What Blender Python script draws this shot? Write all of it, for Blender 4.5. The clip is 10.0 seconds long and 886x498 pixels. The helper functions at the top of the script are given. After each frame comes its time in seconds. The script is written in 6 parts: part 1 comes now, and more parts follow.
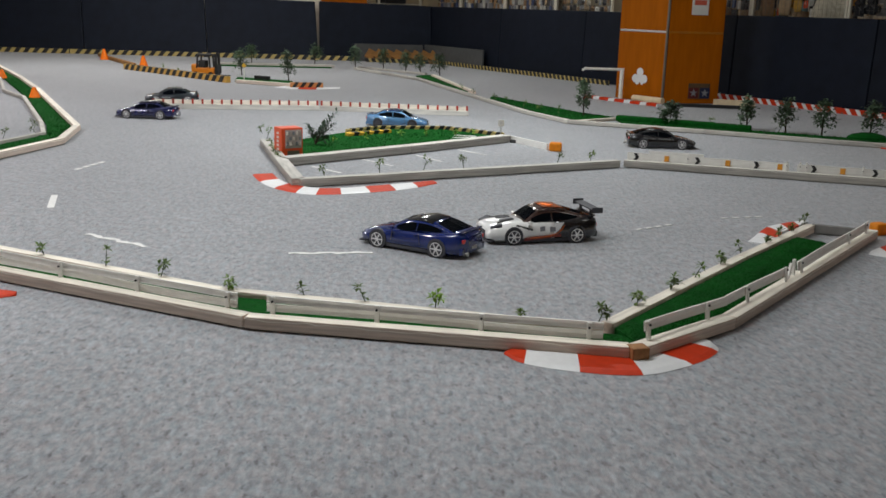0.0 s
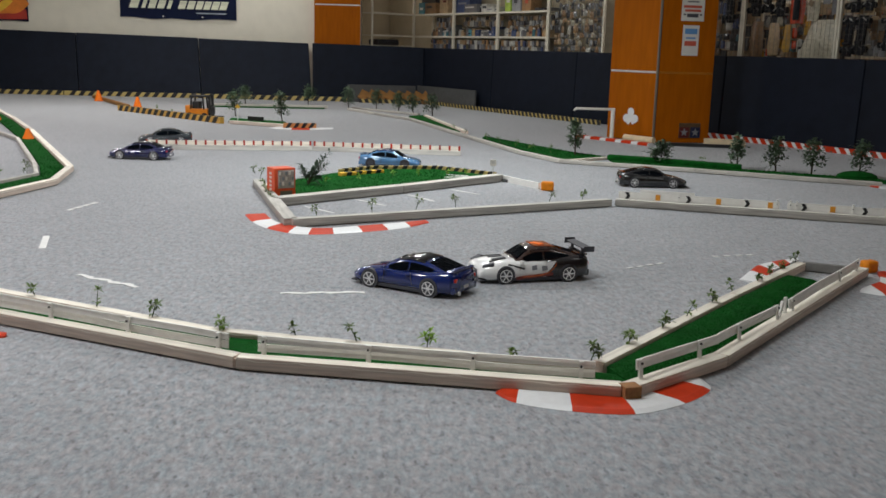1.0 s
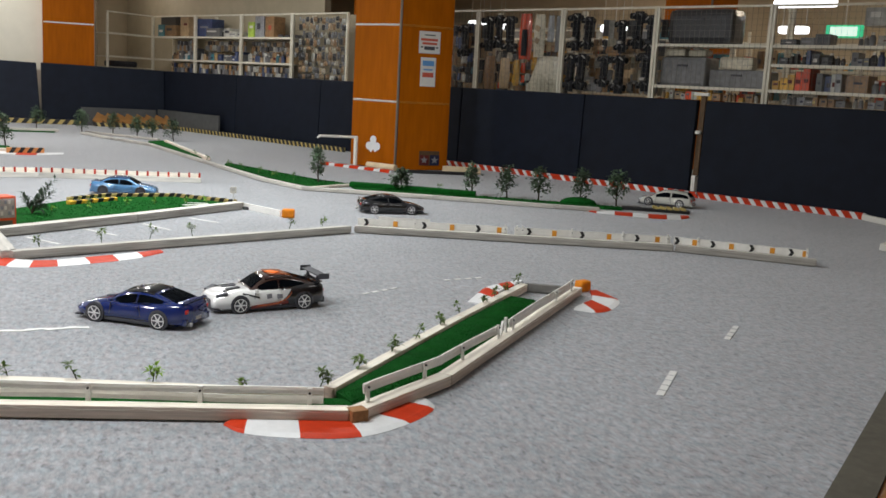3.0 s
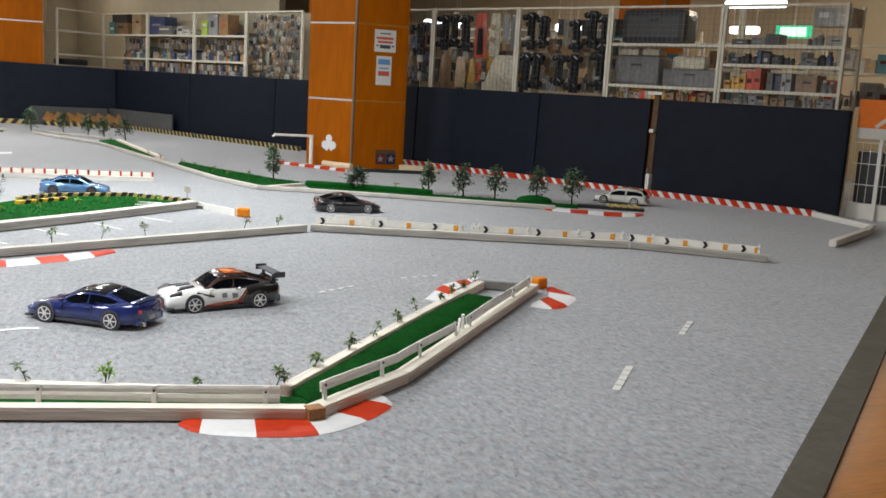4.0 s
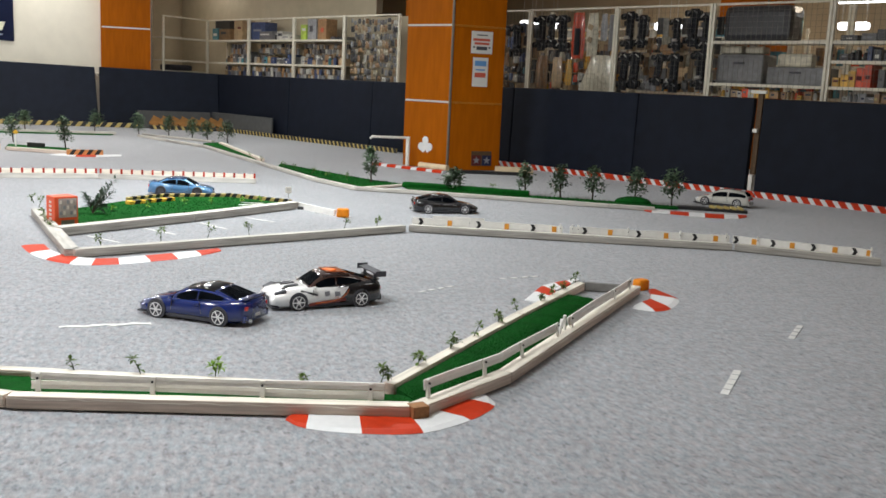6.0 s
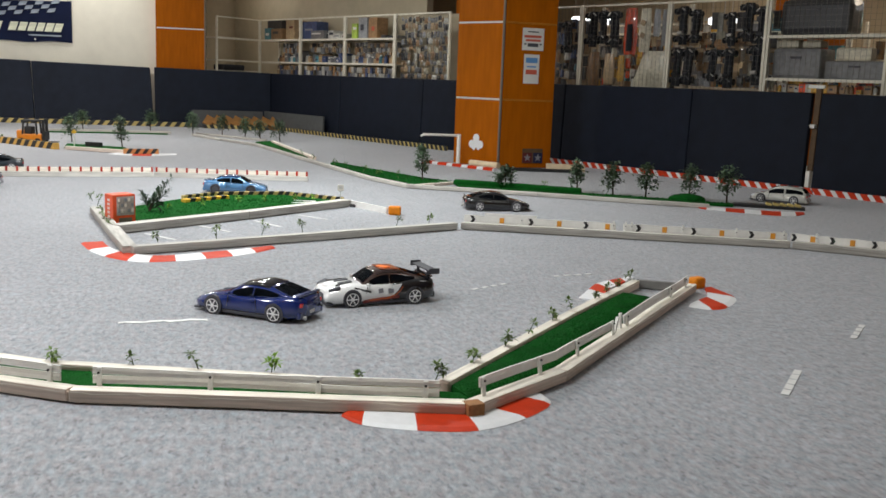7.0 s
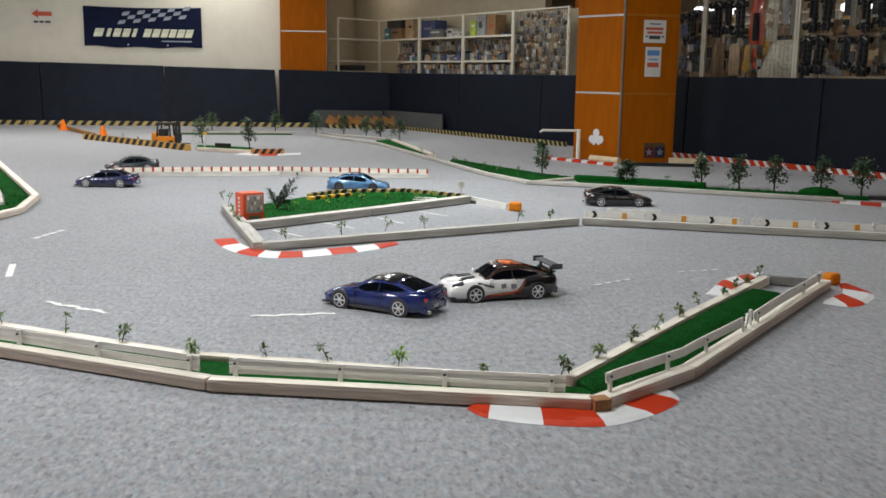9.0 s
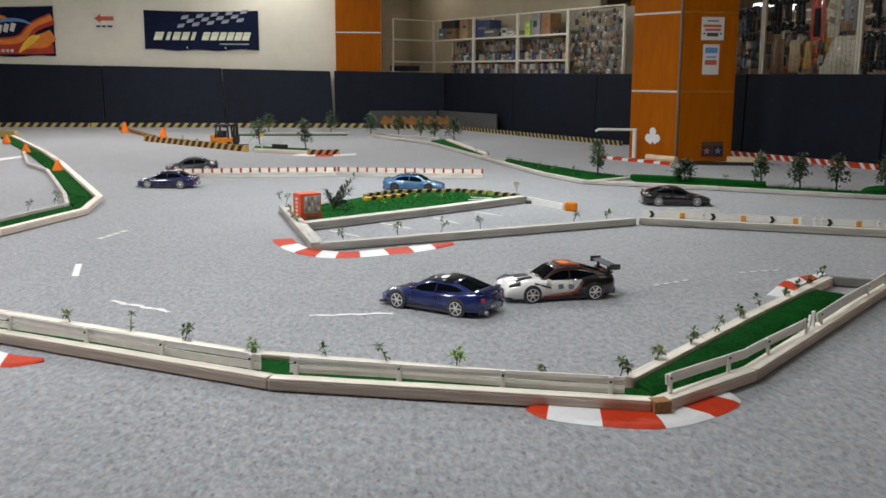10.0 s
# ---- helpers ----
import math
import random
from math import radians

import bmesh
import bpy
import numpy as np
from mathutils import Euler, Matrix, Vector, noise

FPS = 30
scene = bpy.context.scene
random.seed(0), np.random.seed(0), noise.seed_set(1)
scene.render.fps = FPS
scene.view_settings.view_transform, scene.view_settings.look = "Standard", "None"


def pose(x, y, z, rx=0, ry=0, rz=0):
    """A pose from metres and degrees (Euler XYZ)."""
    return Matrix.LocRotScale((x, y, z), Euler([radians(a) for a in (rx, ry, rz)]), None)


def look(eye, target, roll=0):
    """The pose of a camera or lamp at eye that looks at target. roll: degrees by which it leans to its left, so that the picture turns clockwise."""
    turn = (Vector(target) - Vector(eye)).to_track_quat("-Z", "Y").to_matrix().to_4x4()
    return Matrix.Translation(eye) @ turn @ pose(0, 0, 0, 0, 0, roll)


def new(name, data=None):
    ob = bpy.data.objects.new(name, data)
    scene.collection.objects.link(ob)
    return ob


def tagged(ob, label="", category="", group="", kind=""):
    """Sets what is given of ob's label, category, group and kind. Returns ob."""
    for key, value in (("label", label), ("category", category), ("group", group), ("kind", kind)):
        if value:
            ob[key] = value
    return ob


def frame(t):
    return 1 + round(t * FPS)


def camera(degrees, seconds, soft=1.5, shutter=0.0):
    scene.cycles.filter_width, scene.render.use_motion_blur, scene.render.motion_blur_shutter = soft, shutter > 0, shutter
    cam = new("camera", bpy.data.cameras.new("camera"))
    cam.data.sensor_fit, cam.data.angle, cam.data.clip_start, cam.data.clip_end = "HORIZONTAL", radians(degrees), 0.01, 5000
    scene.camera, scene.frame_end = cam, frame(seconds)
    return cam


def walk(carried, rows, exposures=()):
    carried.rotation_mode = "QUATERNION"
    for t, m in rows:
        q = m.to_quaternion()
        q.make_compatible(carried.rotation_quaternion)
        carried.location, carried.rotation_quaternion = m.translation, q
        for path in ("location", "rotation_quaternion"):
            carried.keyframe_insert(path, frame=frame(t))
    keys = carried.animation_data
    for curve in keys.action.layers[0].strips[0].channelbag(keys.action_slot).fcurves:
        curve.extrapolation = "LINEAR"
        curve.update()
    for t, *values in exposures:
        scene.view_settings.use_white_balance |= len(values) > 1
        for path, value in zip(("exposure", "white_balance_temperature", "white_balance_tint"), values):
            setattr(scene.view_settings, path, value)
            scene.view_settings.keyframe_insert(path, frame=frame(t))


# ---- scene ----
# The camera: held at the edge of a track for model cars, turning to the right and back.
cam = camera(49.11, 10.0, soft=1.6)
ROWS = [
    (0, -0.011, 0.028, 0.914, -3.74, -13.98, 1.70),
    (0.5, -0.007, 0.028, 0.916, -3.48, -12.86, 1.58),
    (1, -0.005, 0.024, 0.915, -4.06, -11.65, 1.55),
    (1.5, 0.007, 0.017, 0.923, -6.39, -10.79, 1.71),
    (2, 0.032, 0.009, 0.922, -10.32, -10.08, 1.99),
    (2.5, 0.049, -0.009, 0.926, -14.63, -9.70, 2.51),
    (3, 0.059, -0.035, 0.936, -18.75, -9.56, 3.10),
    (3.2, 0.060, -0.035, 0.936, -19.88, -9.46, 3.15),
    (3.75, 0.061, -0.033, 0.930, -21.40, -9.45, 3.22),
    (4.3, 0.061, -0.030, 0.924, -20.96, -9.43, 3.14),
    (4.5, 0.061, -0.029, 0.923, -20.47, -9.43, 3.10),
    (5, 0.051, -0.027, 0.922, -18.88, -9.51, 3.02),
    (5.5, 0.042, -0.021, 0.918, -17.33, -9.58, 2.80),
    (5.7, 0.038, -0.018, 0.916, -16.70, -9.57, 2.73),
    (7, 0.018, 0.002, 0.908, -12.87, -9.82, 2.17),
    (7.5, 0.016, 0.000, 0.905, -11.10, -9.96, 1.87),
    (8, 0.013, -0.003, 0.906, -9.32, -10.10, 1.53),
    (8.5, 0.001, -0.002, 0.902, -7.62, -10.16, 1.22),
    (9, -0.006, -0.005, 0.902, -5.85, -10.17, 0.82),
    (9.5, -0.015, -0.015, 0.905, -4.10, -10.20, 0.51),
    (10, -0.020, -0.011, 0.906, -2.64, -10.22, 0.26),
]


def aim(x, y, z, yaw, pitch, roll):
    a, b = radians(yaw), radians(pitch)
    way = Vector((-math.sin(a) * math.cos(b), math.cos(a) * math.cos(b), math.sin(b)))
    eye = Vector((x, y, z))
    return look(eye, eye + 2 * way, roll)


walk(cam, [(t, aim(*row)) for t, *row in ROWS], [(0, -0.58), (1, -0.53), (2, -0.46), (3, -0.05), (4.5, 0.25), (5.5, 0.22), (7, -0.05), (8.5, -0.21), (10, -0.33)])

# ---- light ----
world = bpy.data.worlds.new("world")
world.use_nodes = True
world.node_tree.nodes["Background"].inputs[0].default_value = (0.8, 0.85, 1, 1)
world.node_tree.nodes["Background"].inputs[1].default_value = 0.05
scene.world = world
CEILING = 3.0
# ceiling tubes, all out of view: place, watts and colour (pinker to the left, cooler over the track)
PINK, WHITE_TUBE, COOL = (1.0, 0.945, 0.955), (1.0, 0.97, 0.94), (0.95, 0.985, 0.98)
# the ones at (0.6, 13.4) and (0.45, 18.1) are added to brighten those spots
LAMPS = [(-4.4, 4.0, 156, PINK), (-4.4, 8.6, 98, PINK), (-4.4, 13.4, 92, WHITE_TUBE), (-0.6, 3.0, 77, COOL), (0.3, 7.2, 154, COOL), (-2.2, 12.4, 70, WHITE_TUBE), (-2.1, 16.55, 21, WHITE_TUBE), (0.6, 13.4, 36, COOL), (3.2, 3.0, 4, COOL), (0.45, 18.1, 3, WHITE_TUBE)]
STORE_LAMPS = [(7.4, 8.6), (5.2, 12.6), (6.4, 12.6), (8.8, 8.8)]
STORE_WATTS = 11


# ---- materials ----
def material(name, colour, rough=0.6, metal=0.0, vary=0.0, scale=20.0, bump=0.0, bump_scale=200.0, coat=0.0, stretch=None, each=0.0, specular=0.5):
    """A principled material: colour varied by noise at two scales, fine bump, and a shift from object to object (each)."""
    m = bpy.data.materials.new(name)
    m.use_nodes = True
    nt = m.node_tree
    bsdf = nt.nodes["Principled BSDF"]
    bsdf.inputs["Base Color"].default_value = (*colour, 1)
    bsdf.inputs["Roughness"].default_value = rough
    bsdf.inputs["Metallic"].default_value = metal
    bsdf.inputs["Coat Weight"].default_value = coat
    bsdf.inputs["Specular IOR Level"].default_value = specular
    link = nt.links.new
    if vary or bump or each:
        coord = nt.nodes.new("ShaderNodeTexCoord")
        place = nt.nodes.new("ShaderNodeMapping")
        link(coord.outputs["Object"], place.inputs[0])
        if stretch:
            place.inputs["Scale"].default_value = stretch
    if vary or each:
        big, fine = nt.nodes.new("ShaderNodeTexNoise"), nt.nodes.new("ShaderNodeTexNoise")
        big.inputs["Scale"].default_value, fine.inputs["Scale"].default_value = scale * 0.15, scale
        big.inputs["Detail"].default_value, fine.inputs["Detail"].default_value = 3, 5
        link(place.outputs[0], big.inputs[0])
        link(place.outputs[0], fine.inputs[0])
        both = nt.nodes.new("ShaderNodeMath")
        both.operation = "ADD"
        link(big.outputs[0], both.inputs[0])
        link(fine.outputs[0], both.inputs[1])
        span = nt.nodes.new("ShaderNodeMapRange")
        span.inputs["From Min"].default_value, span.inputs["From Max"].default_value = 0.7, 1.3
        span.inputs["To Min"].default_value, span.inputs["To Max"].default_value = 1 - vary, 1 + vary
        link(both.outputs[0], span.inputs["Value"])
        value = span.outputs[0]
        if each:
            info = nt.nodes.new("ShaderNodeObjectInfo")
            shift = nt.nodes.new("ShaderNodeMapRange")
            shift.inputs["To Min"].default_value, shift.inputs["To Max"].default_value = 1 - each, 1 + each
            link(info.outputs["Random"], shift.inputs["Value"])
            times = nt.nodes.new("ShaderNodeMath")
            times.operation = "MULTIPLY"
            link(value, times.inputs[0])
            link(shift.outputs[0], times.inputs[1])
            value = times.outputs[0]
        tint = nt.nodes.new("ShaderNodeVectorMath")
        tint.operation = "SCALE"
        tint.inputs[0].default_value = colour
        link(value, tint.inputs["Scale"])
        link(tint.outputs[0], bsdf.inputs["Base Color"])
    if bump:
        relief, lift = nt.nodes.new("ShaderNodeTexNoise"), nt.nodes.new("ShaderNodeBump")
        relief.inputs["Scale"].default_value, relief.inputs["Detail"].default_value = bump_scale, 4
        link(place.outputs[0], relief.inputs[0])
        lift.inputs["Strength"].default_value, lift.inputs["Distance"].default_value = bump, 0.004
        link(relief.outputs[0], lift.inputs["Height"])
        link(lift.outputs[0], bsdf.inputs["Normal"])
    return m


def glow(name, colour, strength):
    m = bpy.data.materials.new(name)
    m.use_nodes = True
    bsdf = m.node_tree.nodes["Principled BSDF"]
    bsdf.inputs["Base Color"].default_value = (*colour, 1)
    bsdf.inputs["Emission Color"].default_value = (*colour, 1)
    bsdf.inputs["Emission Strength"].default_value = strength
    return m


def carpet_material():
    """Needle-felt carpet: pale grey-blue fibres mottled with darker flecks, slightly soiled in wide patches."""
    m = bpy.data.materials.new("needle_felt")
    m.use_nodes = True
    nt = m.node_tree
    link = nt.links.new
    bsdf = nt.nodes["Principled BSDF"]
    bsdf.inputs["Roughness"].default_value = 0.95
    bsdf.inputs["Specular IOR Level"].default_value = 0.15
    bsdf.inputs["Sheen Weight"].default_value, bsdf.inputs["Sheen Roughness"].default_value = 0.42, 0.38
    coord = nt.nodes.new("ShaderNodeTexCoord")

    # the felt is laid and brushed one way
    lay = nt.nodes.new("ShaderNodeMapping")
    lay.inputs["Scale"].default_value, lay.inputs["Rotation"].default_value = (1.0, 0.48, 1.0), (0, 0, 0.08)
    link(coord.outputs["Object"], lay.inputs[0])

    def grain(scale, low, high, detail=4.0, stretch=None):
        n, r = nt.nodes.new("ShaderNodeTexNoise"), nt.nodes.new("ShaderNodeMapRange")
        n.inputs["Scale"].default_value, n.inputs["Detail"].default_value, n.inputs["Roughness"].default_value = scale, detail, 0.65
        source = lay.outputs[0]
        if stretch:
            mp = nt.nodes.new("ShaderNodeMapping")
            mp.inputs["Scale"].default_value, mp.inputs["Rotation"].default_value = stretch, (0, 0, 0.5)
            link(source, mp.inputs[0])
            source = mp.outputs[0]
        link(source, n.inputs[0])
        r.inputs["From Min"].default_value, r.inputs["From Max"].default_value = 0.32, 0.68
        r.inputs["To Min"].default_value, r.inputs["To Max"].default_value = low, high
        link(n.outputs[0], r.inputs["Value"])
        return r.outputs[0]

    def product(a, b):
        p = nt.nodes.new("ShaderNodeMath")
        p.operation = "MULTIPLY"
        link(a, p.inputs[0])
        link(b, p.inputs[1])
        return p.outputs[0]

    value = product(product(grain(105, 0.83, 1.17, 3), grain(50, 0.78, 1.22, 1.5)), product(grain(1.3, 0.94, 1.06), grain(9, 0.955, 1.045, 2)))
    # small dark flecks trodden into the felt
    fleck, cut = nt.nodes.new("ShaderNodeTexNoise"), nt.nodes.new("ShaderNodeMapRange")
    fleck.inputs["Scale"].default_value, fleck.inputs["Detail"].default_value = 58, 2
    link(lay.outputs[0], fleck.inputs[0])
    cut.inputs["From Min"].default_value, cut.inputs["From Max"].default_value = 0.32, 0.40
    cut.inputs["To Min"].default_value, cut.inputs["To Max"].default_value = 0.62, 1.0
    link(fleck.outputs[0], cut.inputs["Value"])
    value = product(value, cut.outputs[0])
    # blue and warm fibres mixed in soft patches
    hue = nt.nodes.new("ShaderNodeMix")
    hue.data_type = "RGBA"
    hue.inputs[6].default_value, hue.inputs[7].default_value = (0.345, 0.330, 0.342, 1), (0.293, 0.331, 0.362, 1)
    link(grain(42, 0.0, 1.0, 2), hue.inputs[0])
    tint = nt.nodes.new("ShaderNodeVectorMath")
    tint.operation = "SCALE"
    link(hue.outputs[2], tint.inputs[0])
    link(value, tint.inputs["Scale"])
    link(tint.outputs[0], bsdf.inputs["Base Color"])
    relief, lift = nt.nodes.new("ShaderNodeTexNoise"), nt.nodes.new("ShaderNodeBump")
    relief.inputs["Scale"].default_value = 260
    link(coord.outputs["Object"], relief.inputs[0])
    lift.inputs["Strength"].default_value, lift.inputs["Distance"].default_value = 0.6, 0.004
    link(relief.outputs[0], lift.inputs["Height"])
    link(lift.outputs[0], bsdf.inputs["Normal"])
    return m


CARPET = carpet_material()
EDGING = material("rubber_edging", (0.085, 0.077, 0.058), 0.8, vary=0.2, scale=40, bump=0.3)
BROWN_FLOOR = material("brown_boards", (0.36, 0.130, 0.012), 0.28, vary=0.25, scale=14, stretch=(1, 8, 1), specular=0.3)
WALL = material("cream_paint", (0.68, 0.65, 0.55), 0.75, vary=0.05, scale=6, bump=0.08)
BEIGE = material("beige_paint", (0.56, 0.46, 0.31), 0.8, vary=0.06, scale=6, bump=0.08)
# BEIGE made darker, to dim the walls behind the left racks
BEIGE_DIM = material("dimmed_olive_beige", (0.46, 0.395, 0.28), 0.85, vary=0.08, scale=6, bump=0.08)
CEIL = material("ceiling_board", (0.72, 0.71, 0.68), 0.85, vary=0.06, scale=30)
MAT = material("navy_vinyl", (0.0074, 0.0106, 0.0196), 0.6, vary=0.25, scale=7, bump=0.2, bump_scale=40, each=0.18, specular=0.14)
WOOD_PANEL = material("cherry_laminate", (0.345, 0.090, 0.002), 0.4, vary=0.16, scale=26, stretch=(1, 1, 0.12), bump=0.03, specular=0.06)
STEEL = material("brushed_steel", (0.62, 0.61, 0.58), 0.35, 0.8, vary=0.08, scale=40)
TRIM_GREY = material("grey_trim", (0.16, 0.14, 0.11), 0.45, 0.4, vary=0.1)
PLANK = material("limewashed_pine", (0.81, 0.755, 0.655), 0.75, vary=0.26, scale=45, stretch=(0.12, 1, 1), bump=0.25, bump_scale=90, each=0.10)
# greyer and darker than PLANK, for the farther rails
PLANK_GREY = material("grey_rail_pine", (0.56, 0.54, 0.495), 0.8, vary=0.28, scale=45, stretch=(0.12, 1, 1), bump=0.25, bump_scale=90, each=0.10)
PLANK_END = material("pine_end_grain", (0.30, 0.14, 0.05), 0.8, vary=0.25, scale=80)
WHITE = material("white_plastic", (0.84, 0.83, 0.79), 0.42, vary=0.07, scale=30, each=0.04)
WHITE_PAINT = material("white_enamel", (0.76, 0.74, 0.68), 0.5, vary=0.06, scale=12)
RACK_WHITE = material("dull_white_steel", (0.70, 0.655, 0.54), 0.55, vary=0.12, scale=12, each=0.06)
# two side colours: sawn pine, darkened for the shade under overhead light
SHADED_BARE_PINE = material("shaded_bare_pine", (0.66, 0.545, 0.46), 0.85, vary=0.26, scale=50, stretch=(0.10, 1, 2), bump=0.3, bump_scale=90, each=0.12)
SHADED_GREY_PINE = material("shaded_grey_pine", (0.43, 0.405, 0.365), 0.85, vary=0.36, scale=50, stretch=(0.10, 1, 2), bump=0.3, bump_scale=90, each=0.12)
RED = material("red_rubber", (0.52, 0.036, 0.006), 0.55, vary=0.12, scale=40, specular=0.2)
KERB_WHITE = material("white_rubber", (0.73, 0.74, 0.75), 0.5, vary=0.06, scale=40)
BLACK = material("black_paint", (0.012, 0.012, 0.013), 0.5, vary=0.2, scale=30)
YELLOW = material("yellow_paint", (0.50, 0.385, 0.13), 0.5, vary=0.12, scale=30)
ORANGE = material("orange_plastic", (0.80, 0.17, 0.006), 0.45, vary=0.08, scale=30, specular=0.25)
TURF = material("green_turf", (0.004, 0.075, 0.009), 0.95, vary=0.3, scale=120, bump=0.9, bump_scale=400, specular=0.1)
TURF_TIP = material("turf_blade", (0.006, 0.086, 0.010), 0.85, vary=0.4, scale=50, specular=0.1)
LEAF = material("green_leaf", (0.105, 0.170, 0.030), 0.6, vary=0.35, scale=60, each=0.3)
LEAF_DARK = material("dark_leaf", (0.075, 0.125, 0.066), 0.7, vary=0.4, scale=60, each=0.3)
LEAF_LIME = material("lime_leaf", (0.20, 0.36, 0.03), 0.6, vary=0.3, scale=60)
STEM = material("green_stem", (0.05, 0.075, 0.02), 0.7, vary=0.2)
LEAF_PALM = material("grey_green_leaf", (0.075, 0.115, 0.08), 0.7, vary=0.35, scale=60)
BARK = material("brown_bark", (0.045, 0.03, 0.018), 0.85, vary=0.3, scale=80)
TAPE = material("white_tape", (0.72, 0.72, 0.70), 0.6, vary=0.08, scale=50)
TYRE = material("black_rubber", (0.012, 0.012, 0.013), 0.75, vary=0.1)
GLASS = material("smoked_glass", (0.006, 0.008, 0.011), 0.06, specular=0.05)
RIM = material("silver_rim", (0.82, 0.82, 0.82), 0.3, 0.15, vary=0.1)
LAMP_LENS = material("clear_lens", (0.75, 0.78, 0.82), 0.12, coat=0.8)
TAIL = material("red_lens", (0.55, 0.02, 0.015), 0.2, coat=0.6)
PAPER = material("white_paper", (0.62, 0.60, 0.56), 0.7, vary=0.05)
GREY_BOARD = material("grey_board", (0.062, 0.064, 0.064), 0.7, vary=0.2, scale=12)
AMBER_PAINT = material("amber_yellow_paint", (0.62, 0.36, 0.07), 0.5, vary=0.15, scale=30)
# board colour darkened for a rail face in shadow
SHADE_GREY = material("shadow_side_grey", (0.20, 0.195, 0.185), 0.8, vary=0.2, scale=30)
DULL_ORANGE = material("dull_orange_paint", (0.58, 0.24, 0.07), 0.6, vary=0.2, scale=30)
PLY = material("brown_ply", (0.27, 0.125, 0.03), 0.7, vary=0.25, scale=20)


# ---- mesh helpers ----
def mesh_of(bm, name, mat):
    bmesh.ops.recalc_face_normals(bm, faces=bm.faces)
    me = bpy.data.meshes.new(name)
    bm.to_mesh(me)
    bm.free()
    me.materials.append(mat)
    return me


def part(name, bm, mat, parent=None, label="", smooth=False):
    """Links a bmesh as one mesh object, under a thing or a part if one is given."""
    me = mesh_of(bm, name, mat) if isinstance(bm, bmesh.types.BMesh) else bm
    if smooth:
        for p in me.polygons:
            p.use_smooth = True
    ob = new(name, me)
    if parent is not None:
        ob.parent = parent
    if label:
        ob["label"] = label
    return ob


def thing(name, label, category, group="", kind="", at=None):
    ob = tagged(new(name), label, category, group, kind)
    if at is not None:
        ob.matrix_basis = at
    return ob


def box(size, at=(0, 0, 0), bevel=0.0, turn=None, bm=None):
    """A box by full sizes about a middle, with bevelled edges."""
    own = bmesh.new()
    bmesh.ops.create_cube(own, size=1)
    bmesh.ops.scale(own, vec=size, verts=own.verts)
    if bevel:
        bmesh.ops.bevel(own, geom=own.edges[:], offset=bevel, segments=2, affect="EDGES", profile=0.6)
    m = Matrix.Translation(at)
    if turn:
        m = m @ Euler([radians(a) for a in turn]).to_matrix().to_4x4()
    bmesh.ops.transform(own, matrix=m, verts=own.verts)
    if bm is None:
        return own
    return merge(bm, own)


def merge(bm, own):
    me = bpy.data.meshes.new("joined")
    own.to_mesh(me)
    own.free()
    bm.from_mesh(me)
    bpy.data.meshes.remove(me)
    return bm


def rod(a, b, r0, r1=None, sides=8, bm=None):
    """A tapered rod from a to b."""
    a, b = Vector(a), Vector(b)
    own = bmesh.new()
    bmesh.ops.create_cone(own, cap_ends=True, segments=sides, radius1=r0, radius2=r0 if r1 is None else r1, depth=(b - a).length)
    m = Matrix.Translation((a + b) / 2) @ (b - a).to_track_quat("Z", "Y").to_matrix().to_4x4()
    bmesh.ops.transform(own, matrix=m, verts=own.verts)
    return own if bm is None else merge(bm, own)


def prism(points, z0, z1, bm=None):
    """An upright solid over a plan of points."""
    own = bmesh.new()
    low, high = [own.verts.new((x, y, z0)) for x, y in points], [own.verts.new((x, y, z1)) for x, y in points]
    own.faces.new(low[::-1])
    own.faces.new(high)
    for n in range(len(points)):
        k = (n + 1) % len(points)
        own.faces.new((low[n], low[k], high[k], high[n]))
    return own if bm is None else merge(bm, own)


def smooth_line(points, shares):
    """Points on a smooth curve through the given ones, at shares of its length (0 to 1)."""
    p = [points[0] * 2 - points[1], *points, points[-1] * 2 - points[-2]]
    out = []
    for s in shares:
        x = min(s * (len(points) - 1), len(points) - 1 - 1e-6)
        n, u = int(x), x - int(x)
        a, b, c, d = p[n : n + 4]
        out.append(0.5 * (2 * b + (c - a) * u + (2 * a - 5 * b + 4 * c - d) * u * u + (3 * b - a - 3 * c + d) * u**3))
    return out


def along(p, q):
    """The middle, length and heading in degrees from p to q in plan."""
    dx, dy = q[0] - p[0], q[1] - p[1]
    return ((p[0] + q[0]) / 2, (p[1] + q[1]) / 2), math.hypot(dx, dy), math.degrees(math.atan2(dy, dx))


# The long wall on the right runs aslant: places by metres along it (s), behind its face (o) and up (z).
RW, RD, RN = Vector((3.670, 11.194, 0)), Vector((0.4665, -0.8845, 0)), Vector((0.8845, 0.4665, 0))
RYAW = math.degrees(math.atan2(RD.y, RD.x))


def rw(s, o, z=0.0):
    return RW + RD * s + RN * o + Vector((0, 0, z))


def rpose(s, o, z=0.0):
    """A pose whose x runs along that wall to the right, and whose y points into it."""
    p = rw(s, o, z)
    return pose(p.x, p.y, p.z, 0, 0, RYAW)


# ---- the hall ----
def slab(name, points, z0, z1, mat, label, category, kind="structure"):
    return tagged(part(name, prism(points, z0, z1), mat), label, category, "", kind)


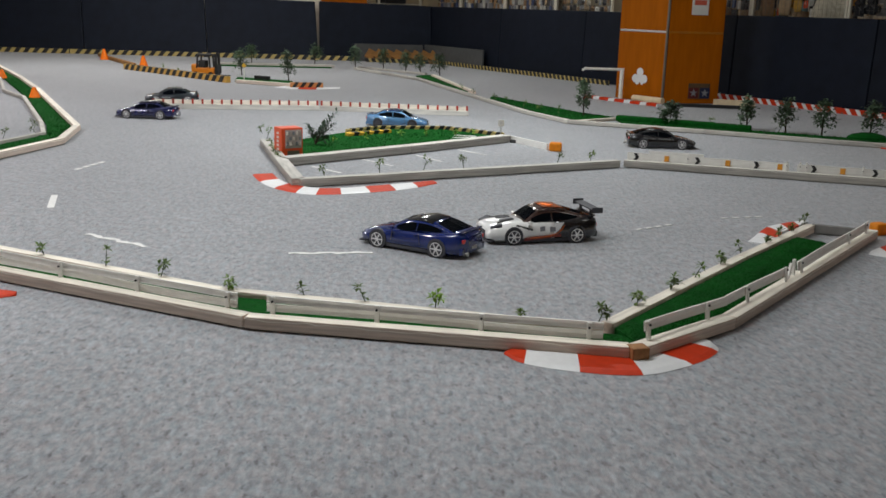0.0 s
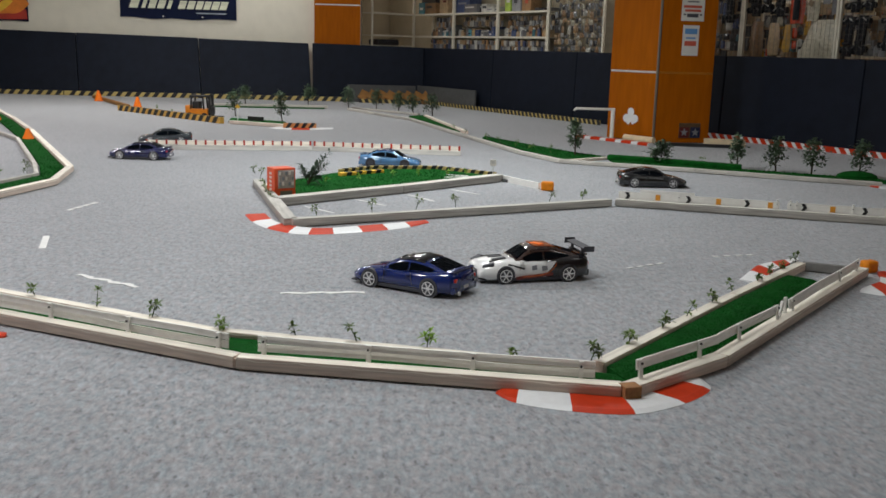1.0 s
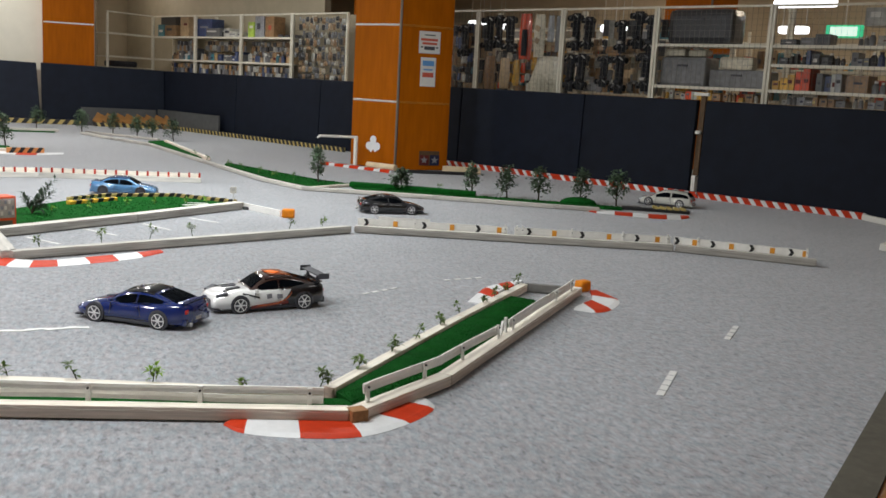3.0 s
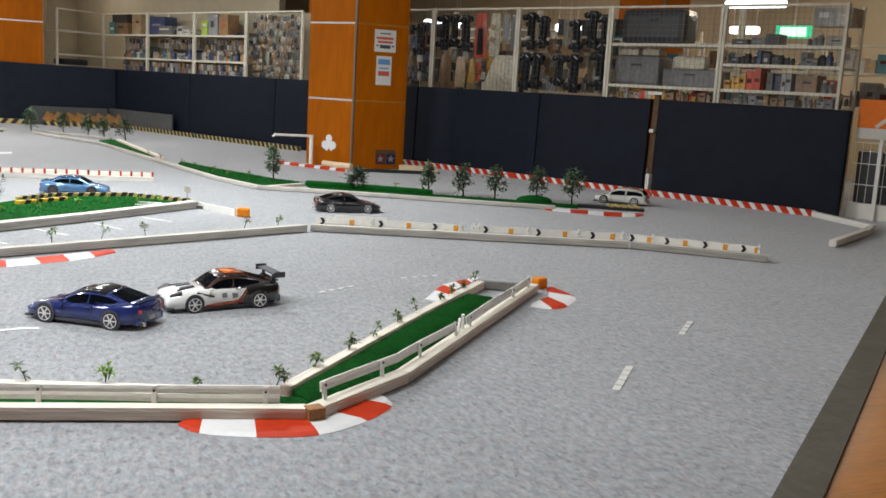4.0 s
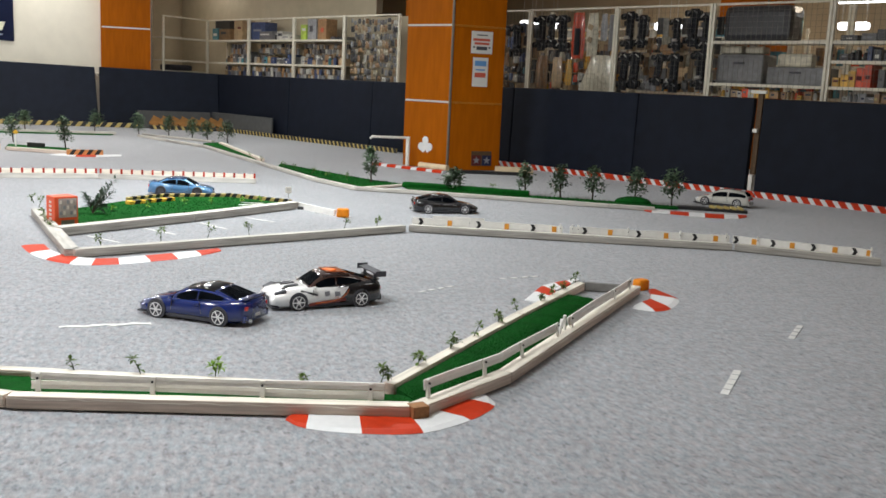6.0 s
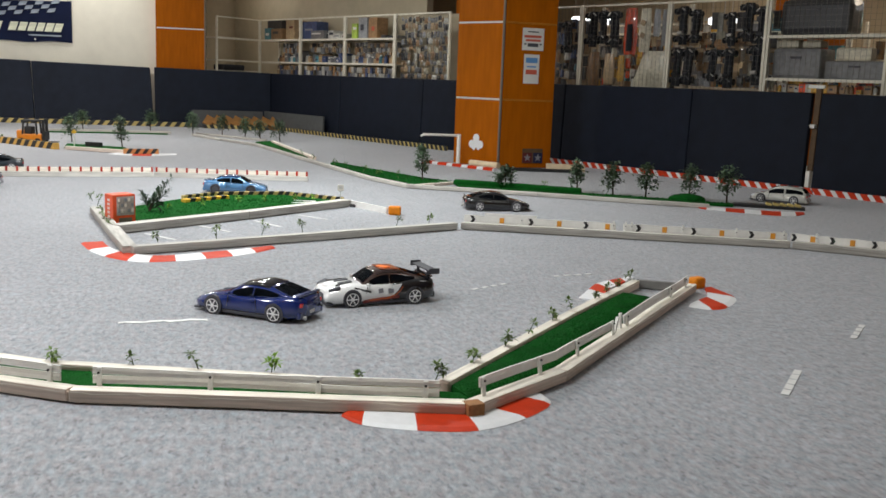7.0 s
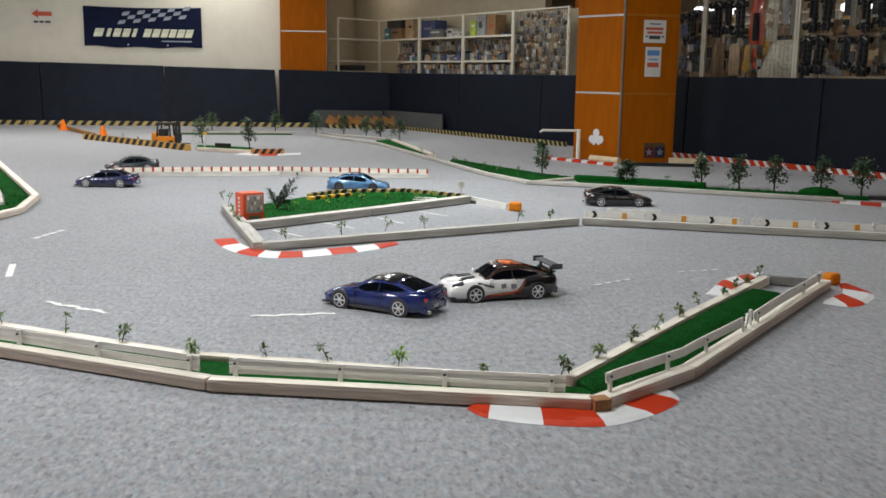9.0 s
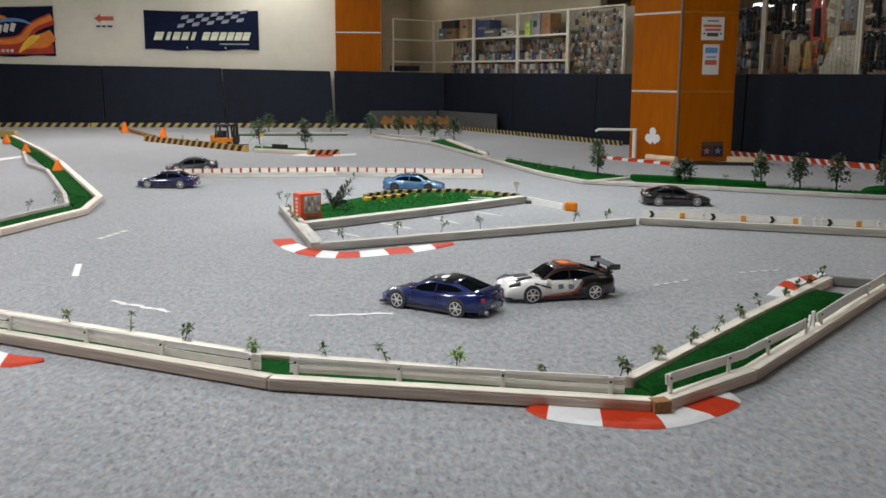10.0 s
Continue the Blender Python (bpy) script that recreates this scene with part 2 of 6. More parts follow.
EDGE_A, EDGE_B = Vector((-1.99, -1.33)), Vector((9.40, 8.27))
slab("floor", [(-8.3, -1.33), (-1.99, -1.33), (9.40, 8.27), (12.3, 8.27), (12.3, 20.3), (-8.3, 20.3)], -0.05, 0.0, CARPET, "pale grey mottled needle-felt carpet of the track", "floor")
side = Vector((0.6445, -0.7646))
e0, e1 = EDGE_A, EDGE_B
slab("floor_edging", [tuple(e0), tuple(e0 + side * 0.105), tuple(e1 + side * 0.105), tuple(e1)], -0.05, 0.012, EDGING, "dark grey rubber edging along the carpet", "edging")
slab("floor_boards", [tuple(e0 + side * 0.105), (-1.9, -3.3), (12.3, -3.3), (12.3, 8.27), tuple(e1 + side * 0.105)], -0.05, 0.0, BROWN_FLOOR, "reddish brown wooden floor beside the carpet", "floor")
slab("floor_south", [(-8.3, -3.3), (-1.9, -3.3), (-1.9, -1.33), (-8.3, -1.33)], -0.05, 0.0, BROWN_FLOOR, "reddish brown wooden floor behind the track", "floor")
slab("ceiling", [(-8.3, -3.3), (12.3, -3.3), (12.3, 20.3), (-8.3, 20.3)], CEILING, CEILING + 0.1, CEIL, "white ceiling boards", "ceiling")
slab("wall_north", [(-8.3, 17.12), (-0.32, 17.12), (-0.32, 17.27), (-8.3, 17.27)], 0, CEILING, WALL, "cream painted wall above the dark mats", "wall")
slab("wall_recess", [(-0.47, 17.27), (-0.32, 17.27), (-0.32, 20.3), (-0.47, 20.3)], 0, CEILING, BEIGE, "beige wall of the recess behind the shelves", "wall")
slab("wall_store", [(-0.32, 20.15), (12.3, 20.15), (12.3, 20.3), (-0.32, 20.3)], 0, CEILING, BEIGE, "beige back wall of the shop", "wall")
slab("wall_west", [(-8.45, -3.3), (-8.3, -3.3), (-8.3, 17.27), (-8.45, 17.27)], 0, CEILING, WALL, "cream painted side wall", "wall")
slab("wall_south", [(-8.45, -3.45), (12.45, -3.45), (12.45, -3.3), (-8.45, -3.3)], 0, CEILING, WALL, "cream painted wall behind the camera", "wall")
slab("wall_east", [(12.3, -3.3), (12.45, -3.3), (12.45, 20.3), (12.3, 20.3)], 0, CEILING, BEIGE, "beige side wall of the shop", "wall")
pts = [rw(-9.2, 0.95), rw(-3.32, 0.95), rw(-3.32, 1.07), rw(-9.2, 1.07)]
slab("wall_shop", [tuple(rw(a, b).xy) for a, b in ((-6.0, 5.2), (7.5, 5.2), (7.5, 5.3), (-6.0, 5.3))], 0, CEILING, BEIGE, "beige wall at the back of the shop", "wall")
slab("wall_partition", [(p.x, p.y) for p in pts], 0, CEILING, BEIGE_DIM, "beige partition behind the parts shelves", "wall")

pts = [rw(-3.32, 0.95), rw(-2.20, 0.95), rw(-2.20, 1.07), rw(-3.32, 1.07)]
slab("wall_panel", [(p.x, p.y) for p in pts], 0, 1.87, BEIGE_DIM, "beige low panel behind the hung packs", "wall")


def ceiling_light(x, y, watts, colour):
    t = thing("ceiling_light", "unseen white fluorescent ceiling light with a lit diffuser", "ceiling light", "ceiling lights", at=pose(x, y, CEILING))
    part("housing", box((1.3, 0.36, 0.05), (0, 0, -0.027), 0.008), WHITE_PAINT, t)
    part("diffuser", box((1.2, 0.28, 0.012), (0, 0, -0.058), 0.003), LIT, t, "lit white diffuser")
    lamp = bpy.data.lights.new("tube_light", "AREA")
    lamp.shape, lamp.size, lamp.size_y, lamp.energy, lamp.color = "RECTANGLE", 1.2, 0.28, watts, colour
    ob = new("tube_light", lamp)
    ob.matrix_basis = pose(x, y, CEILING - 0.075)
    return t


LIT = glow("lit_diffuser", (1.0, 0.97, 0.92), 6.0)
for x, y, watts, colour in LAMPS:
    ceiling_light(x, y, watts, colour)
for x, y in STORE_LAMPS:
    ceiling_light(x, y, STORE_WATTS, (1.0, 0.78, 0.52))


# ---- mats along the walls ----
def crash_mat(length, height, thick, m, lean=0.0, shear=0.0, fall=0.0):
    """A soft mat leaning back; its top is shifted sideways by shear and falls to the right by fall."""
    t = thing("crash_mat", "dark navy vinyl crash mat leaning on the wall", "mat", "crash mats round the track", at=m @ pose(0, 0, 0, -lean, 0, 0))

    def slump(bm):
        for v in bm.verts:
            u = v.co.z / height
            v.co.z -= fall * u * v.co.x / length
            v.co.x += shear * u
        return bm

    part("cover", slump(box((length - 0.010, thick, height), (0, 0, height / 2), 0.014)), MAT, t)
    part("seam", slump(box((length - 0.05, thick + 0.004, 0.008), (0, 0, 0.04), 0.002)), MAT, t)
    return t


edges = [-8.25, -6.95, -4.99, -2.98, -1.14]
for a, b, h in zip(edges, edges[1:], (1.06, 1.03, 1.0, 0.96)):
    crash_mat(b - a, h * 1.022, 0.06, pose((a + b) / 2 + 0.03, 16.73, 0), 11, -0.07, 0.035)
crash_mat(1.90, 0.942, 0.06, pose(-0.16, 16.84, 0), 3, -0.01, 0.03)
for a, b in ((-6.75, -4.3), (-4.3, -2.3), (-2.3, 0.34), (0.34, 2.11), (2.11, 3.445), (3.53, 5.36)):
    crash_mat(b - a, 0.925, 0.06, rpose((a + b) / 2, 0.10), 2)

# a pale post standing in the gap between two mats
DARK_POST = material("brown_post", (0.10, 0.055, 0.022), 0.7, vary=0.3, scale=20)
t = thing("mat_post", "pale wooden post wrapped with tape between the mats", "post", at=rpose(3.485, 0.10))
part("lower_sleeve", box((0.042, 0.04, 0.2), (0, 0, 0.1), 0.004), WHITE_PAINT, t, "white sleeve")
part("post", box((0.055, 0.03, 0.78), (0.002, 0.035, 0.59), 0.004, turn=(0, 1.0, 0)), DARK_POST, t)
part("clamp", box((0.05, 0.04, 0.035), (0, -0.004, 0.62), 0.006), WHITE_PAINT, t, "white clamp")
part("head", box((0.16, 0.03, 0.03), (0, 0, 0.985), 0.004), WHITE_PAINT, t, "white cross-piece")


def striped_bar(name, length, height, thick, m, ground, stripe, label, step, slant=0.8, category="barrier", share=0.5):
    """A bar with slanted stripes, proud of its face and top."""
    t = thing(name, label, category, at=m)
    part("bar", box((length, thick, height), (0, 0, height / 2), min(0.004, thick / 5)), ground, t)
    w, s = step * share, slant * height
    bm = bmesh.new()
    for y0, y1 in ((-thick / 2 - 0.002, -thick / 2 + 0.002),):
        c = [(-w / 2 - s / 2, 0.001), (w / 2 - s / 2, 0.001), (w / 2 + s / 2, height + 0.001), (-w / 2 + s / 2, height + 0.001)]
        lo, hi = [bm.verts.new((x, y0, z)) for x, z in c], [bm.verts.new((x, y1, z)) for x, z in c]
        bm.faces.new(lo)
        bm.faces.new(hi[::-1])
        for n in range(4):
            bm.faces.new((lo[n], lo[(n + 1) % 4], hi[(n + 1) % 4], hi[n]))
    c = [(-w / 2 + s / 2, -thick / 2 - 0.002), (w / 2 + s / 2, -thick / 2 - 0.002), (w / 2 + s / 2, thick / 2), (-w / 2 + s / 2, thick / 2)]
    lo, hi = [bm.verts.new((x, y, height - 0.002)) for x, y in c], [bm.verts.new((x, y, height + 0.002)) for x, y in c]
    bm.faces.new(lo[::-1])
    bm.faces.new(hi)
    for n in range(4):
        bm.faces.new((lo[n], lo[(n + 1) % 4], hi[(n + 1) % 4], hi[n]))
    me = mesh_of(bm, "stripe", stripe)
    n = max(1, int((length - s - w) / step))
    for k in range(n + 1):
        x = -(n * step) / 2 + k * step
        part("stripe", me, stripe, t).matrix_basis = pose(x, 0, 0)
    return t


for a, b in ((-8.2, -5.2), (-5.18, -2.2), (-2.18, -0.34)):
    striped_bar("hazard_strip", b - a, 0.075, 0.03, pose((a + b) / 2, 16.66, 0), YELLOW, BLACK, "black and yellow striped strip at the foot of the mats", 0.15, share=0.52)
striped_bar("hazard_strip", 1.04, 0.06, 0.03, pose(0.20, 16.40, 0, 0, 0, -6), YELLOW, BLACK, "black and yellow striped strip before the corner ramp", 0.11, -0.5, share=0.58)
for a, b in ((-6.0, -3.9), (-3.88, -1.55)):
    striped_bar("hazard_strip", b - a, 0.06, 0.03, rpose((a + b) / 2, -0.075), YELLOW, BLACK, "black and yellow striped strip at the foot of the mats", 0.092, -0.5, share=0.60)
for a, b in ((0.25, 1.9), (1.92, 3.6), (3.62, 5.2)):
    striped_bar("kerb_strip", b - a, 0.056, 0.03, rpose((a + b) / 2, -0.02), KERB_WHITE, RED, "red and white striped strip at the foot of the mats", 0.116, -0.8, share=0.58)

# ---- the orange column and the pillar in the corner ----
C_L, C_M, C_R = Vector((2.537, 10.707, 0)), Vector((2.912, 10.155, 0)), Vector((3.538, 10.224, 0))
C_B = C_L + C_R - C_M


def panelled_column(name, corners, label, joints, top=CEILING):
    """A column clad in wood panels one above the other, with steel joints and a grey corner strip."""
    t = thing(name, label, "column", kind="structure")
    middle = sum(corners, Vector()) / 4
    core = [middle + (c - middle) * 0.94 for c in corners]
    part("core", prism([(c.x, c.y) for c in core], 0, top), TRIM_GREY, t)
    for n in range(4):
        a, b = corners[n], corners[(n + 1) % 4]
        (mx, my), long, yaw = along(a, b)
        inward = (middle - Vector((mx, my, 0)))
        nrm = Vector((-(b - a).y, (b - a).x, 0)).normalized()
        nrm = nrm if nrm.dot(inward) > 0 else -nrm
        heights = [0.0, *joints, top]
        for z0, z1 in zip(heights, heights[1:]):
            p = part("panel", box((long - 0.022, 0.02, z1 - z0 - 0.012), (0, 0, 0), 0.002), WOOD_PANEL, t)
            p.matrix_basis = pose(mx + nrm.x * 0.01, my + nrm.y * 0.01, (z0 + z1) / 2, 0, 0, yaw)
        for z in joints:
            j = part("joint", box((long - 0.035, 0.018, 0.021), (0, 0, 0), 0.003), STEEL if n == 0 else BROWN_FLOOR, t, "steel joint strip" if n == 0 else "")
            j.matrix_basis = pose(mx + nrm.x * 0.006, my + nrm.y * 0.006, z, 0, 0, yaw)
        c = corners[n]
        if n == 1:
            part("corner_strip", rod((c.x, c.y, 0), (c.x, c.y, top), 0.014, sides=10), TRIM_GREY, t)
    return t


panelled_column("column_1", [C_L, C_M, C_R, C_B], "orange wood-clad column with steel joints", (0.735, 1.55, 2.36))
panelled_column("column_2", [Vector((-1.09, 16.98, 0)), Vector((-0.30, 16.98, 0)), Vector((-0.30, 17.6, 0)), Vector((-1.09, 17.6, 0))], "orange wood-clad pillar against the cream wall", (1.60, 2.42))
fp = [rw(-2.86, 1.12), rw(-2.16, 1.12), rw(-2.16, 1.77), rw(-2.86, 1.77)]
panelled_column("column_3", fp, "orange wood-clad pillar inside the shop", (1.7, 2.4))
fp = [rw(1.02, 3.3), rw(1.72, 3.3), rw(1.72, 4.0), rw(1.02, 4.0)]
panelled_column("column_4", fp, "orange wood-clad pillar behind the wire shelves", (1.7, 2.4))

R_YAW = math.degrees(math.atan2((C_R - C_M).y, (C_R - C_M).x))
L_YAW = math.degrees(math.atan2((C_M - C_L).y, (C_M - C_L).x))


def on_right(u, z, out=0.006):
    d = (C_R - C_M).normalized()
    n = Vector((d.y, -d.x, 0))
    p = C_M + d * u + n * out
    return pose(p.x, p.y, z, 0, 0, R_YAW)


def on_left(u, z, out=0.006):
    d = (C_M - C_L).normalized()
    n = Vector((d.y, -d.x, 0))
    p = C_L + d * u + n * out
    return pose(p.x, p.y, z, 0, 0, L_YAW)


INK = material("dark_ink", (0.05, 0.05, 0.06), 0.7)
INK_RED = material("red_ink", (0.50, 0.09, 0.05), 0.7)
INK_BLUE = material("blue_ink", (0.10, 0.25, 0.50), 0.7)
DIM_RED = material("dull_red_ink", (0.10, 0.010, 0.008), 0.7)
DIM_BLUE = material("dull_blue_ink", (0.010, 0.014, 0.05), 0.7)
SILVER = material("silver_foil", (0.22, 0.22, 0.24), 0.6)


def sheet(name, w, h, m, bars, label):
    t = thing(name, label, "notice", at=m)
    part("paper", box((w, 0.002, h)), PAPER, t)
    for x, z, bw, bh, mat in bars:
        part("printing", box((bw * w, 0.002, bh * h), (x * w, -0.0022, z * h)), mat, t)
    return t


sheet("paper_notice", 0.25, 0.235, on_right(0.34, 1.385), [(0, 0.33, 0.5, 0.05, INK), (-0.02, 0.12, 0.8, 0.11, INK_RED), (0.0, -0.05, 0.7, 0.1, INK_RED), (0, -0.26, 0.5, 0.16, INK), (-0.36, -0.22, 0.1, 0.07, INK), (0.36, -0.22, 0.1, 0.07, INK)], "white notice with lines of print on the column")
sheet("paper_notice", 0.18, 0.31, on_right(0.335, 1.07), [(0, 0.30, 0.75, 0.18, INK_BLUE), (0, 0.08, 0.6, 0.05, INK_BLUE), (0, -0.1, 0.72, 0.16, INK_RED), (0, -0.3, 0.7, 0.14, PAPER)], "white and blue notice on the column")
# a dark sticker with two stars low on the column
t = thing("dark_sticker", "dark sticker with two pale stars low on the column", "sticker", at=on_right(0.40, 0.135))
part("backing", box((0.24, 0.003, 0.16), bevel=0.001), DARK_POST, t)
for x, mat in ((-0.06, DIM_RED), (0.065, DIM_BLUE)):
    part("square", box((0.11, 0.003, 0.11), (x, -0.002, -0.02)), mat, t)
    bm = bmesh.new()
    ring = [bm.verts.new((math.sin(k * math.pi / 5) * (0.045 if k % 2 == 0 else 0.018), 0, math.cos(k * math.pi / 5) * (0.045 if k % 2 == 0 else 0.018))) for k in range(10)]
    face = bm.faces.new(ring)
    more = bmesh.ops.extrude_face_region(bm, geom=[face])
    bmesh.ops.translate(bm, vec=(0, -0.003, 0), verts=[v for v in more["geom"] if isinstance(v, bmesh.types.BMVert)])
    part("star", bm, SILVER, t).matrix_basis = pose(x, -0.004, -0.02)
# a white cut-out sticker on the lit face
t = thing("white_sticker", "white cut-out sticker on the orange column", "sticker", at=on_left(0.345, 0.245, 0.007))
bm = bmesh.new()
for x, z, r in ((0, 0.06, 0.045), (-0.06, -0.01, 0.045), (0.06, -0.01, 0.045), (0, 0, 0.05), (-0.03, -0.05, 0.025), (0.035, -0.05, 0.022)):
    own = bmesh.new()
    bmesh.ops.create_cone(own, cap_ends=True, segments=14, radius1=r, radius2=r, depth=0.003 + 0.0004 * len(bm.verts) / 28)
    bmesh.ops.rotate(own, matrix=Matrix.Rotation(radians(90), 3, "X"), verts=own.verts)
    bmesh.ops.translate(own, vec=(x, 0, z), verts=own.verts)
    merge(bm, own)
part("cut_out", bm, KERB_WHITE, t)
CREAM_ROLL = material("cream_roll", (0.70, 0.55, 0.36), 0.7, vary=0.15, scale=20)
# a rolled paper lying at the foot of the column
t = thing("paper_roll", "pale roll lying at the foot of the column", "roll", at=on_left(0.56, 0.035, 0.10))
part("roll", rod((-0.20, 0, 0), (0.20, 0, 0), 0.034, sides=16), CREAM_ROLL, t)
# red and white strip round the column's foot, a black board at the other face
d = (C_M - C_L).normalized()
p, q = C_L - d * 0.13 + Vector((d.y, -d.x, 0)) * 0.32, C_M + d * 0.24 + Vector((d.y, -d.x, 0)) * 0.32
(mx, my), long, yaw = along(p, q)
striped_bar("kerb_strip", long, 0.03, 0.07, pose(mx, my, 0, 0, 0, yaw), KERB_WHITE, RED, "low red and white strip before the column", 0.22, 0.3, share=0.60)
(mx, my), long, yaw = along((2.86, 9.86), (3.60, 9.72))
t = tagged(part("black_board", box((long, 0.03, 0.035), (0, 0, 0.0175), 0.004), BLACK), "low black board before the foot of the column", "board")
t.matrix_basis = pose(mx, my, 0, 0, 0, yaw)
(mx, my), long, yaw = along((3.40, 9.97), (3.80, 9.85))
t = tagged(part("pale_board", box((long, 0.05, 0.075), (0, 0, 0.0375), 0.008), CREAM_ROLL), "pale tan board lying beside the column", "board")
t.matrix_basis = pose(mx, my, 0, 0, 0, yaw)
# a white goal frame of pipe
t = thing("pipe_frame", "white pipe frame bent like a gate beside the column", "frame", at=pose(2.53, 10.42, 0, 0, 0, 6))
part("upright", rod((0, 0, 0), (0, 0, 0.33), 0.022, sides=12), WHITE_PAINT, t)
part("crossbar", rod((0.02, 0, 0.325), (-0.40, 0, 0.33), 0.014, sides=12), WHITE_PAINT, t)
part("cap", rod((-0.40, 0, 0.335), (-0.44, 0, 0.31), 0.016, 0.010, sides=10), WHITE_PAINT, t)

# ---- banners and signs on the cream wall ----
NAVY = material("navy_cloth", (0.006, 0.010, 0.034), 0.8, specular=0.15, vary=0.25, scale=6, bump=0.1, bump_scale=20)
SILVER_INK = material("silver_ink", (0.26, 0.30, 0.36), 0.5, vary=0.4, scale=14)
CREAM_INK = material("cream_ink", (0.66, 0.67, 0.52), 0.6, vary=0.3, scale=40, stretch=(0.1, 1, 1))
SIGN_CARD = material("cream_sign_card", (0.66, 0.63, 0.56), 0.7, vary=0.05)
FLAME = material("flame_orange", (0.70, 0.20, 0.02), 0.6, vary=0.2, scale=8)
FLAME_RED = material("flame_red", (0.40, 0.03, 0.015), 0.6, vary=0.2, scale=8)
FLAME_YELLOW = material("flame_yellow", (0.80, 0.48, 0.04), 0.6, vary=0.15, scale=8)


def cloth(w, h, sag):
    """A hanging banner whose edges sag a little between its fixings."""
    bm = bmesh.new()
    cols, rows = 24, 8
    grid = {}
    for side_ in (0, 1):
        for i in range(cols + 1):
            for j in range(rows + 1):
                u, v = i / cols, j / rows
                z = (v - 0.5) * h - sag * math.sin(u * math.pi) * (1.0 if v > 0.5 else 0.8) + 0.01 * math.sin(u * 17) * (1 - v)
                grid[side_, i, j] = bm.verts.new(((u - 0.5) * w, 0.006 * math.sin(u * 21 + v * 3) + side_ * 0.003, z))
        for i in range(cols):
            for j in range(rows):
                bm.faces.new([grid[side_, a, b] for a, b in ((i, j), (i + 1, j), (i + 1, j + 1), (i, j + 1))])
    return bm


t = thing("wall_banner", "dark blue cloth banner with chequered flag and pale lettering bars", "banner", at=pose(-3.37, 17.09, 1.63))
part("cloth", cloth(1.93, 0.65, 0.02), NAVY, t)
for n, (x, w) in enumerate(((-0.72, 0.16), (-0.555, 0.07), (-0.42, 0.13), (-0.27, 0.13), (-0.135, 0.07), (0.075, 0.13), (0.22, 0.13), (0.36, 0.12), (0.49, 0.12), (0.625, 0.13), (0.76, 0.13))):
    bm = box((w * 0.90, 0.004, 0.135), (0, 0, 0))
    for v in bm.verts:
        v.co.x += v.co.z * 0.35
    part("lettering_bar", bm, CREAM_INK, t).matrix_basis = pose(x, -0.014, -0.105)
for r in range(3):
    for c in range(9):
        if (r + c) % 2 == 0:
            bm = box((0.115, 0.004, 0.058), (0, 0, 0))
            for v in bm.verts:
                v.co.x += v.co.z * 0.5
                v.co.z += v.co.x * 0.12
            part("chequer", bm, SILVER_INK, t).matrix_basis = pose(-0.34 + c * 0.125 + r * 0.035, -0.014, 0.07 + r * 0.07 + 0.012 * c)
part("small_print", box((0.5, 0.004, 0.022), (0.55, -0.014, -0.235)), SILVER_INK, t)
for x in (-0.25, 0.4):
    part("eyelet", rod((x, -0.012, -0.30), (x, -0.018, -0.30), 0.014, sides=10), STEEL, t)

t = thing("wall_banner", "orange and red flame banner on the cream wall", "banner", at=pose(-6.80, 17.09, 1.60))
part("cloth", cloth(1.92, 0.82, 0.02), NAVY, t)


def ribbon(points, widths, thick=0.003):
    """A flat swelling band along points (x, z) on a banner."""
    bm = bmesh.new()
    n = 24
    mid = smooth_line([Vector((x, z, w)) for (x, z), w in zip(points, widths)], [k / n for k in range(n + 1)])
    rows = []
    for k, c in enumerate(mid):
        d = (mid[min(k + 1, n)] - mid[max(k - 1, 0)]).xy.normalized()
        side_ = Vector((-d.y, d.x)) * c.z / 2
        rows.append([bm.verts.new((c.x + e * side_.x, y, c.y + e * side_.y)) for e in (1, -1) for y in (-thick / 2, thick / 2)])
    for r0, r1 in zip(rows, rows[1:]):
        for i0, i1 in ((0, 1), (1, 3), (3, 2), (2, 0)):
            bm.faces.new((r0[i0], r0[i1], r1[i1], r1[i0]))
    return bm


FLAMES = [
    (((-0.9, -0.30), (-0.3, -0.33), (0.2, -0.30), (0.6, -0.32), (0.94, -0.30)), (0.16, 0.14, 0.18, 0.14, 0.16), FLAME_RED, 0.010),
    (((-0.9, 0.02), (-0.4, -0.16), (0.05, -0.20), (0.40, -0.16), (0.62, 0.06), (0.94, 0.20)), (0.10, 0.18, 0.17, 0.20, 0.18, 0.20), FLAME_RED, 0.013),
    (((-0.9, 0.05), (-0.4, -0.14), (0.05, -0.19), (0.40, -0.14), (0.62, 0.08), (0.94, 0.22)), (0.03, 0.09, 0.08, 0.10, 0.08, 0.09), FLAME, 0.017),
    (((0.45, -0.28), (0.62, -0.20), (0.78, -0.16), (0.94, -0.06)), (0.06, 0.20, 0.24, 0.18), FLAME, 0.017),
    (((0.36, -0.36), (0.48, -0.24), (0.60, -0.14), (0.72, -0.09)), (0.03, 0.10, 0.12, 0.03), FLAME_YELLOW, 0.021),
    (((-0.8, 0.30), (-0.3, 0.20), (0.10, 0.22), (0.25, 0.14)), (0.03, 0.07, 0.06, 0.01), FLAME, 0.013),
    (((-0.2, 0.02), (0.10, 0.16), (0.40, 0.17), (0.62, 0.10)), (0.02, 0.05, 0.05, 0.02), INK_BLUE, 0.015),
]
for points, widths, ink, out_ in FLAMES:
    part("flame", ribbon(points, widths), ink, t).matrix_basis = pose(0, -out_, 0)
for x in (0.06, 0.17, 0.28):
    part("lettering_bar", box((0.075, 0.003, 0.14), (x, -0.025, 0.02 + x * 0.12), turn=(0, 18, 0)), PAPER, t)
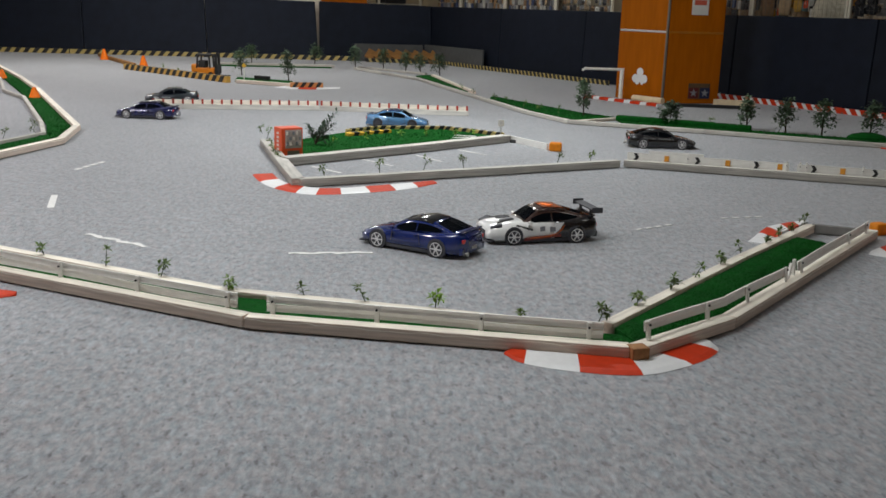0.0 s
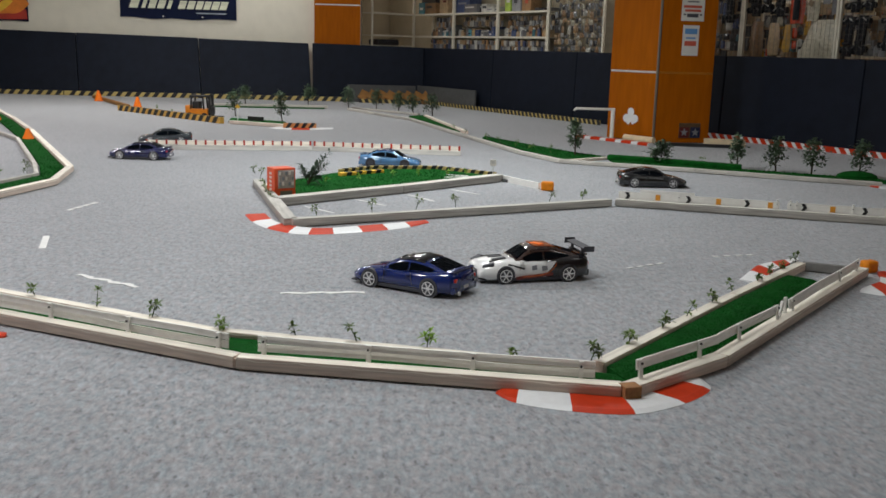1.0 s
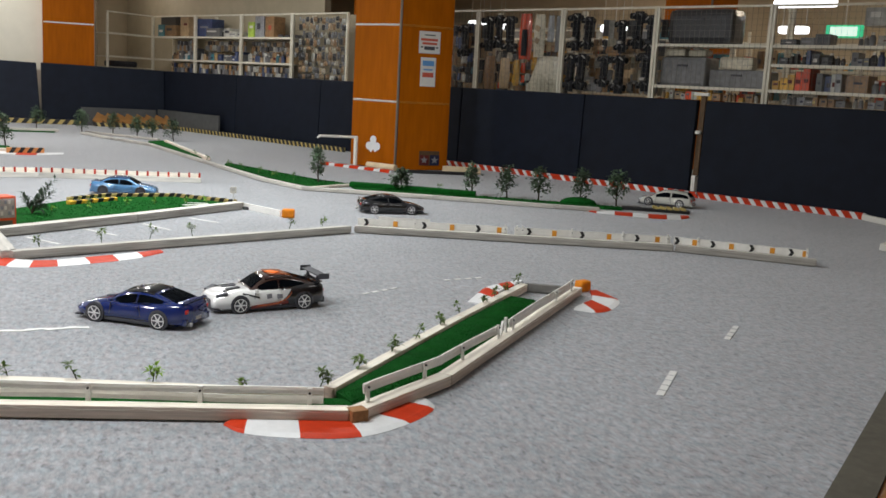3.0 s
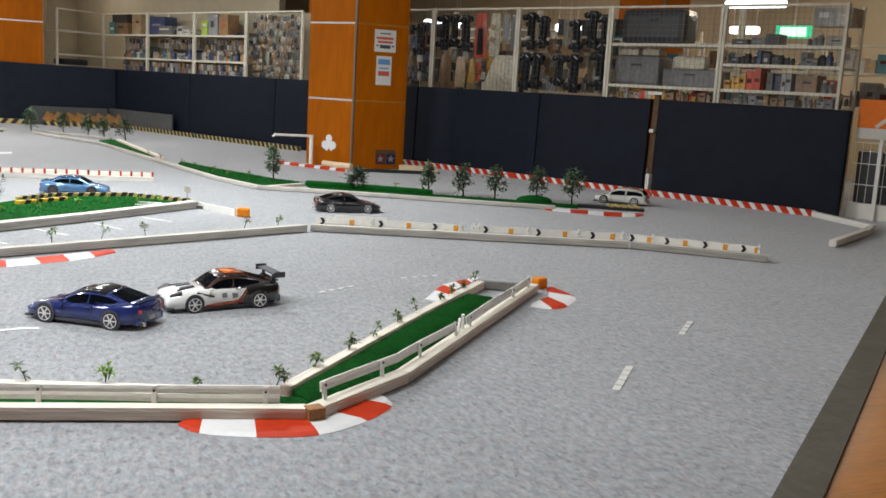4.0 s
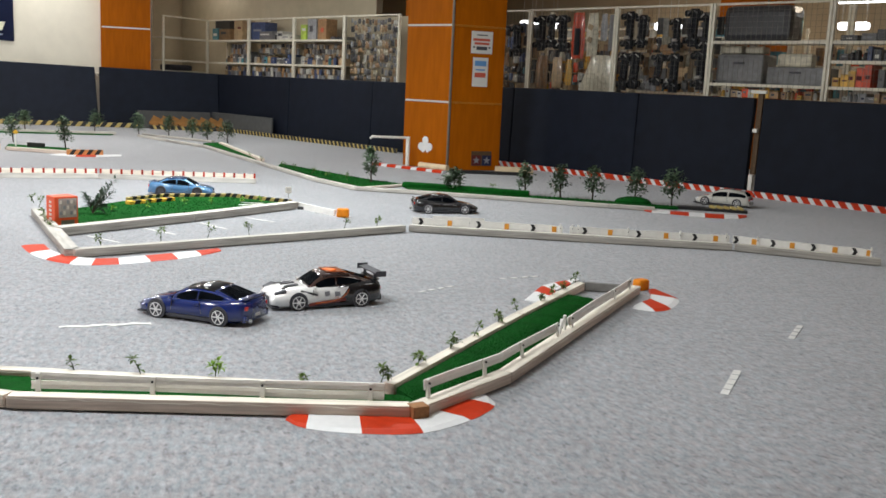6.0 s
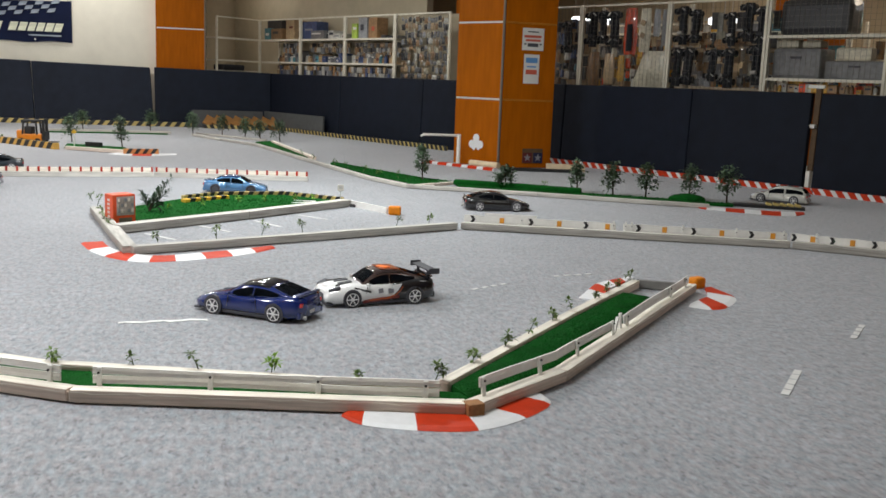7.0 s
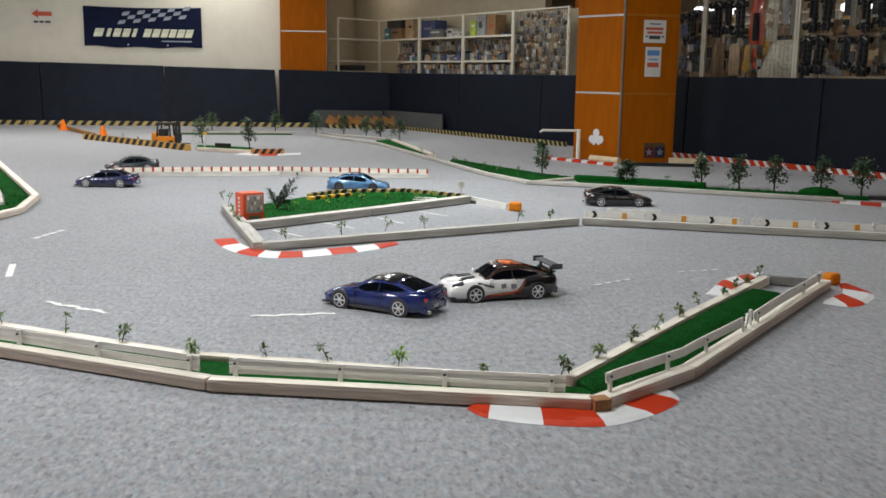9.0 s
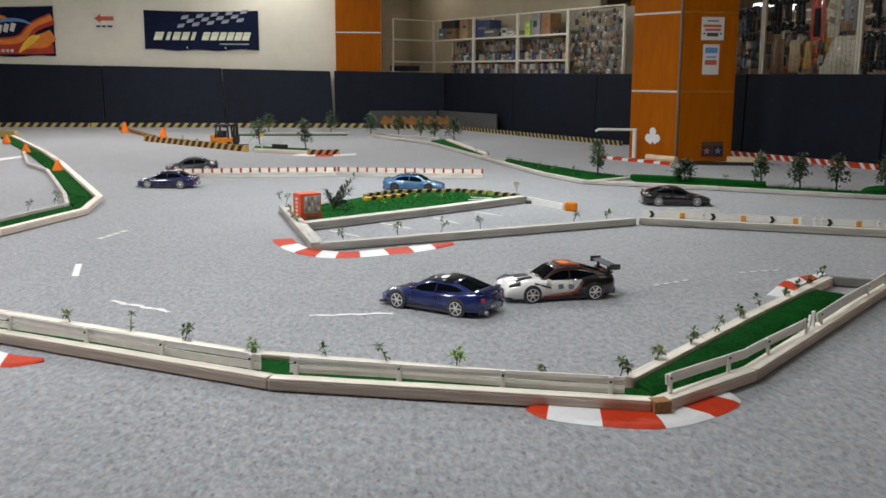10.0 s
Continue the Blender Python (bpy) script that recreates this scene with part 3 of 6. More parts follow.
for k in range(4):
    part("lettering_bar", box((0.05, 0.003, 0.05), (0.02 + k * 0.075, -0.024, -0.335), turn=(0, 10, 0)), PAPER, t)

t = thing("arrow_sign", "white sign with a red arrow and a line of print", "sign", at=pose(-5.0, 17.10, 1.77))
part("board", box((0.36, 0.006, 0.28), bevel=0.002), SIGN_CARD, t)
bm = bmesh.new()
ring = [bm.verts.new((x, 0, z)) for x, z in ((-0.165, 0.04), (-0.06, 0.115), (-0.06, 0.075), (0.16, 0.075), (0.16, 0.005), (-0.06, 0.005), (-0.06, -0.035))]
face = bm.faces.new(ring)
more = bmesh.ops.extrude_face_region(bm, geom=[face])
bmesh.ops.translate(bm, vec=(0, -0.003, 0), verts=[v for v in more["geom"] if isinstance(v, bmesh.types.BMVert)])
part("arrow", bm, INK_RED, t).matrix_basis = pose(0, -0.004, 0)
for x, w in ((-0.1, 0.07), (-0.01, 0.07), (0.09, 0.09)):
    part("printing", box((w, 0.003, 0.035), (x, -0.004, -0.09)), INK, t)

# ---- ramp in the far corner ----
t = thing("corner_ramp", "grey board and brown slatted ramp in the far corner", "ramp", at=pose(0.28, 16.45, 0))
part("board", box((1.15, 0.03, 0.29), (-0.22, 0.19, 0.145), 0.004), GREY_BOARD, t)
part("board", box((1.79, 0.03, 0.295), (0, 0, 0.1475), 0.004), GREY_BOARD, t).matrix_basis = pose(-0.28, -16.45, 0) @ rpose(-5.455, -0.03)
part("ledger", box((1.20, 0.04, 0.05), (0.02, 0.02, 0.025), 0.004, turn=(0, 0, -6)), PLY, t)
for k in range(8):
    part("slat", box((0.140, 0.028, 0.20), (0, 0, 0), 0.004, turn=(-48, 26, 0)), PLY, t).matrix_basis = pose(-0.52 + k * 0.150, 0.10 - 0.016 * k, 0.12, 0, 0, -6)


# ---- wooden rails of the track ----
def plank(p, q, w=0.045, h=0.040, z=0.0, mat=None, label="pale limewashed wooden rail lying on the carpet"):
    """A rail whose near-lower edge runs from p to q; its width lies to the left of that way."""
    (mx, my), long, yaw = along(p, q)
    a = radians(yaw)
    # its underside is eased onto a slightly narrower foot, shaped so that a shadow line falls below
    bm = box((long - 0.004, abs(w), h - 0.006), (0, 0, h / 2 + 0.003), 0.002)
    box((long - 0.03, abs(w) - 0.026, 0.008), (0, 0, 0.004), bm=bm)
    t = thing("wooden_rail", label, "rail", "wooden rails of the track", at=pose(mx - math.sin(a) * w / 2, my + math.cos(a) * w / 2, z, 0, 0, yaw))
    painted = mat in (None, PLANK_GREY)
    # the sides' darker pine also holds the shade below the lit top
    bare = SHADED_GREY_PINE if mat is PLANK_GREY else SHADED_BARE_PINE
    part("beam", bm, bare if painted else mat, t, "bare sawn sides, darkened for shade" if painted else "")
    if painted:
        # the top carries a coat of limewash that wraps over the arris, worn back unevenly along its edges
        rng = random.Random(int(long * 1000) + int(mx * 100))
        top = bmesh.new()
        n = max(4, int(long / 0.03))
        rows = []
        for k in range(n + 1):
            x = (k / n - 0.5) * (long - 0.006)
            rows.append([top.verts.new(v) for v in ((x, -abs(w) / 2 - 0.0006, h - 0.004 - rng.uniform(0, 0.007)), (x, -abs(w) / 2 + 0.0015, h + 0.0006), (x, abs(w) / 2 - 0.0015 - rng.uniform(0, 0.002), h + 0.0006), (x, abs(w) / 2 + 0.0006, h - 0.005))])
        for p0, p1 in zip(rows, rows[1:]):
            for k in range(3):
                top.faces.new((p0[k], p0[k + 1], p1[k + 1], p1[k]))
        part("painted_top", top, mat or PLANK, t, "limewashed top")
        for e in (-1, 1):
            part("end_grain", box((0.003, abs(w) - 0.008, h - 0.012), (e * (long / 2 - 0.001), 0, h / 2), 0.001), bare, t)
    return t


def within(corners, x, y):
    odd = False
    for (x0, y0), (x1, y1) in zip(corners, corners[1:] + corners[:1]):
        if (y0 > y) != (y1 > y) and x < (x1 - x0) * (y - y0) / (y1 - y0) + x0:
            odd = not odd
    return odd


def turf(points, label="green artificial turf strip between the rails", h=0.018, pile=0.0035, blades=0):
    """A woven backing with a pile of short blades on it."""
    t = thing("turf_strip", label, "turf")
    bm = bmesh.new()
    rng = random.Random(len(points) * 7 + int(points[0][0] * 100))
    low, high = [bm.verts.new((x, y, 0.001)) for x, y in points], [bm.verts.new((x, y, h + rng.uniform(-0.001, 0.002))) for x, y in points]
    bm.faces.new(high)
    for n in range(len(points)):
        k = (n + 1) % len(points)
        bm.faces.new((low[n], low[k], high[k], high[n]))
    bmesh.ops.triangulate(bm, faces=[f for f in bm.faces if len(f.verts) > 4])
    part("backing", bm, TURF, t)
    if blades:
        xs, ys = [c[0] for c in points], [c[1] for c in points]
        vs, fs = [], []
        while len(fs) < blades:
            x, y = rng.uniform(min(xs), max(xs)), rng.uniform(min(ys), max(ys))
            if within(points, x, y):
                a, r, n = rng.uniform(0, 6.28), rng.uniform(0.0015, 0.0028), len(vs)
                vs.extend(((x - math.cos(a) * r, y - math.sin(a) * r, h - 0.001), (x + math.cos(a) * r, y + math.sin(a) * r, h - 0.001), (x + rng.gauss(0, 0.003), y + rng.gauss(0, 0.003), h + pile * rng.uniform(0.5, 1.2))))
                fs.append((n, n + 1, n + 2))
        me = bpy.data.meshes.new("turf_nap")
        me.from_pydata(vs, [], fs)
        me.materials.append(TURF_TIP)
        tagged(part("turf_nap", me, TURF_TIP, t, "short green artificial pile"), kind="stuff")
    return t


# near strip: two rails in front, two behind, turf between
plank((-2.6, 3.90), (-1.36, 3.215))
plank((-1.36, 3.215), (-0.405, 2.70))
plank((-0.40, 2.695), (0.66, 2.462))
plank((-2.75, 4.22), (-1.474, 3.505), w=0.04)
plank((-1.474, 3.505), (-0.521, 2.965), w=0.04)
plank((-0.521, 2.965), (0.62, 2.62), w=0.04)
turf([(-2.6, 3.96), (-0.41, 2.76), (0.66, 2.52), (0.76, 2.55), (0.66, 2.615), (-0.52, 2.96), (-2.7, 4.17)], h=0.024, blades=9000)
# right strip
plank((0.685, 2.45), (1.05, 2.73), w=0.05)
plank((1.052, 2.732), (2.115, 3.965), w=0.05)
plank((0.66, 2.66), (1.36, 3.48), w=0.04)
plank((1.36, 3.48), (1.88, 4.06), w=0.04)
# the end rail's grey is the shadow on its near face, put into its colour
plank((1.86, 4.06), (2.05, 3.97), w=0.025, h=0.042, mat=SHADE_GREY, label="end rail of the turf strip, coloured grey for its shadow side")
turf([(0.665, 2.655), (0.70, 2.53), (1.02, 2.785), (1.795, 3.69), (1.785, 3.78), (1.71, 3.855), (1.365, 3.475)], h=0.030, blades=26000)
ob = part("rail_end", box((0.05, 0.045, 0.042), (0, 0, 0.021), 0.003), PLANK_END)
ob.matrix_basis = pose(0.685, 2.472, 0, 0, 0, 12)
tagged(ob, "brown sawn end of a wooden rail", "rail end")
# island with the drinks machine
plank((-0.475, 4.95), (-0.815, 6.42), w=-0.07, h=0.045, mat=PLANK_GREY)
plank((-0.425, 4.935), (1.43, 5.785), w=0.055, h=0.045, mat=PLANK_GREY)
plank((-0.555, 5.595), (0.17, 6.19), w=0.085, h=0.05, mat=PLANK_GREY)
plank((0.17, 6.19), (0.895, 6.84), w=0.08, h=0.05, mat=PLANK_GREY)
turf([(-0.74, 6.40), (-0.62, 5.80), (-0.58, 5.70), (0.82, 6.92), (0.86, 7.02), (0.45, 7.36), (-0.04, 7.30), (-0.3, 7.05)])
plank((0.50, 7.02), (0.66, 6.97), w=0.018, h=0.022, mat=WHITE, label="thin white slat lying on the turf")
plank((0.48, 6.88), (0.70, 6.93), w=0.018, h=0.022, mat=WHITE, label="thin white slat lying on the turf")
ob = part("rail_end", box((0.09, 0.06, 0.022), (0, 0, 0.011), 0.003), GREY_BOARD)
ob.matrix_basis = pose(0.935, 6.83, 0, 0, 0, -20)
tagged(ob, "dark grey foot at the end of the island rail", "rail end")
# chevron rail
plank((1.45, 5.80), (3.30, 5.10), w=0.05, h=0.045, mat=PLANK_GREY)
plank((3.31, 5.095), (3.945, 4.585), w=0.05, h=0.045, mat=PLANK_GREY)
# far strip with the trees
FAR = [(-0.45, 14.40), (-0.05, 13.50), (0.40, 12.60), (0.885, 10.40), (1.26, 8.74), (1.52, 8.06), (2.52, 7.565), (3.39, 7.07), (3.72, 6.90)]
for p, q in zip(FAR, FAR[1:]):
    plank(p, q, w=0.046, h=0.034, mat=PLANK_GREY)
plank((-0.40, 14.75), (0.55, 13.55), w=0.05, h=0.03, mat=PLANK_GREY)
plank((0.62, 13.2), (0.95, 10.7), w=0.05, h=0.04)
turf([(0.42, 13.2), (0.66, 13.5), (0.74, 12.6), (0.92, 10.85), (0.80, 11.2)])
turf([(1.10, 10.20), (1.145, 10.35), (1.50, 9.52), (1.81, 8.85), (2.05, 8.52), (1.93, 8.40), (1.60, 8.20), (1.37, 9.02)])
turf([(2.02, 7.94), (2.01, 8.32), (2.38, 8.15), (2.89, 7.80), (3.45, 7.50), (3.85, 7.25), (4.05, 7.12), (3.98, 7.00), (3.58, 7.20), (2.93, 7.48), (2.28, 7.80)])
plank((1.60, 8.10), (2.09, 8.45), w=0.04, h=0.025)
hedge = bmesh.new()
for k, (x, y) in enumerate(((2.08, 8.27), (2.22, 8.20), (2.36, 8.12), (2.5, 8.03), (2.64, 7.94), (2.78, 7.84), (2.88, 7.77))):
    box((0.19, 0.09, 0.045), (x, y, 0.035), 0.012, turn=(0, 0, -25), bm=hedge)
tagged(part("turf_hedge", hedge, TURF), "dark green low hedge of turf along the strip", "hedge")
# left island
LEFT = [(-2.46, 4.4), (-2.235, 5.45), (-2.03, 6.30), (-2.135, 6.99), (-3.36, 9.80), (-4.02, 11.20), (-5.38, 13.85)]
for p, q in zip(LEFT, LEFT[1:]):
    plank(p, q, w=0.048, h=0.042)
INNER = [(-2.66, 4.5), (-2.435, 5.90), (-2.255, 6.63), (-2.46, 7.20), (-3.23, 9.04), (-3.63, 9.65), (-4.25, 11.2)]
for p, q in zip(INNER, INNER[1:]):
    plank(p, q, w=0.03, h=0.034, mat=PLANK_GREY)
EDGE = [(-2.65, 4.5), (-2.42, 5.88), (-2.245, 6.62), (-2.44, 7.20), (-3.22, 9.06), (-4.20, 11.15), (-5.55, 13.8)]
SIDE_ = [(-2.515, 4.5), (-2.285, 5.5), (-2.078, 6.33), (-2.18, 6.985), (-3.40, 9.78), (-4.065, 11.2), (-5.41, 13.8)]
for n in range(6):
    turf([SIDE_[n], SIDE_[n + 1], EDGE[n + 1], EDGE[n]])
# far barriers
plank((-4.55, 16.0), (-3.45, 13.75), w=0.05, h=0.05, mat=PLY, label="brown wooden rail on the carpet")
plank((-1.72, 11.45), (-1.02, 11.05), w=0.05, h=0.04)
plank((-2.45, 14.55), (-0.74, 14.65), w=0.06, h=0.045, mat=PLANK_GREY)
turf([(-1.75, 11.62), (-1.8, 12.2), (-1.1, 11.75), (-1.0, 11.2)])
(mx, my), long, yaw = along((-3.43, 13.30), (-1.80, 11.47))
striped_bar("hazard_barrier", long, 0.072, 0.06, pose(mx, my, 0, 0, 0, yaw), AMBER_PAINT, BLACK, "amber yellow and black striped low barrier", 0.15, 0.8, share=0.55)
(mx, my), long, yaw = along((-1.05, 10.99), (-0.69, 11.05))
striped_bar("hazard_barrier", long, 0.06, 0.07, pose(mx, my, 0, 0, 0, yaw), DULL_ORANGE, BLACK, "short dull orange and black barrier behind the white kerb", 0.085, 0.7)
BY = [(-0.275, 7.08), (-0.045, 7.32), (0.456, 7.40), (0.866, 7.06)]
for p, q in zip(BY, BY[1:]):
    (mx, my), long, yaw = along(p, q)
    striped_bar("hazard_barrier", long, 0.028, 0.03, pose(mx, my, 0.012, 0, 0, yaw), YELLOW, BLACK, "thin yellow and black striped barrier on the turf", 0.075, 0.6)
(mx, my), long, yaw = along((-0.262, 6.87), (0.035, 7.12))
striped_bar("hazard_barrier", long, 0.04, 0.05, pose(mx, my, 0, 0, 0, yaw), FLAME_YELLOW, BLACK, "short amber and black barrier on the turf", 0.09, 0.6)


# ---- white fences on the rails ----
def rail_fence(p, q, posts, base, height=0.068, label="low white plastic rail fence with bolted posts", lean=0.0, wide=0.024, tight=False, tilt=0.0):
    """A small fence from p to q: flat rails on posts at the given shares of its length."""
    (mx, my), long, yaw = along(p, q)
    t = thing("white_fence", label, "fence", "white fences of the track", at=pose(mx, my, base, lean, tilt, yaw))
    for z, h in ((height - 0.0105, 0.0205), (height - 0.0342, 0.0236)) if tight else ((height - wide * 0.6, wide * 1.15),):
        bm = bmesh.new()
        rows = [[bm.verts.new((x, 0.0016 * math.sin(x * 9 + z * 40) + y, z + q + 0.0022 * math.sin(x * 7 + z * 90))) for y, q in ((0.001, 0.0), (-0.003, -h / 2 + 0.001), (-0.001, -h / 2), (0.003, -h / 2), (0.003, h / 2), (-0.002, h / 2))] for x in (long * (k / 16 - 0.5) for k in range(17))]
        for a, b in zip(rows, rows[1:]):
            for k in range(6):
                bm.faces.new((a[k], a[(k + 1) % 6], b[(k + 1) % 6], b[k]))
        bm.faces.new(rows[0])
        bm.faces.new(rows[-1][::-1])
        part("rail", bm, WHITE, t)
    post = mesh_of(box((0.014, 0.008, height), (0, 0, height / 2), 0.0015), "post", WHITE)
    bolt = mesh_of(rod((0, -0.0085, height * 0.8), (0, -0.0045, height * 0.8), 0.0035, sides=8), "bolt", BLACK)
    for u in posts:
        o = part("post", post, WHITE, t)
        o.matrix_basis = pose((u - 0.5) * long, -0.004, 0)
        part("bolt", bolt, BLACK, o, "dark bolt head")
    return t


rail_fence((-2.20, 3.72), (-1.40, 3.285), (0.06, 0.40, 0.75), 0.022, tight=True, tilt=0.30)
rail_fence((-1.39, 3.28), (-0.43, 2.772), (0.05, 0.37, 0.66, 0.97), 0.022, tight=True, tilt=0.30)
rail_fence((-0.34, 2.735), (0.60, 2.526), (0.02, 0.34, 0.65, 0.96), 0.022, tight=True, tilt=0.30)
rail_fence((0.715, 2.520), (1.035, 2.782), (0.03, 0.74), 0.042, lean=-5, height=0.052, wide=0.025)
rail_fence((1.035, 2.782), (1.375, 3.150), (0.31, 0.97), 0.041, lean=-7, height=0.050, wide=0.025)
rail_fence((1.452, 3.235), (2.062, 3.945), (0.03, 0.67, 0.94), 0.034, lean=-9, height=0.052, wide=0.030)
AMBER = material("amber_plastic", (0.80, 0.25, 0.01), 0.45, vary=0.15, scale=40, specular=0.25)
# two loose uprights standing askew in the gap of that fence
for x, y, a in ((1.385, 3.17, 28), (1.43, 3.225, -6)):
    o = part("loose_post", box((0.014, 0.010, 0.062), (0, 0, 0.031), 0.0015), WHITE)
    o.matrix_basis = pose(x, y, 0.036, 0, a, 48)
    tagged(o, "loose white fence post standing askew on the turf", "post")
ob = part("orange_block", box((0.065, 0.055, 0.055), (0, 0, 0.0275), 0.014), AMBER)
ob.matrix_basis = pose(2.165, 4.06, 0, 0, 0, 20)
tagged(ob, "orange plastic block at the end of the rail", "block")
# white rail with an orange block beside the island
t = thing("white_rail", "white slanting plastic rail beside the island", "rail", at=pose(0.985, 6.70, 0, 0, 0, -62))
part("board", box((0.48, 0.012, 0.045), (0, 0, 0.0225), 0.002), WHITE, t)
part("foot", box((0.48, 0.05, 0.008), (0, 0.02, 0.004), 0.002), WHITE, t)
ob = part("orange_block", box((0.085, 0.065, 0.06), (0, 0, 0.03), 0.015), AMBER)
ob.matrix_basis = pose(1.145, 6.45, 0, 0, 0, -15)
tagged(ob, "orange plastic block beside the white rail", "block")


# ---- chevron boards ----
CHEVRON_ORANGE = material("orange_ink", (0.75, 0.32, 0.03), 0.5)


def chevron_mesh(mat):
    bm = bmesh.new()
    ring = [(-0.016, 0.022), (0.004, 0.022), (0.018, 0), (0.004, -0.022), (-0.016, -0.022), (-0.002, 0)]
    lo, hi = [bm.verts.new((x, 0, z)) for x, z in ring], [bm.verts.new((x, 0.002, z)) for x, z in ring]
    for k in range(6):
        bm.faces.new((lo[k], lo[(k + 1) % 6], hi[(k + 1) % 6], hi[k]))
    for r in (lo, hi):
        bm.faces.new((r[0], r[1], r[2], r[5]))
        bm.faces.new((r[2], r[3], r[4], r[5]))
    return mesh_of(bm, "chevron", mat)


CHEV_BLACK = chevron_mesh(BLACK)
CHEV_ORANGE = mesh_of(box((0.028, 0.002, 0.034), bevel=0.0004), "square", CHEVRON_ORANGE)


def chevron_board(a, b, u0, u1, marks, pegs, base=0.034, height=0.054):
    """A board over the shares u0 to u1 of the way from a to b, its marks black and orange by turns at theirs."""
    p, q = a.lerp(b, u0), a.lerp(b, u1)
    (mx, my), long, yaw = along(p, q)
    t = thing("chevron_board", "white low board with black chevrons and orange squares", "sign board", "chevron boards", at=pose(mx, my, base, -4, 0, yaw))
    # the strip bows a little between its pegs
    bm = bmesh.new()
    n = 24
    rows = []
    for k in range(n + 1):
        x, wave_ = (k / n - 0.5) * long, 0.0016 * math.sin(k * 1.3 + u0 * 20)
        rows.append([bm.verts.new(v) for v in ((x, wave_ - 0.0025, 0.004 + wave_), (x, wave_ + 0.0025, 0.004 + wave_), (x, wave_ + 0.0025, height + wave_), (x, wave_ - 0.0025, height + wave_))])
    for c, d in zip(rows, rows[1:]):
        for k in range(4):
            bm.faces.new((c[k], c[(k + 1) % 4], d[(k + 1) % 4], d[k]))
    bm.faces.new(rows[0])
    bm.faces.new(rows[-1][::-1])
    part("board", bm, WHITE, t)
    for k, u in enumerate(marks):
        x = ((u - u0) / (u1 - u0) - 0.5) * long
        if k % 2 == 0:
            part("chevron", CHEV_BLACK, BLACK, t, "black chevron").matrix_basis = pose(x, -0.0065, height * 0.55)
        else:
            part("square", CHEV_ORANGE, CHEVRON_ORANGE, t, "orange square").matrix_basis = pose(x, -0.0058, height * 0.55)
    for u in pegs:
        x = ((u - u0) / (u1 - u0) - 0.5) * long
        peg = part("peg", box((0.011, 0.008, height + 0.018), (x, -0.006, (height + 0.006) / 2), 0.001), WHITE, t)
        part("screw", rod((x, -0.0125, height * 0.72), (x, -0.0095, height * 0.72), 0.003, sides=8), BLACK, peg, "dark screw head")
    return t


A, B, C_ = Vector((1.47, 5.855)), Vector((3.32, 5.155)), Vector((3.965, 4.64))
chevron_board(A, B, 0.007, 0.482, (0.034, 0.127, 0.218, 0.307, 0.389, 0.456), (0.19, 0.475))
chevron_board(A, B, 0.504, 0.995, (0.550, 0.630, 0.717, 0.802, 0.889, 0.953), (0.512, 0.53, 0.685, 0.845, 0.985))
chevron_board(B, C_, 0.012, 0.965, (0.035, 0.165, 0.295, 0.43, 0.572, 0.718, 0.846, 0.942), (0.19, 0.955))
# a second white board leans behind the beginning of the first
(mx, my), long, yaw = along(A.lerp(B, 0.07), A.lerp(B, 0.235))
ob = part("backing_board", box((long, 0.005, 0.070), (0, 0, 0.035), 0.0015), WHITE)
ob.matrix_basis = pose(mx + 0.006, my + 0.012, 0.034, -3, 0, yaw)
tagged(ob, "plain white board leaning behind the chevron board", "board")


# ---- long low rail with red reflectors ----
DULL_RED = material("dull_red_reflector", (0.34, 0.022, 0.008), 0.4, vary=0.2, scale=60, each=0.3)


def reflector_rail(p, q, n):
    (mx, my), long, yaw = along(p, q)
    t = thing("reflector_rail", "long white rail with red reflector posts on a grey timber", "rail", at=pose(mx, my, 0, 0, 0, yaw))
    part("timber", box((long, 0.05, 0.042), (0, 0, 0.021), 0.003), PLANK_GREY, t)
    part("rail", box((long * 0.99, 0.012, 0.036), (0, 0.01, 0.060), 0.002), PLANK, t)
    me = mesh_of(box((0.017, 0.014, 0.042), (0, 0.004, 0.064), 0.002), "reflector", DULL_RED)
    for k in range(n):
        part("reflector", me, RED, t).matrix_basis = pose((-0.49 + 0.98 * k / (n - 1)) * long, 0, 0)
    return t


reflector_rail((-2.00, 8.55), (-0.58, 8.70), 18)
reflector_rail((-0.57, 8.70), (0.73, 8.51), 16)


# ---- kerbs ----
def kerb(name, outer, inner, first, label):
    """A ramped kerb in coloured lengths between an outer and an inner line."""
    t = thing(name, label, "kerb", "kerbs of the track")
    for n in range(len(outer) - 1):
        bm = bmesh.new()
        steps = 4
        rows = []
        for k in range(steps + 1):
            share = (n + k / steps) / (len(outer) - 1)
            rows.append([smooth_line(outer, [share])[0], smooth_line(inner, [share])[0]])
        vs = [[bm.verts.new((o.x, o.y, 0.001)), bm.verts.new((o.x * 0.8 + i.x * 0.2, o.y * 0.8 + i.y * 0.2, 0.007)), bm.verts.new((i.x, i.y, 0.011)), bm.verts.new((i.x, i.y, 0.001))] for o, i in rows]
        for a, b in zip(vs, vs[1:]):
            for k in range(3):
                bm.faces.new((a[k], b[k], b[k + 1], a[k + 1]))
            bm.faces.new((a[3], b[3], b[0], a[0]))
        bm.faces.new(vs[0])
        bm.faces.new(vs[-1][::-1])
        part("segment", bm, (RED, KERB_WHITE)[(n + first) % 2], t, ("red segment", "white segment")[(n + first) % 2])
    return t


def V(*pairs):
    return [Vector(p) for p in pairs]


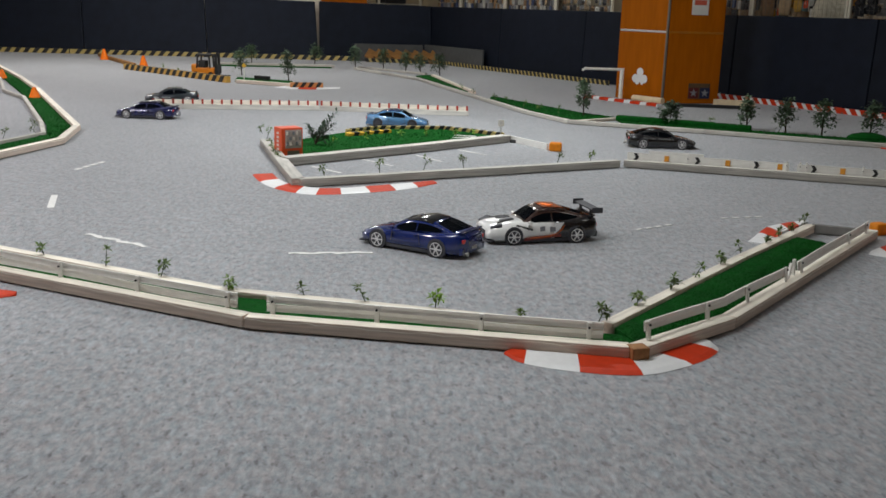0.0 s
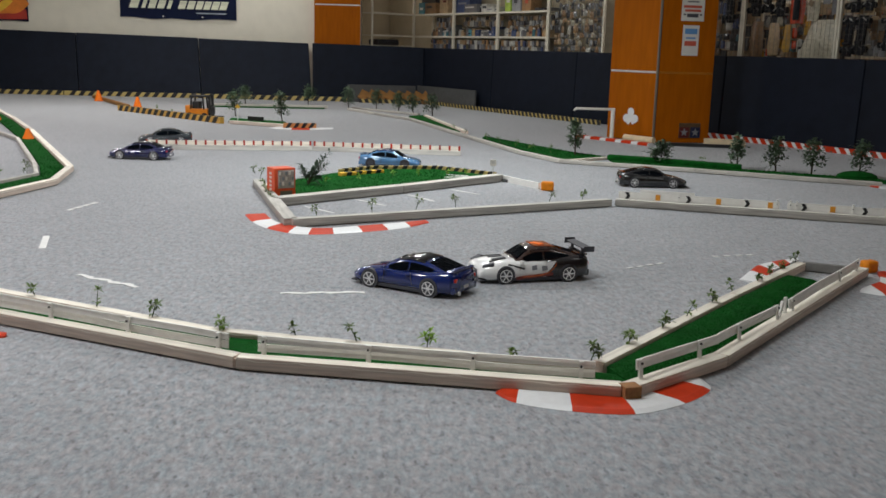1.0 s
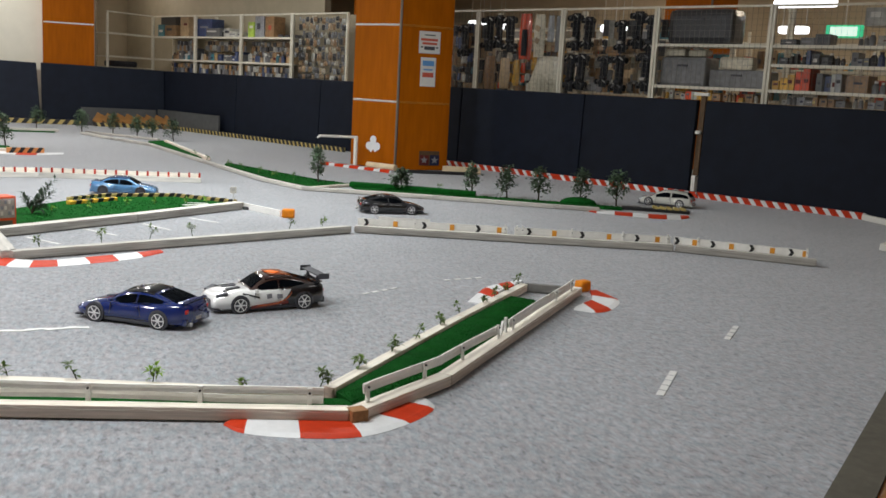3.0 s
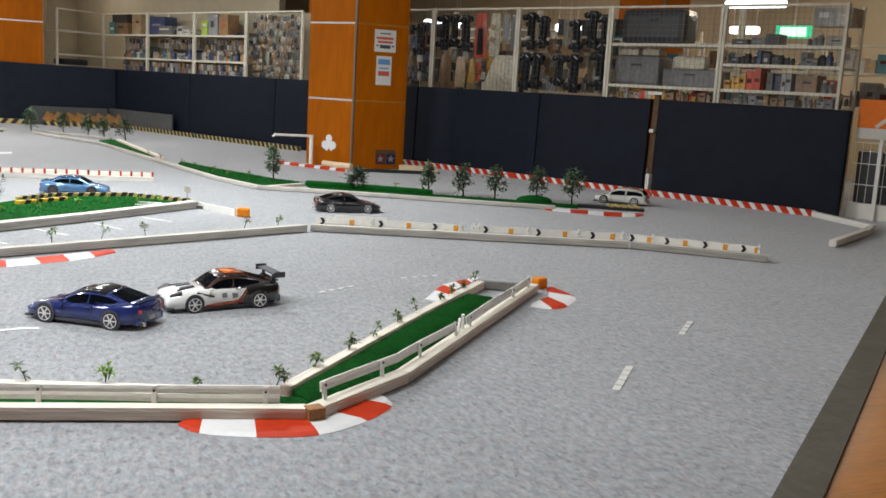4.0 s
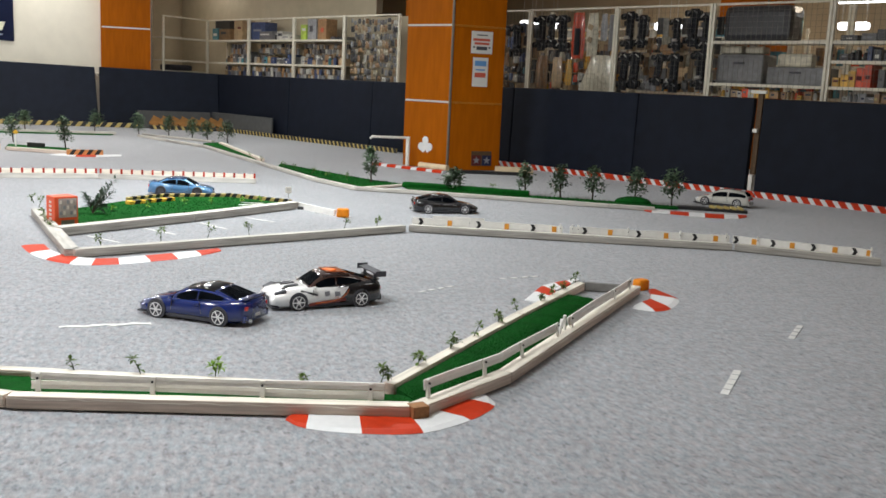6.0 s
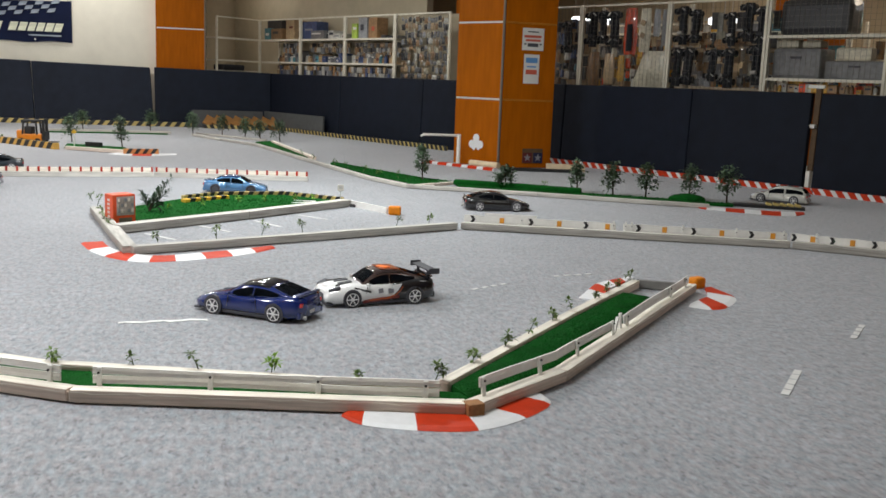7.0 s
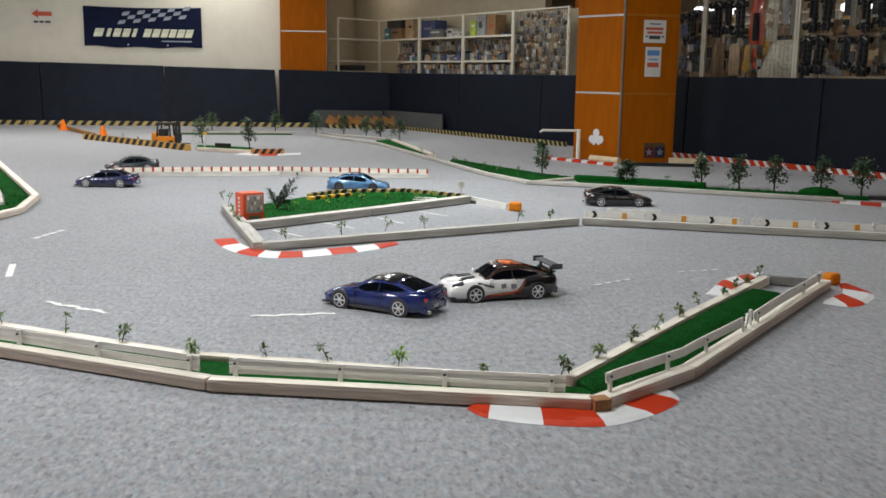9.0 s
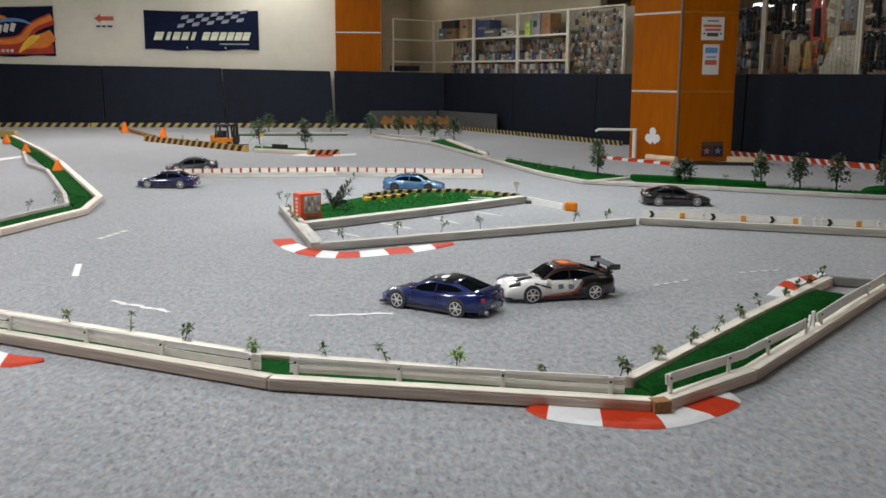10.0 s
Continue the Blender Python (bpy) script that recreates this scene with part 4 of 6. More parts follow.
kerb("corner_kerb", V((0.325, 2.512), (0.372, 2.440), (0.511, 2.380), (0.674, 2.361), (0.830, 2.440), (0.935, 2.545), (0.942, 2.63)),
     V((0.345, 2.528), (0.39, 2.522), (0.525, 2.492), (0.665, 2.470), (0.745, 2.515), (0.855, 2.605), (0.885, 2.640)), 0, "red and white rubber kerb round the corner of the rails")
out = smooth_line(V((-0.72, 5.30), (-0.61, 4.99), (-0.44, 4.79), (-0.28, 4.76), (-0.07, 4.84), (0.12, 4.95), (0.28, 5.13)), [k / 9 for k in range(10)])
inn = smooth_line(V((-0.61, 5.30), (-0.53, 5.06), (-0.41, 4.93), (-0.28, 4.88), (-0.10, 4.96), (0.09, 5.06), (0.26, 5.17)), [k / 9 for k in range(10)])
kerb("corner_kerb", out, inn, 0, "red and white rubber kerb round the island corner")
out = smooth_line(V((1.94, 3.69), (2.02, 3.635), (2.12, 3.68), (2.25, 3.85), (2.25, 4.07)), [k / 4 for k in range(5)])
kerb("corner_kerb", out, V((1.96, 3.715), (2.03, 3.78), (2.10, 3.84), (2.15, 3.93), (2.19, 4.03)), 1, "red and white rubber kerb at the rail end")
kerb("corner_kerb", V((1.515, 3.885), (1.63, 4.06), (1.71, 4.175), (1.80, 4.25), (1.88, 4.30), (1.95, 4.33)), V((1.56, 3.80), (1.65, 3.92), (1.72, 4.03), (1.78, 4.10), (1.86, 4.18), (1.94, 4.27)), 1, "red and white rubber kerb behind the turf strip")
kerb("corner_kerb", V((3.637, 6.915), (3.662, 6.84), (3.775, 6.745), (3.886, 6.655), (3.98, 6.575), (4.11, 6.515), (4.24, 6.52), (4.37, 6.61)),
     V((3.66, 6.96), (3.735, 6.96), (3.85, 6.885), (3.975, 6.815), (4.08, 6.755), (4.22, 6.70), (4.33, 6.685), (4.40, 6.67)), 0, "red and white rubber kerb beside the tree strip")
kerb("corner_kerb", V((-1.45, 3.11), (-1.265, 2.957), (-1.150, 3.005)), V((-1.45, 3.22), (-1.283, 3.075), (-1.152, 3.022)), 1, "red and white rubber kerb before the fence")
kerb("corner_kerb", V((-4.40, 9.9), (-4.17, 10.25), (-4.08, 10.70)), V((-4.50, 10.0), (-4.28, 10.38), (-4.14, 10.78)), 0, "red and white rubber kerb inside the far island")
kerb("corner_kerb", V((-1.22, 10.95), (-0.95, 10.82), (-0.75, 10.84), (-0.5, 11.0)), V((-1.1, 11.15), (-0.95, 11.05), (-0.75, 11.05), (-0.5, 11.12)), 1, "white and red kerb before the far barrier")
t = thing("dark_kerb", "black low kerb with yellow bars beside the tree strip", "kerb", at=pose(4.28, 6.98, 0, 0, 0, -28))
part("base", box((0.55, 0.10, 0.025), (0, 0, 0.0125), 0.004), BLACK, t)
for k in range(5):
    part("bar", box((0.05, 0.08, 0.02), (0.0 + k * 0.055, 0, 0.034), 0.004, turn=(0, 15, 0)), YELLOW, t)
# rails at the end of the striped strip
plank((5.93, 5.80), (6.03, 6.58), w=-0.05, h=0.05, mat=WHITE_PAINT, label="white painted rail where the track ends")
plank((4.91, 5.07), (5.67, 5.56), w=0.05, h=0.05, mat=WHITE_PAINT, label="white painted rail where the track ends")
plank((5.68, 5.56), (5.90, 5.74), w=0.05, h=0.05, mat=WHITE_PAINT, label="white painted rail where the track ends")


# ---- tape marks on the carpet ----
def tape(p, q, w, pieces=1, label="strip of white tape stuck on the carpet", wobble=0.0, gap=0.25):
    t = thing("floor_mark", label, "tape mark")
    p, q = Vector(p), Vector(q)
    d = (q - p).normalized()
    n = Vector((-d.y, d.x))
    for k in range(pieces):
        a, b = p.lerp(q, k / pieces), p.lerp(q, (k + 1 - (gap if pieces > 1 else 0)) / pieces)
        bm = bmesh.new()
        rows = []
        steps = 14 if wobble else 6
        for j in range(steps + 1):
            c = a.lerp(b, j / steps) + n * wobble * (math.sin(j * 1.25 + k) + 0.6 * math.sin(j * 2.9))
            g = w * (1.0 + (0.35 * math.sin(j * 2.1 + p.x * 9) if wobble else 0.0))
            rows.append([(c + n * g / 2), (c - n * g / 2)])
        vs = [[bm.verts.new((r.x, r.y, z)) for r in row for z in (0.0005, 0.0025)] for row in rows]
        for x, y in zip(vs, vs[1:]):
            bm.faces.new((x[1], y[1], y[3], x[3]))
            bm.faces.new((x[0], x[1], y[1], y[0]))
            bm.faces.new((x[2], y[2], y[3], x[3]))
        part("tape", bm, TAPE, t)
    return t


tape((-0.36, 3.585), (-0.045, 3.615), 0.022, label="thin wavy white tape on the carpet", wobble=0.006)
tape((-1.18, 3.85), (-0.90, 3.66), 0.024, label="thin wavy white tape on the carpet", wobble=0.008)
tape((-1.48, 4.34), (-1.555, 4.63), 0.03)
tape((-1.68, 5.35), (-1.60, 5.66), 0.03, 4)
tape((1.69, 2.55), (1.89, 2.79), 0.025, 5, gap=0.11)
tape((2.35, 3.15), (2.54, 3.355), 0.024, 4, gap=0.22)
tape((1.09, 4.08), (1.30, 4.21), 0.019, 4, gap=0.42)
tape((1.56, 4.35), (1.80, 4.41), 0.019, 4, gap=0.42)
for p, q in (((-0.42, 5.62), (-0.24, 5.40)), ((-0.13, 5.91), (0.05, 5.68)), ((0.20, 6.13), (0.35, 5.88)), ((0.49, 6.40), (0.66, 6.19))):
    tape(p, q, 0.018, label="white tape line of a model parking bay")


# ---- plants ----
def leaf_into(bm, at, way, length, width, droop=0.3):
    """A folded pointed leaf."""
    way = Vector(way).normalized()
    sidew = way.cross(Vector((0, 0, 1)))
    sidew = sidew.normalized() if sidew.length > 1e-3 else Vector((1, 0, 0))
    up = sidew.cross(way)
    a = Vector(at)
    tip = a + way * length - Vector((0, 0, droop * length))
    mid = a + way * length * 0.5
    vs = [bm.verts.new(v) for v in (a, mid + sidew * width / 2 + up * width * 0.15, tip, mid - sidew * width / 2 + up * width * 0.15, mid)]
    bm.faces.new((vs[0], vs[1], vs[4]))
    bm.faces.new((vs[1], vs[2], vs[4]))
    bm.faces.new((vs[2], vs[3], vs[4]))
    bm.faces.new((vs[3], vs[0], vs[4]))


def sprig(x, y, z, tall, seed, heads=2, mat=None, lean=0.0, label="tiny artificial plant fixed to the rail"):
    """A thin crooked stem with a few loose clumps of pointed leaves."""
    rng = random.Random(seed)
    height = tall * 0.74
    t = thing("model_plant", label, "plant", "small plants on the rails", at=pose(x, y, z))
    stem, crown = bmesh.new(), bmesh.new()
    turn = rng.uniform(0, 6.28)
    bend = Vector((math.cos(turn) * lean * height, math.sin(turn) * lean * height, height * 0.5))
    rod((0, 0, -0.01), bend, 0.0022, 0.0016, 5, stem)
    tips = [bend + Vector((math.cos(turn + 2.3 * h) * height * 0.22, math.sin(turn + 2.3 * h) * height * 0.22, height * rng.uniform(0.0, 0.45))) for h in range(heads)]
    for tip in tips:
        rod(bend, tip, 0.0015, 0.001, 5, stem)
        for k in range(13):
            way = Vector((rng.gauss(0, 1), rng.gauss(0, 1), rng.gauss(0.2, 0.8)))
            leaf_into(crown, tip + way.normalized() * 0.002, way, rng.uniform(0.016, 0.026), rng.uniform(0.007, 0.012), 0.15)
    for k in range(2 if heads > 1 else 5):
        way = Vector((rng.gauss(0, 1), rng.gauss(0, 1), rng.gauss(0.2, 0.5)))
        leaf_into(crown, bend * rng.uniform(0.4, 0.95), way, rng.uniform(0.016, 0.026), 0.013, 0.2)
    part("stem", stem, STEM, t)
    me = mesh_of(crown, "leaves", mat or LEAF)
    part("leaves", me, LEAF, t)
    return t


for n, (x, y, h, heads, m) in enumerate(((-1.64, 3.63, 0.07, 2, 0), (-1.165, 3.352, 0.06, 2, 0), (-0.922, 3.21, 0.095, 1, 0), (-0.718, 3.09, 0.075, 3, 0), (-0.484, 2.965, 0.06, 3, 0), (-0.235, 2.90, 0.055, 1, 0), (-0.043, 2.845, 0.08, 1, 0), (0.16, 2.785, 0.075, 3, 1), (0.41, 2.705, 0.035, 2, 0), (0.625, 2.665, 0.085, 4, 0),
                                              (0.785, 2.83, 0.06, 3, 0), (0.938, 3.01, 0.075, 3, 0), (1.069, 3.165, 0.07, 1, 0), (1.229, 3.355, 0.06, 3, 0), (1.367, 3.515, 0.06, 1, 0), (1.53, 3.70, 0.06, 2, 0), (1.63, 3.81, 0.05, 2, 0), (1.72, 3.91, 0.05, 2, 0), (1.85, 4.06, 0.06, 2, 0))):
    sprig(x - 0.01, y + 0.012, 0.035, h, 11 + n, heads, LEAF_LIME if m else None, 0.25)
for n, (x, y, h) in enumerate(((-0.317, 5.11, 0.07), (-0.027, 5.24, 0.09), (0.216, 5.355, 0.10), (0.448, 5.46, 0.08), (1.03, 5.72, 0.08), (1.25, 5.82, 0.06), (-0.78, 6.5, 0.10), (-0.68, 6.1, 0.10), (-0.84, 6.75, 0.08))):
    sprig(x, y, 0.045, h, 50 + n, 2 + n % 2, None, 0.2)
for n, (x, y) in enumerate(((-0.735, 6.33), (-0.71, 6.22), (-0.69, 6.08), (-0.665, 5.98), (-0.645, 5.87), (-0.625, 5.78), (-0.60, 5.70))):
    sprig(x, y, 0.018, 0.055, 130 + n, 2, None, 0.35, "dark green leaf cluster along the short rail")
for n, (x, y) in enumerate(((-0.35, 6.5), (-0.12, 6.7), (0.1, 6.85), (0.3, 6.95), (0.5, 7.05), (0.66, 7.1))):
    sprig(x, y, 0.016, 0.06, 70 + n, 2, LEAF_LIME, 0.3, "tiny artificial plant on the turf")
for n, (x, y) in enumerate(((0.95, 10.5), (1.1, 9.9), (1.22, 9.6), (1.32, 9.3), (1.45, 9.0), (1.56, 8.75), (0.88, 11.0), (-3.3, 13.7), (-2.9, 13.2), (-2.6, 12.7), (-2.45, 6.9), (-2.3, 6.6), (-2.47, 6.45), (3.2, 7.75), (2.7, 8.0))):
    sprig(x, y, 0.014, 0.10, 90 + n, 2, None, 0.3, "tiny artificial plant beside the rail")


def crown_into(bm, rng, base, height, wide, leaves, leaf):
    """Leaves in uneven clumps round a trunk."""
    clumps = []
    for k in range(13):
        u = 0.25 + 0.75 * k / 12
        r = wide * (1.05 - 0.65 * abs(u - 0.45) / 0.55) * rng.uniform(0.45, 1.0)
        a = k * 2.4 + rng.uniform(-0.4, 0.4)
        clumps.append(Vector((math.cos(a) * r, math.sin(a) * r, height * u)))
    for k in range(leaves):
        c = clumps[k % len(clumps)]
        at = Vector(base) + c + Vector([rng.gauss(0, wide * 0.24) for _ in range(3)])
        leaf_into(bm, at, [rng.uniform(-1, 1), rng.uniform(-1, 1), rng.uniform(-0.3, 0.8)], leaf * rng.uniform(0.7, 1.3), leaf * 0.62, 0.2)
    return clumps


def model_tree(x, y, z, height, wide, seed, mat=None, label="small dark green artificial tree on the strip"):
    rng = random.Random(seed)
    t = thing("model_tree", label, "model tree", "small trees beside the track", at=pose(x, y, z, rng.uniform(-5, 5), rng.uniform(-6, 6), rng.uniform(0, 360)))
    crown = bmesh.new()
    clumps = crown_into(crown, rng, (0, 0, 0.035), height * 0.86, wide * 0.9, 340, 0.040)
    wood = bmesh.new()
    rod((0, 0, -0.01), (0, 0, height * 0.85), 0.008, 0.003, 7, wood)
    for c in clumps[1::3]:
        rod((0, 0, c.z * 0.6), c + Vector((0, 0, 0.02)), 0.003, 0.0015, 5, wood)
    part("trunk", wood, BARK, t)
    part("crown", mesh_of(crown, "crown", mat or LEAF_DARK), LEAF_DARK, t)
    return t


TREES = [(1.77, 8.62, 0.31, 0.065), (2.40, 8.08, 0.15, 0.09), (2.99, 7.89, 0.24, 0.082), (3.245, 7.71, 0.24, 0.082), (3.445, 7.49, 0.26, 0.088), (3.80, 7.42, 0.26, 0.09), (4.09, 7.31, 0.26, 0.10),
         (0.30, 14.1, 0.26, 0.095), (0.50, 13.8, 0.24, 0.10), (0.76, 13.6, 0.26, 0.12), (-0.02, 14.8, 0.26, 0.10), (-0.43, 14.56, 0.30, 0.10), (-1.09, 15.5, 0.26, 0.11),
         (-1.82, 12.70, 0.30, 0.10), (-1.14, 11.80, 0.35, 0.09), (-2.05, 15.4, 0.24, 0.11)]
for n, (x, y, h, w) in enumerate(TREES):
    model_tree(x, y, 0.008, h, w, 300 + n)
t = thing("model_sign", "small yellow sign on a white stick beside the far rail", "sign", at=pose(-1.67, 11.84, 0))
part("stick", rod((0, 0, 0), (0, 0, 0.16), 0.006, sides=8), WHITE, t)
part("plate", box((0.045, 0.006, 0.045), (0, 0, 0.175), 0.004, turn=(0, 45, 0)), FLAME_YELLOW, t)
o = part("black_bar", box((0.20, 0.05, 0.05), (0, 0, 0.025), 0.006), BLACK)
o.matrix_basis = pose(-1.45, 11.78, 0.018, 0, 0, -28)
tagged(o, "short black bar lying on the far turf", "bar")
turf([(-2.42, 14.42), (-0.80, 14.52), (-0.78, 14.62), (-2.44, 14.53)], "dark green turf edge along the far rail", h=0.016)
# a mound of turf under one of the trees
bm = bmesh.new()
bmesh.ops.create_uvsphere(bm, u_segments=18, v_segments=8, radius=1)
bmesh.ops.scale(bm, vec=(0.165, 0.12, 0.052), verts=bm.verts)
ob = part("turf_mound", bm, TURF)
ob.matrix_basis = pose(3.765, 7.38, 0.012)
tagged(ob, "green turf mound under a model tree", "mound")


def palm(x, y, z, yaw):
    t = thing("model_palm", "dark green artificial palm leaning over the turf", "model tree", at=pose(x, y, z, 0, 0, yaw))
    trunk, fronds = bmesh.new(), bmesh.new()
    rng = random.Random(5)
    root = Vector((0.0, 0, 0.01))
    rod((0, 0, -0.01), (0.012, 0, 0.05), 0.009, 0.007, 8, trunk)
    # one long limb leans over, a lower spray stands beside it
    ways = [(0.66, 0.02, 1.0, 0.25), (0.54, -0.15, 1.0, 0.20), (0.85, 0.10, 0.9, 0.19), (0.40, 0.12, 1.0, 0.14), (-0.45, 0.0, 1.0, 0.13), (-0.25, -0.2, 1.0, 0.10), (1.0, -0.1, 0.5, 0.10)]
    for vx, vy, vz, long in ways:
        way = Vector((vx, vy, vz)).normalized()
        rod(root, root + way * long * 0.95, 0.003, 0.001, 5, trunk)
        for j in range(17):
            p = root + way * long * (j + 3) / 19
            for e in (-1, 1):
                out_ = (way * 0.8 + Vector((rng.gauss(0, 0.5), rng.gauss(0, 0.5), rng.gauss(0.1, 0.4))) + way.cross(Vector((0, 1, 0.3))).normalized() * e * 0.7)
                leaf_into(fronds, p, out_, 0.056 * (1.1 - j / 30) * rng.uniform(0.7, 1.2), 0.015, 0.15)
    part("trunk", trunk, BARK, t)
    part("fronds", fronds, LEAF_PALM, t)


palm(-0.455, 6.42, 0.015, -5)


def tufts(corners, count, seed, height=0.008):
    """Loose blades of artificial grass standing up over a plan."""
    rng = random.Random(seed)
    xs, ys = [c[0] for c in corners], [c[1] for c in corners]

    vs, fs = [], []
    while len(fs) < count:
        x, y = rng.uniform(min(xs), max(xs)), rng.uniform(min(ys), max(ys))
        if within(corners, x, y):
            a, r, n = rng.uniform(0, 6.28), rng.uniform(0.003, 0.006), len(vs)
            h = height * rng.uniform(0.5, 1.3)
            vs.extend(((x - math.cos(a) * r, y - math.sin(a) * r, 0.016), (x + math.cos(a) * r, y + math.sin(a) * r, 0.016), (x + rng.gauss(0, 0.007), y + rng.gauss(0, 0.007), 0.016 + h)))
            fs.append((n, n + 1, n + 2))
    me = bpy.data.meshes.new("grass_tufts")
    me.from_pydata(vs, [], fs)
    me.materials.append(TURF_TIP)
    tagged(part("grass_tufts", me, TURF_TIP), "loose green blades of artificial grass on the turf", "grass", "", "stuff")


tufts([(-0.72, 6.38), (-0.61, 5.82), (-0.56, 5.76), (0.80, 6.95), (0.45, 7.34), (-0.04, 7.28), (-0.28, 7.03)], 4200, 3)
tufts([(2.03, 7.96), (2.02, 8.30), (2.38, 8.13), (2.89, 7.78), (3.45, 7.48), (4.03, 7.10), (3.97, 7.02), (3.58, 7.22), (2.93, 7.50), (2.28, 7.82)], 1500, 4, 0.014)
tufts([(1.11, 10.2), (1.145, 10.33), (1.50, 9.5), (1.80, 8.85), (2.03, 8.52), (1.93, 8.42), (1.61, 8.22), (1.38, 9.02)], 1200, 5, 0.014)
for n_ in range(1, 5):
    tufts([SIDE_[n_], SIDE_[n_ + 1], EDGE[n_ + 1], EDGE[n_]], 1200, 6 + n_)


# ---- small models ----
CARD_TAN = material("pale_can", (0.40, 0.34, 0.31), 0.5, vary=0.25)
CARD_PALE = material("cream_can", (0.66, 0.58, 0.52), 0.5)


def drinks_machine(x, y, yaw):
    red = material("red_cabinet", (0.72, 0.085, 0.02), 0.4, vary=0.1, scale=20)
    t = thing("drinks_machine", "model red drinks vending machine with a pale front", "vending machine", at=pose(x, y, 0.0, 0, 0, yaw))
    part("cabinet", box((0.14, 0.11, 0.185), (0, 0, 0.0925), 0.006), red, t)
    part("window", box((0.108, 0.004, 0.11), (0.006, -0.0565, 0.118), 0.002), CARD_TAN, t, "pale display window")
    for r in range(3):
        for c in range(5):
            part("can", rod((-0.036 + c * 0.021, -0.060, 0.080 + r * 0.032), (-0.036 + c * 0.021, -0.060, 0.100 + r * 0.032), 0.007, sides=8), (SILVER, CARD_PALE, CARD_TAN)[(r * 2 + c) % 3], t)
    part("hatch", box((0.08, 0.004, 0.028), (0.006, -0.0565, 0.034), 0.002), TRIM_GREY, t, "dark take-out hatch")
    for k in range(5):
        part("printing", box((0.003, 0.028, 0.014), (-0.0705, 0.0, 0.055 + k * 0.024), 0.001), CARD_PALE, t)


drinks_machine(-0.585, 5.955, 31)
t = thing("model_mailbox", "small grey post with a square sign on the rail", "sign", at=pose(0.83, 6.93, 0.045))
part("post", rod((0, 0, 0), (0, 0, 0.07), 0.003, sides=8), STEEL, t)
part("plate", box((0.044, 0.006, 0.046), (0, 0, 0.08), 0.004), WHITE_PAINT, t)
part("print", box((0.024, 0.002, 0.022), (0, -0.0035, 0.084), 0.001), STEEL, t)


def cone_marker(x, y, z=0.0, h=0.14, wide=0.38):
    t = thing("traffic_cone", "small orange plastic traffic cone", "cone", "orange cones", at=pose(x, y, z, 0, 0, 20))
    part("base", box((h * 0.75, h * 0.75, h * 0.1), (0, 0, h * 0.05), 0.004), ORANGE, t)
    part("cone", rod((0, 0, h * 0.08), (0, 0, h), h * wide, h * 0.26 * wide, 18), ORANGE, t)
    return t


for x, y, h in ((-4.24, 15.25, 0.16), (-3.27, 13.62, 0.165), (-3.16, 9.07, 0.10), (-4.22, 11.15, 0.10), (-5.02, 12.65, 0.11)):
    cone_marker(x, y, 0.0 if h > 0.15 else 0.012, h, 0.38 if h > 0.15 else 0.52)
(mx, my), long, yaw = along((-5.38, 13.92), (-6.3, 14.6))
striped_bar("hazard_barrier", long, 0.10, 0.06, pose(mx, my, 0, 0, 0, yaw), YELLOW, YELLOW, "yellow low barrier at the end of the island", 0.2)


def forklift(x, y, yaw):
    body = material("forklift_orange", (0.80, 0.26, 0.012), 0.4, vary=0.1, scale=20)
    t = thing("model_forklift", "orange model forklift truck with a black cage", "forklift", at=pose(x, y, 0, 0, 0, yaw))
    part("chassis", box((0.26, 0.15, 0.08), (0, 0, 0.08), 0.012), body, t)
    part("counterweight", box((0.08, 0.15, 0.10), (-0.12, 0, 0.11), 0.02), body, t)
    part("seat", box((0.09, 0.11, 0.09), (-0.03, 0, 0.16), 0.012), BLACK, t)
    for px in (-0.09, 0.08):
        for py in (-0.065, 0.065):
            part("pillar", rod((px, py, 0.11), (px * 0.85, py * 0.95, 0.265), 0.011, sides=8), BLACK, t)
    part("roof", box((0.19, 0.16, 0.024), (-0.004, 0, 0.27), 0.006), BLACK, t)
    for py in (-0.05, 0.05):
        part("mast", box((0.026, 0.03, 0.28), (0.15, py, 0.15), 0.003), BLACK, t)
        part("fork", box((0.14, 0.02, 0.01), (0.225, py, 0.03), 0.002), BLACK, t)
    part("carriage", box((0.02, 0.14, 0.10), (0.165, 0, 0.10), 0.003), BLACK, t)
    for px in (-0.10, 0.09):
        for py in (-0.07, 0.07):
            part("wheel", rod((px, py - 0.014, 0.036), (px, py + 0.014, 0.036), 0.036, sides=18), TYRE, t)


forklift(-2.19, 12.24, -12)


# ---- model cars ----
def paint(name, colour, rough=0.16, metal=0.1):
    return material(name, colour, rough, metal, coat=1.0, vary=0.04, scale=30)


SHAPES = {}
SHAPES["sedan"] = dict(deck=((-0.225, 0.060, 0.076), (-0.205, 0.086, 0.088), (-0.15, 0.096, 0.090), (-0.06, 0.096, 0.083), (0.06, 0.096, 0.079), (0.11, 0.095, 0.077), (0.17, 0.093, 0.068), (0.21, 0.082, 0.058), (0.228, 0.055, 0.048)),
                       cabin=((-0.170, 0.086), (-0.085, 0.122), (-0.02, 0.127), (0.035, 0.121), (0.115, 0.077)))
SHAPES["coupe"] = dict(deck=((-0.225, 0.060, 0.078), (-0.205, 0.088, 0.092), (-0.15, 0.099, 0.092), (-0.06, 0.097, 0.084), (0.04, 0.097, 0.080), (0.10, 0.096, 0.076), (0.17, 0.096, 0.064), (0.21, 0.084, 0.052), (0.230, 0.055, 0.042)),
                       cabin=((-0.195, 0.090), (-0.09, 0.119), (-0.03, 0.124), (0.02, 0.118), (0.095, 0.077)))
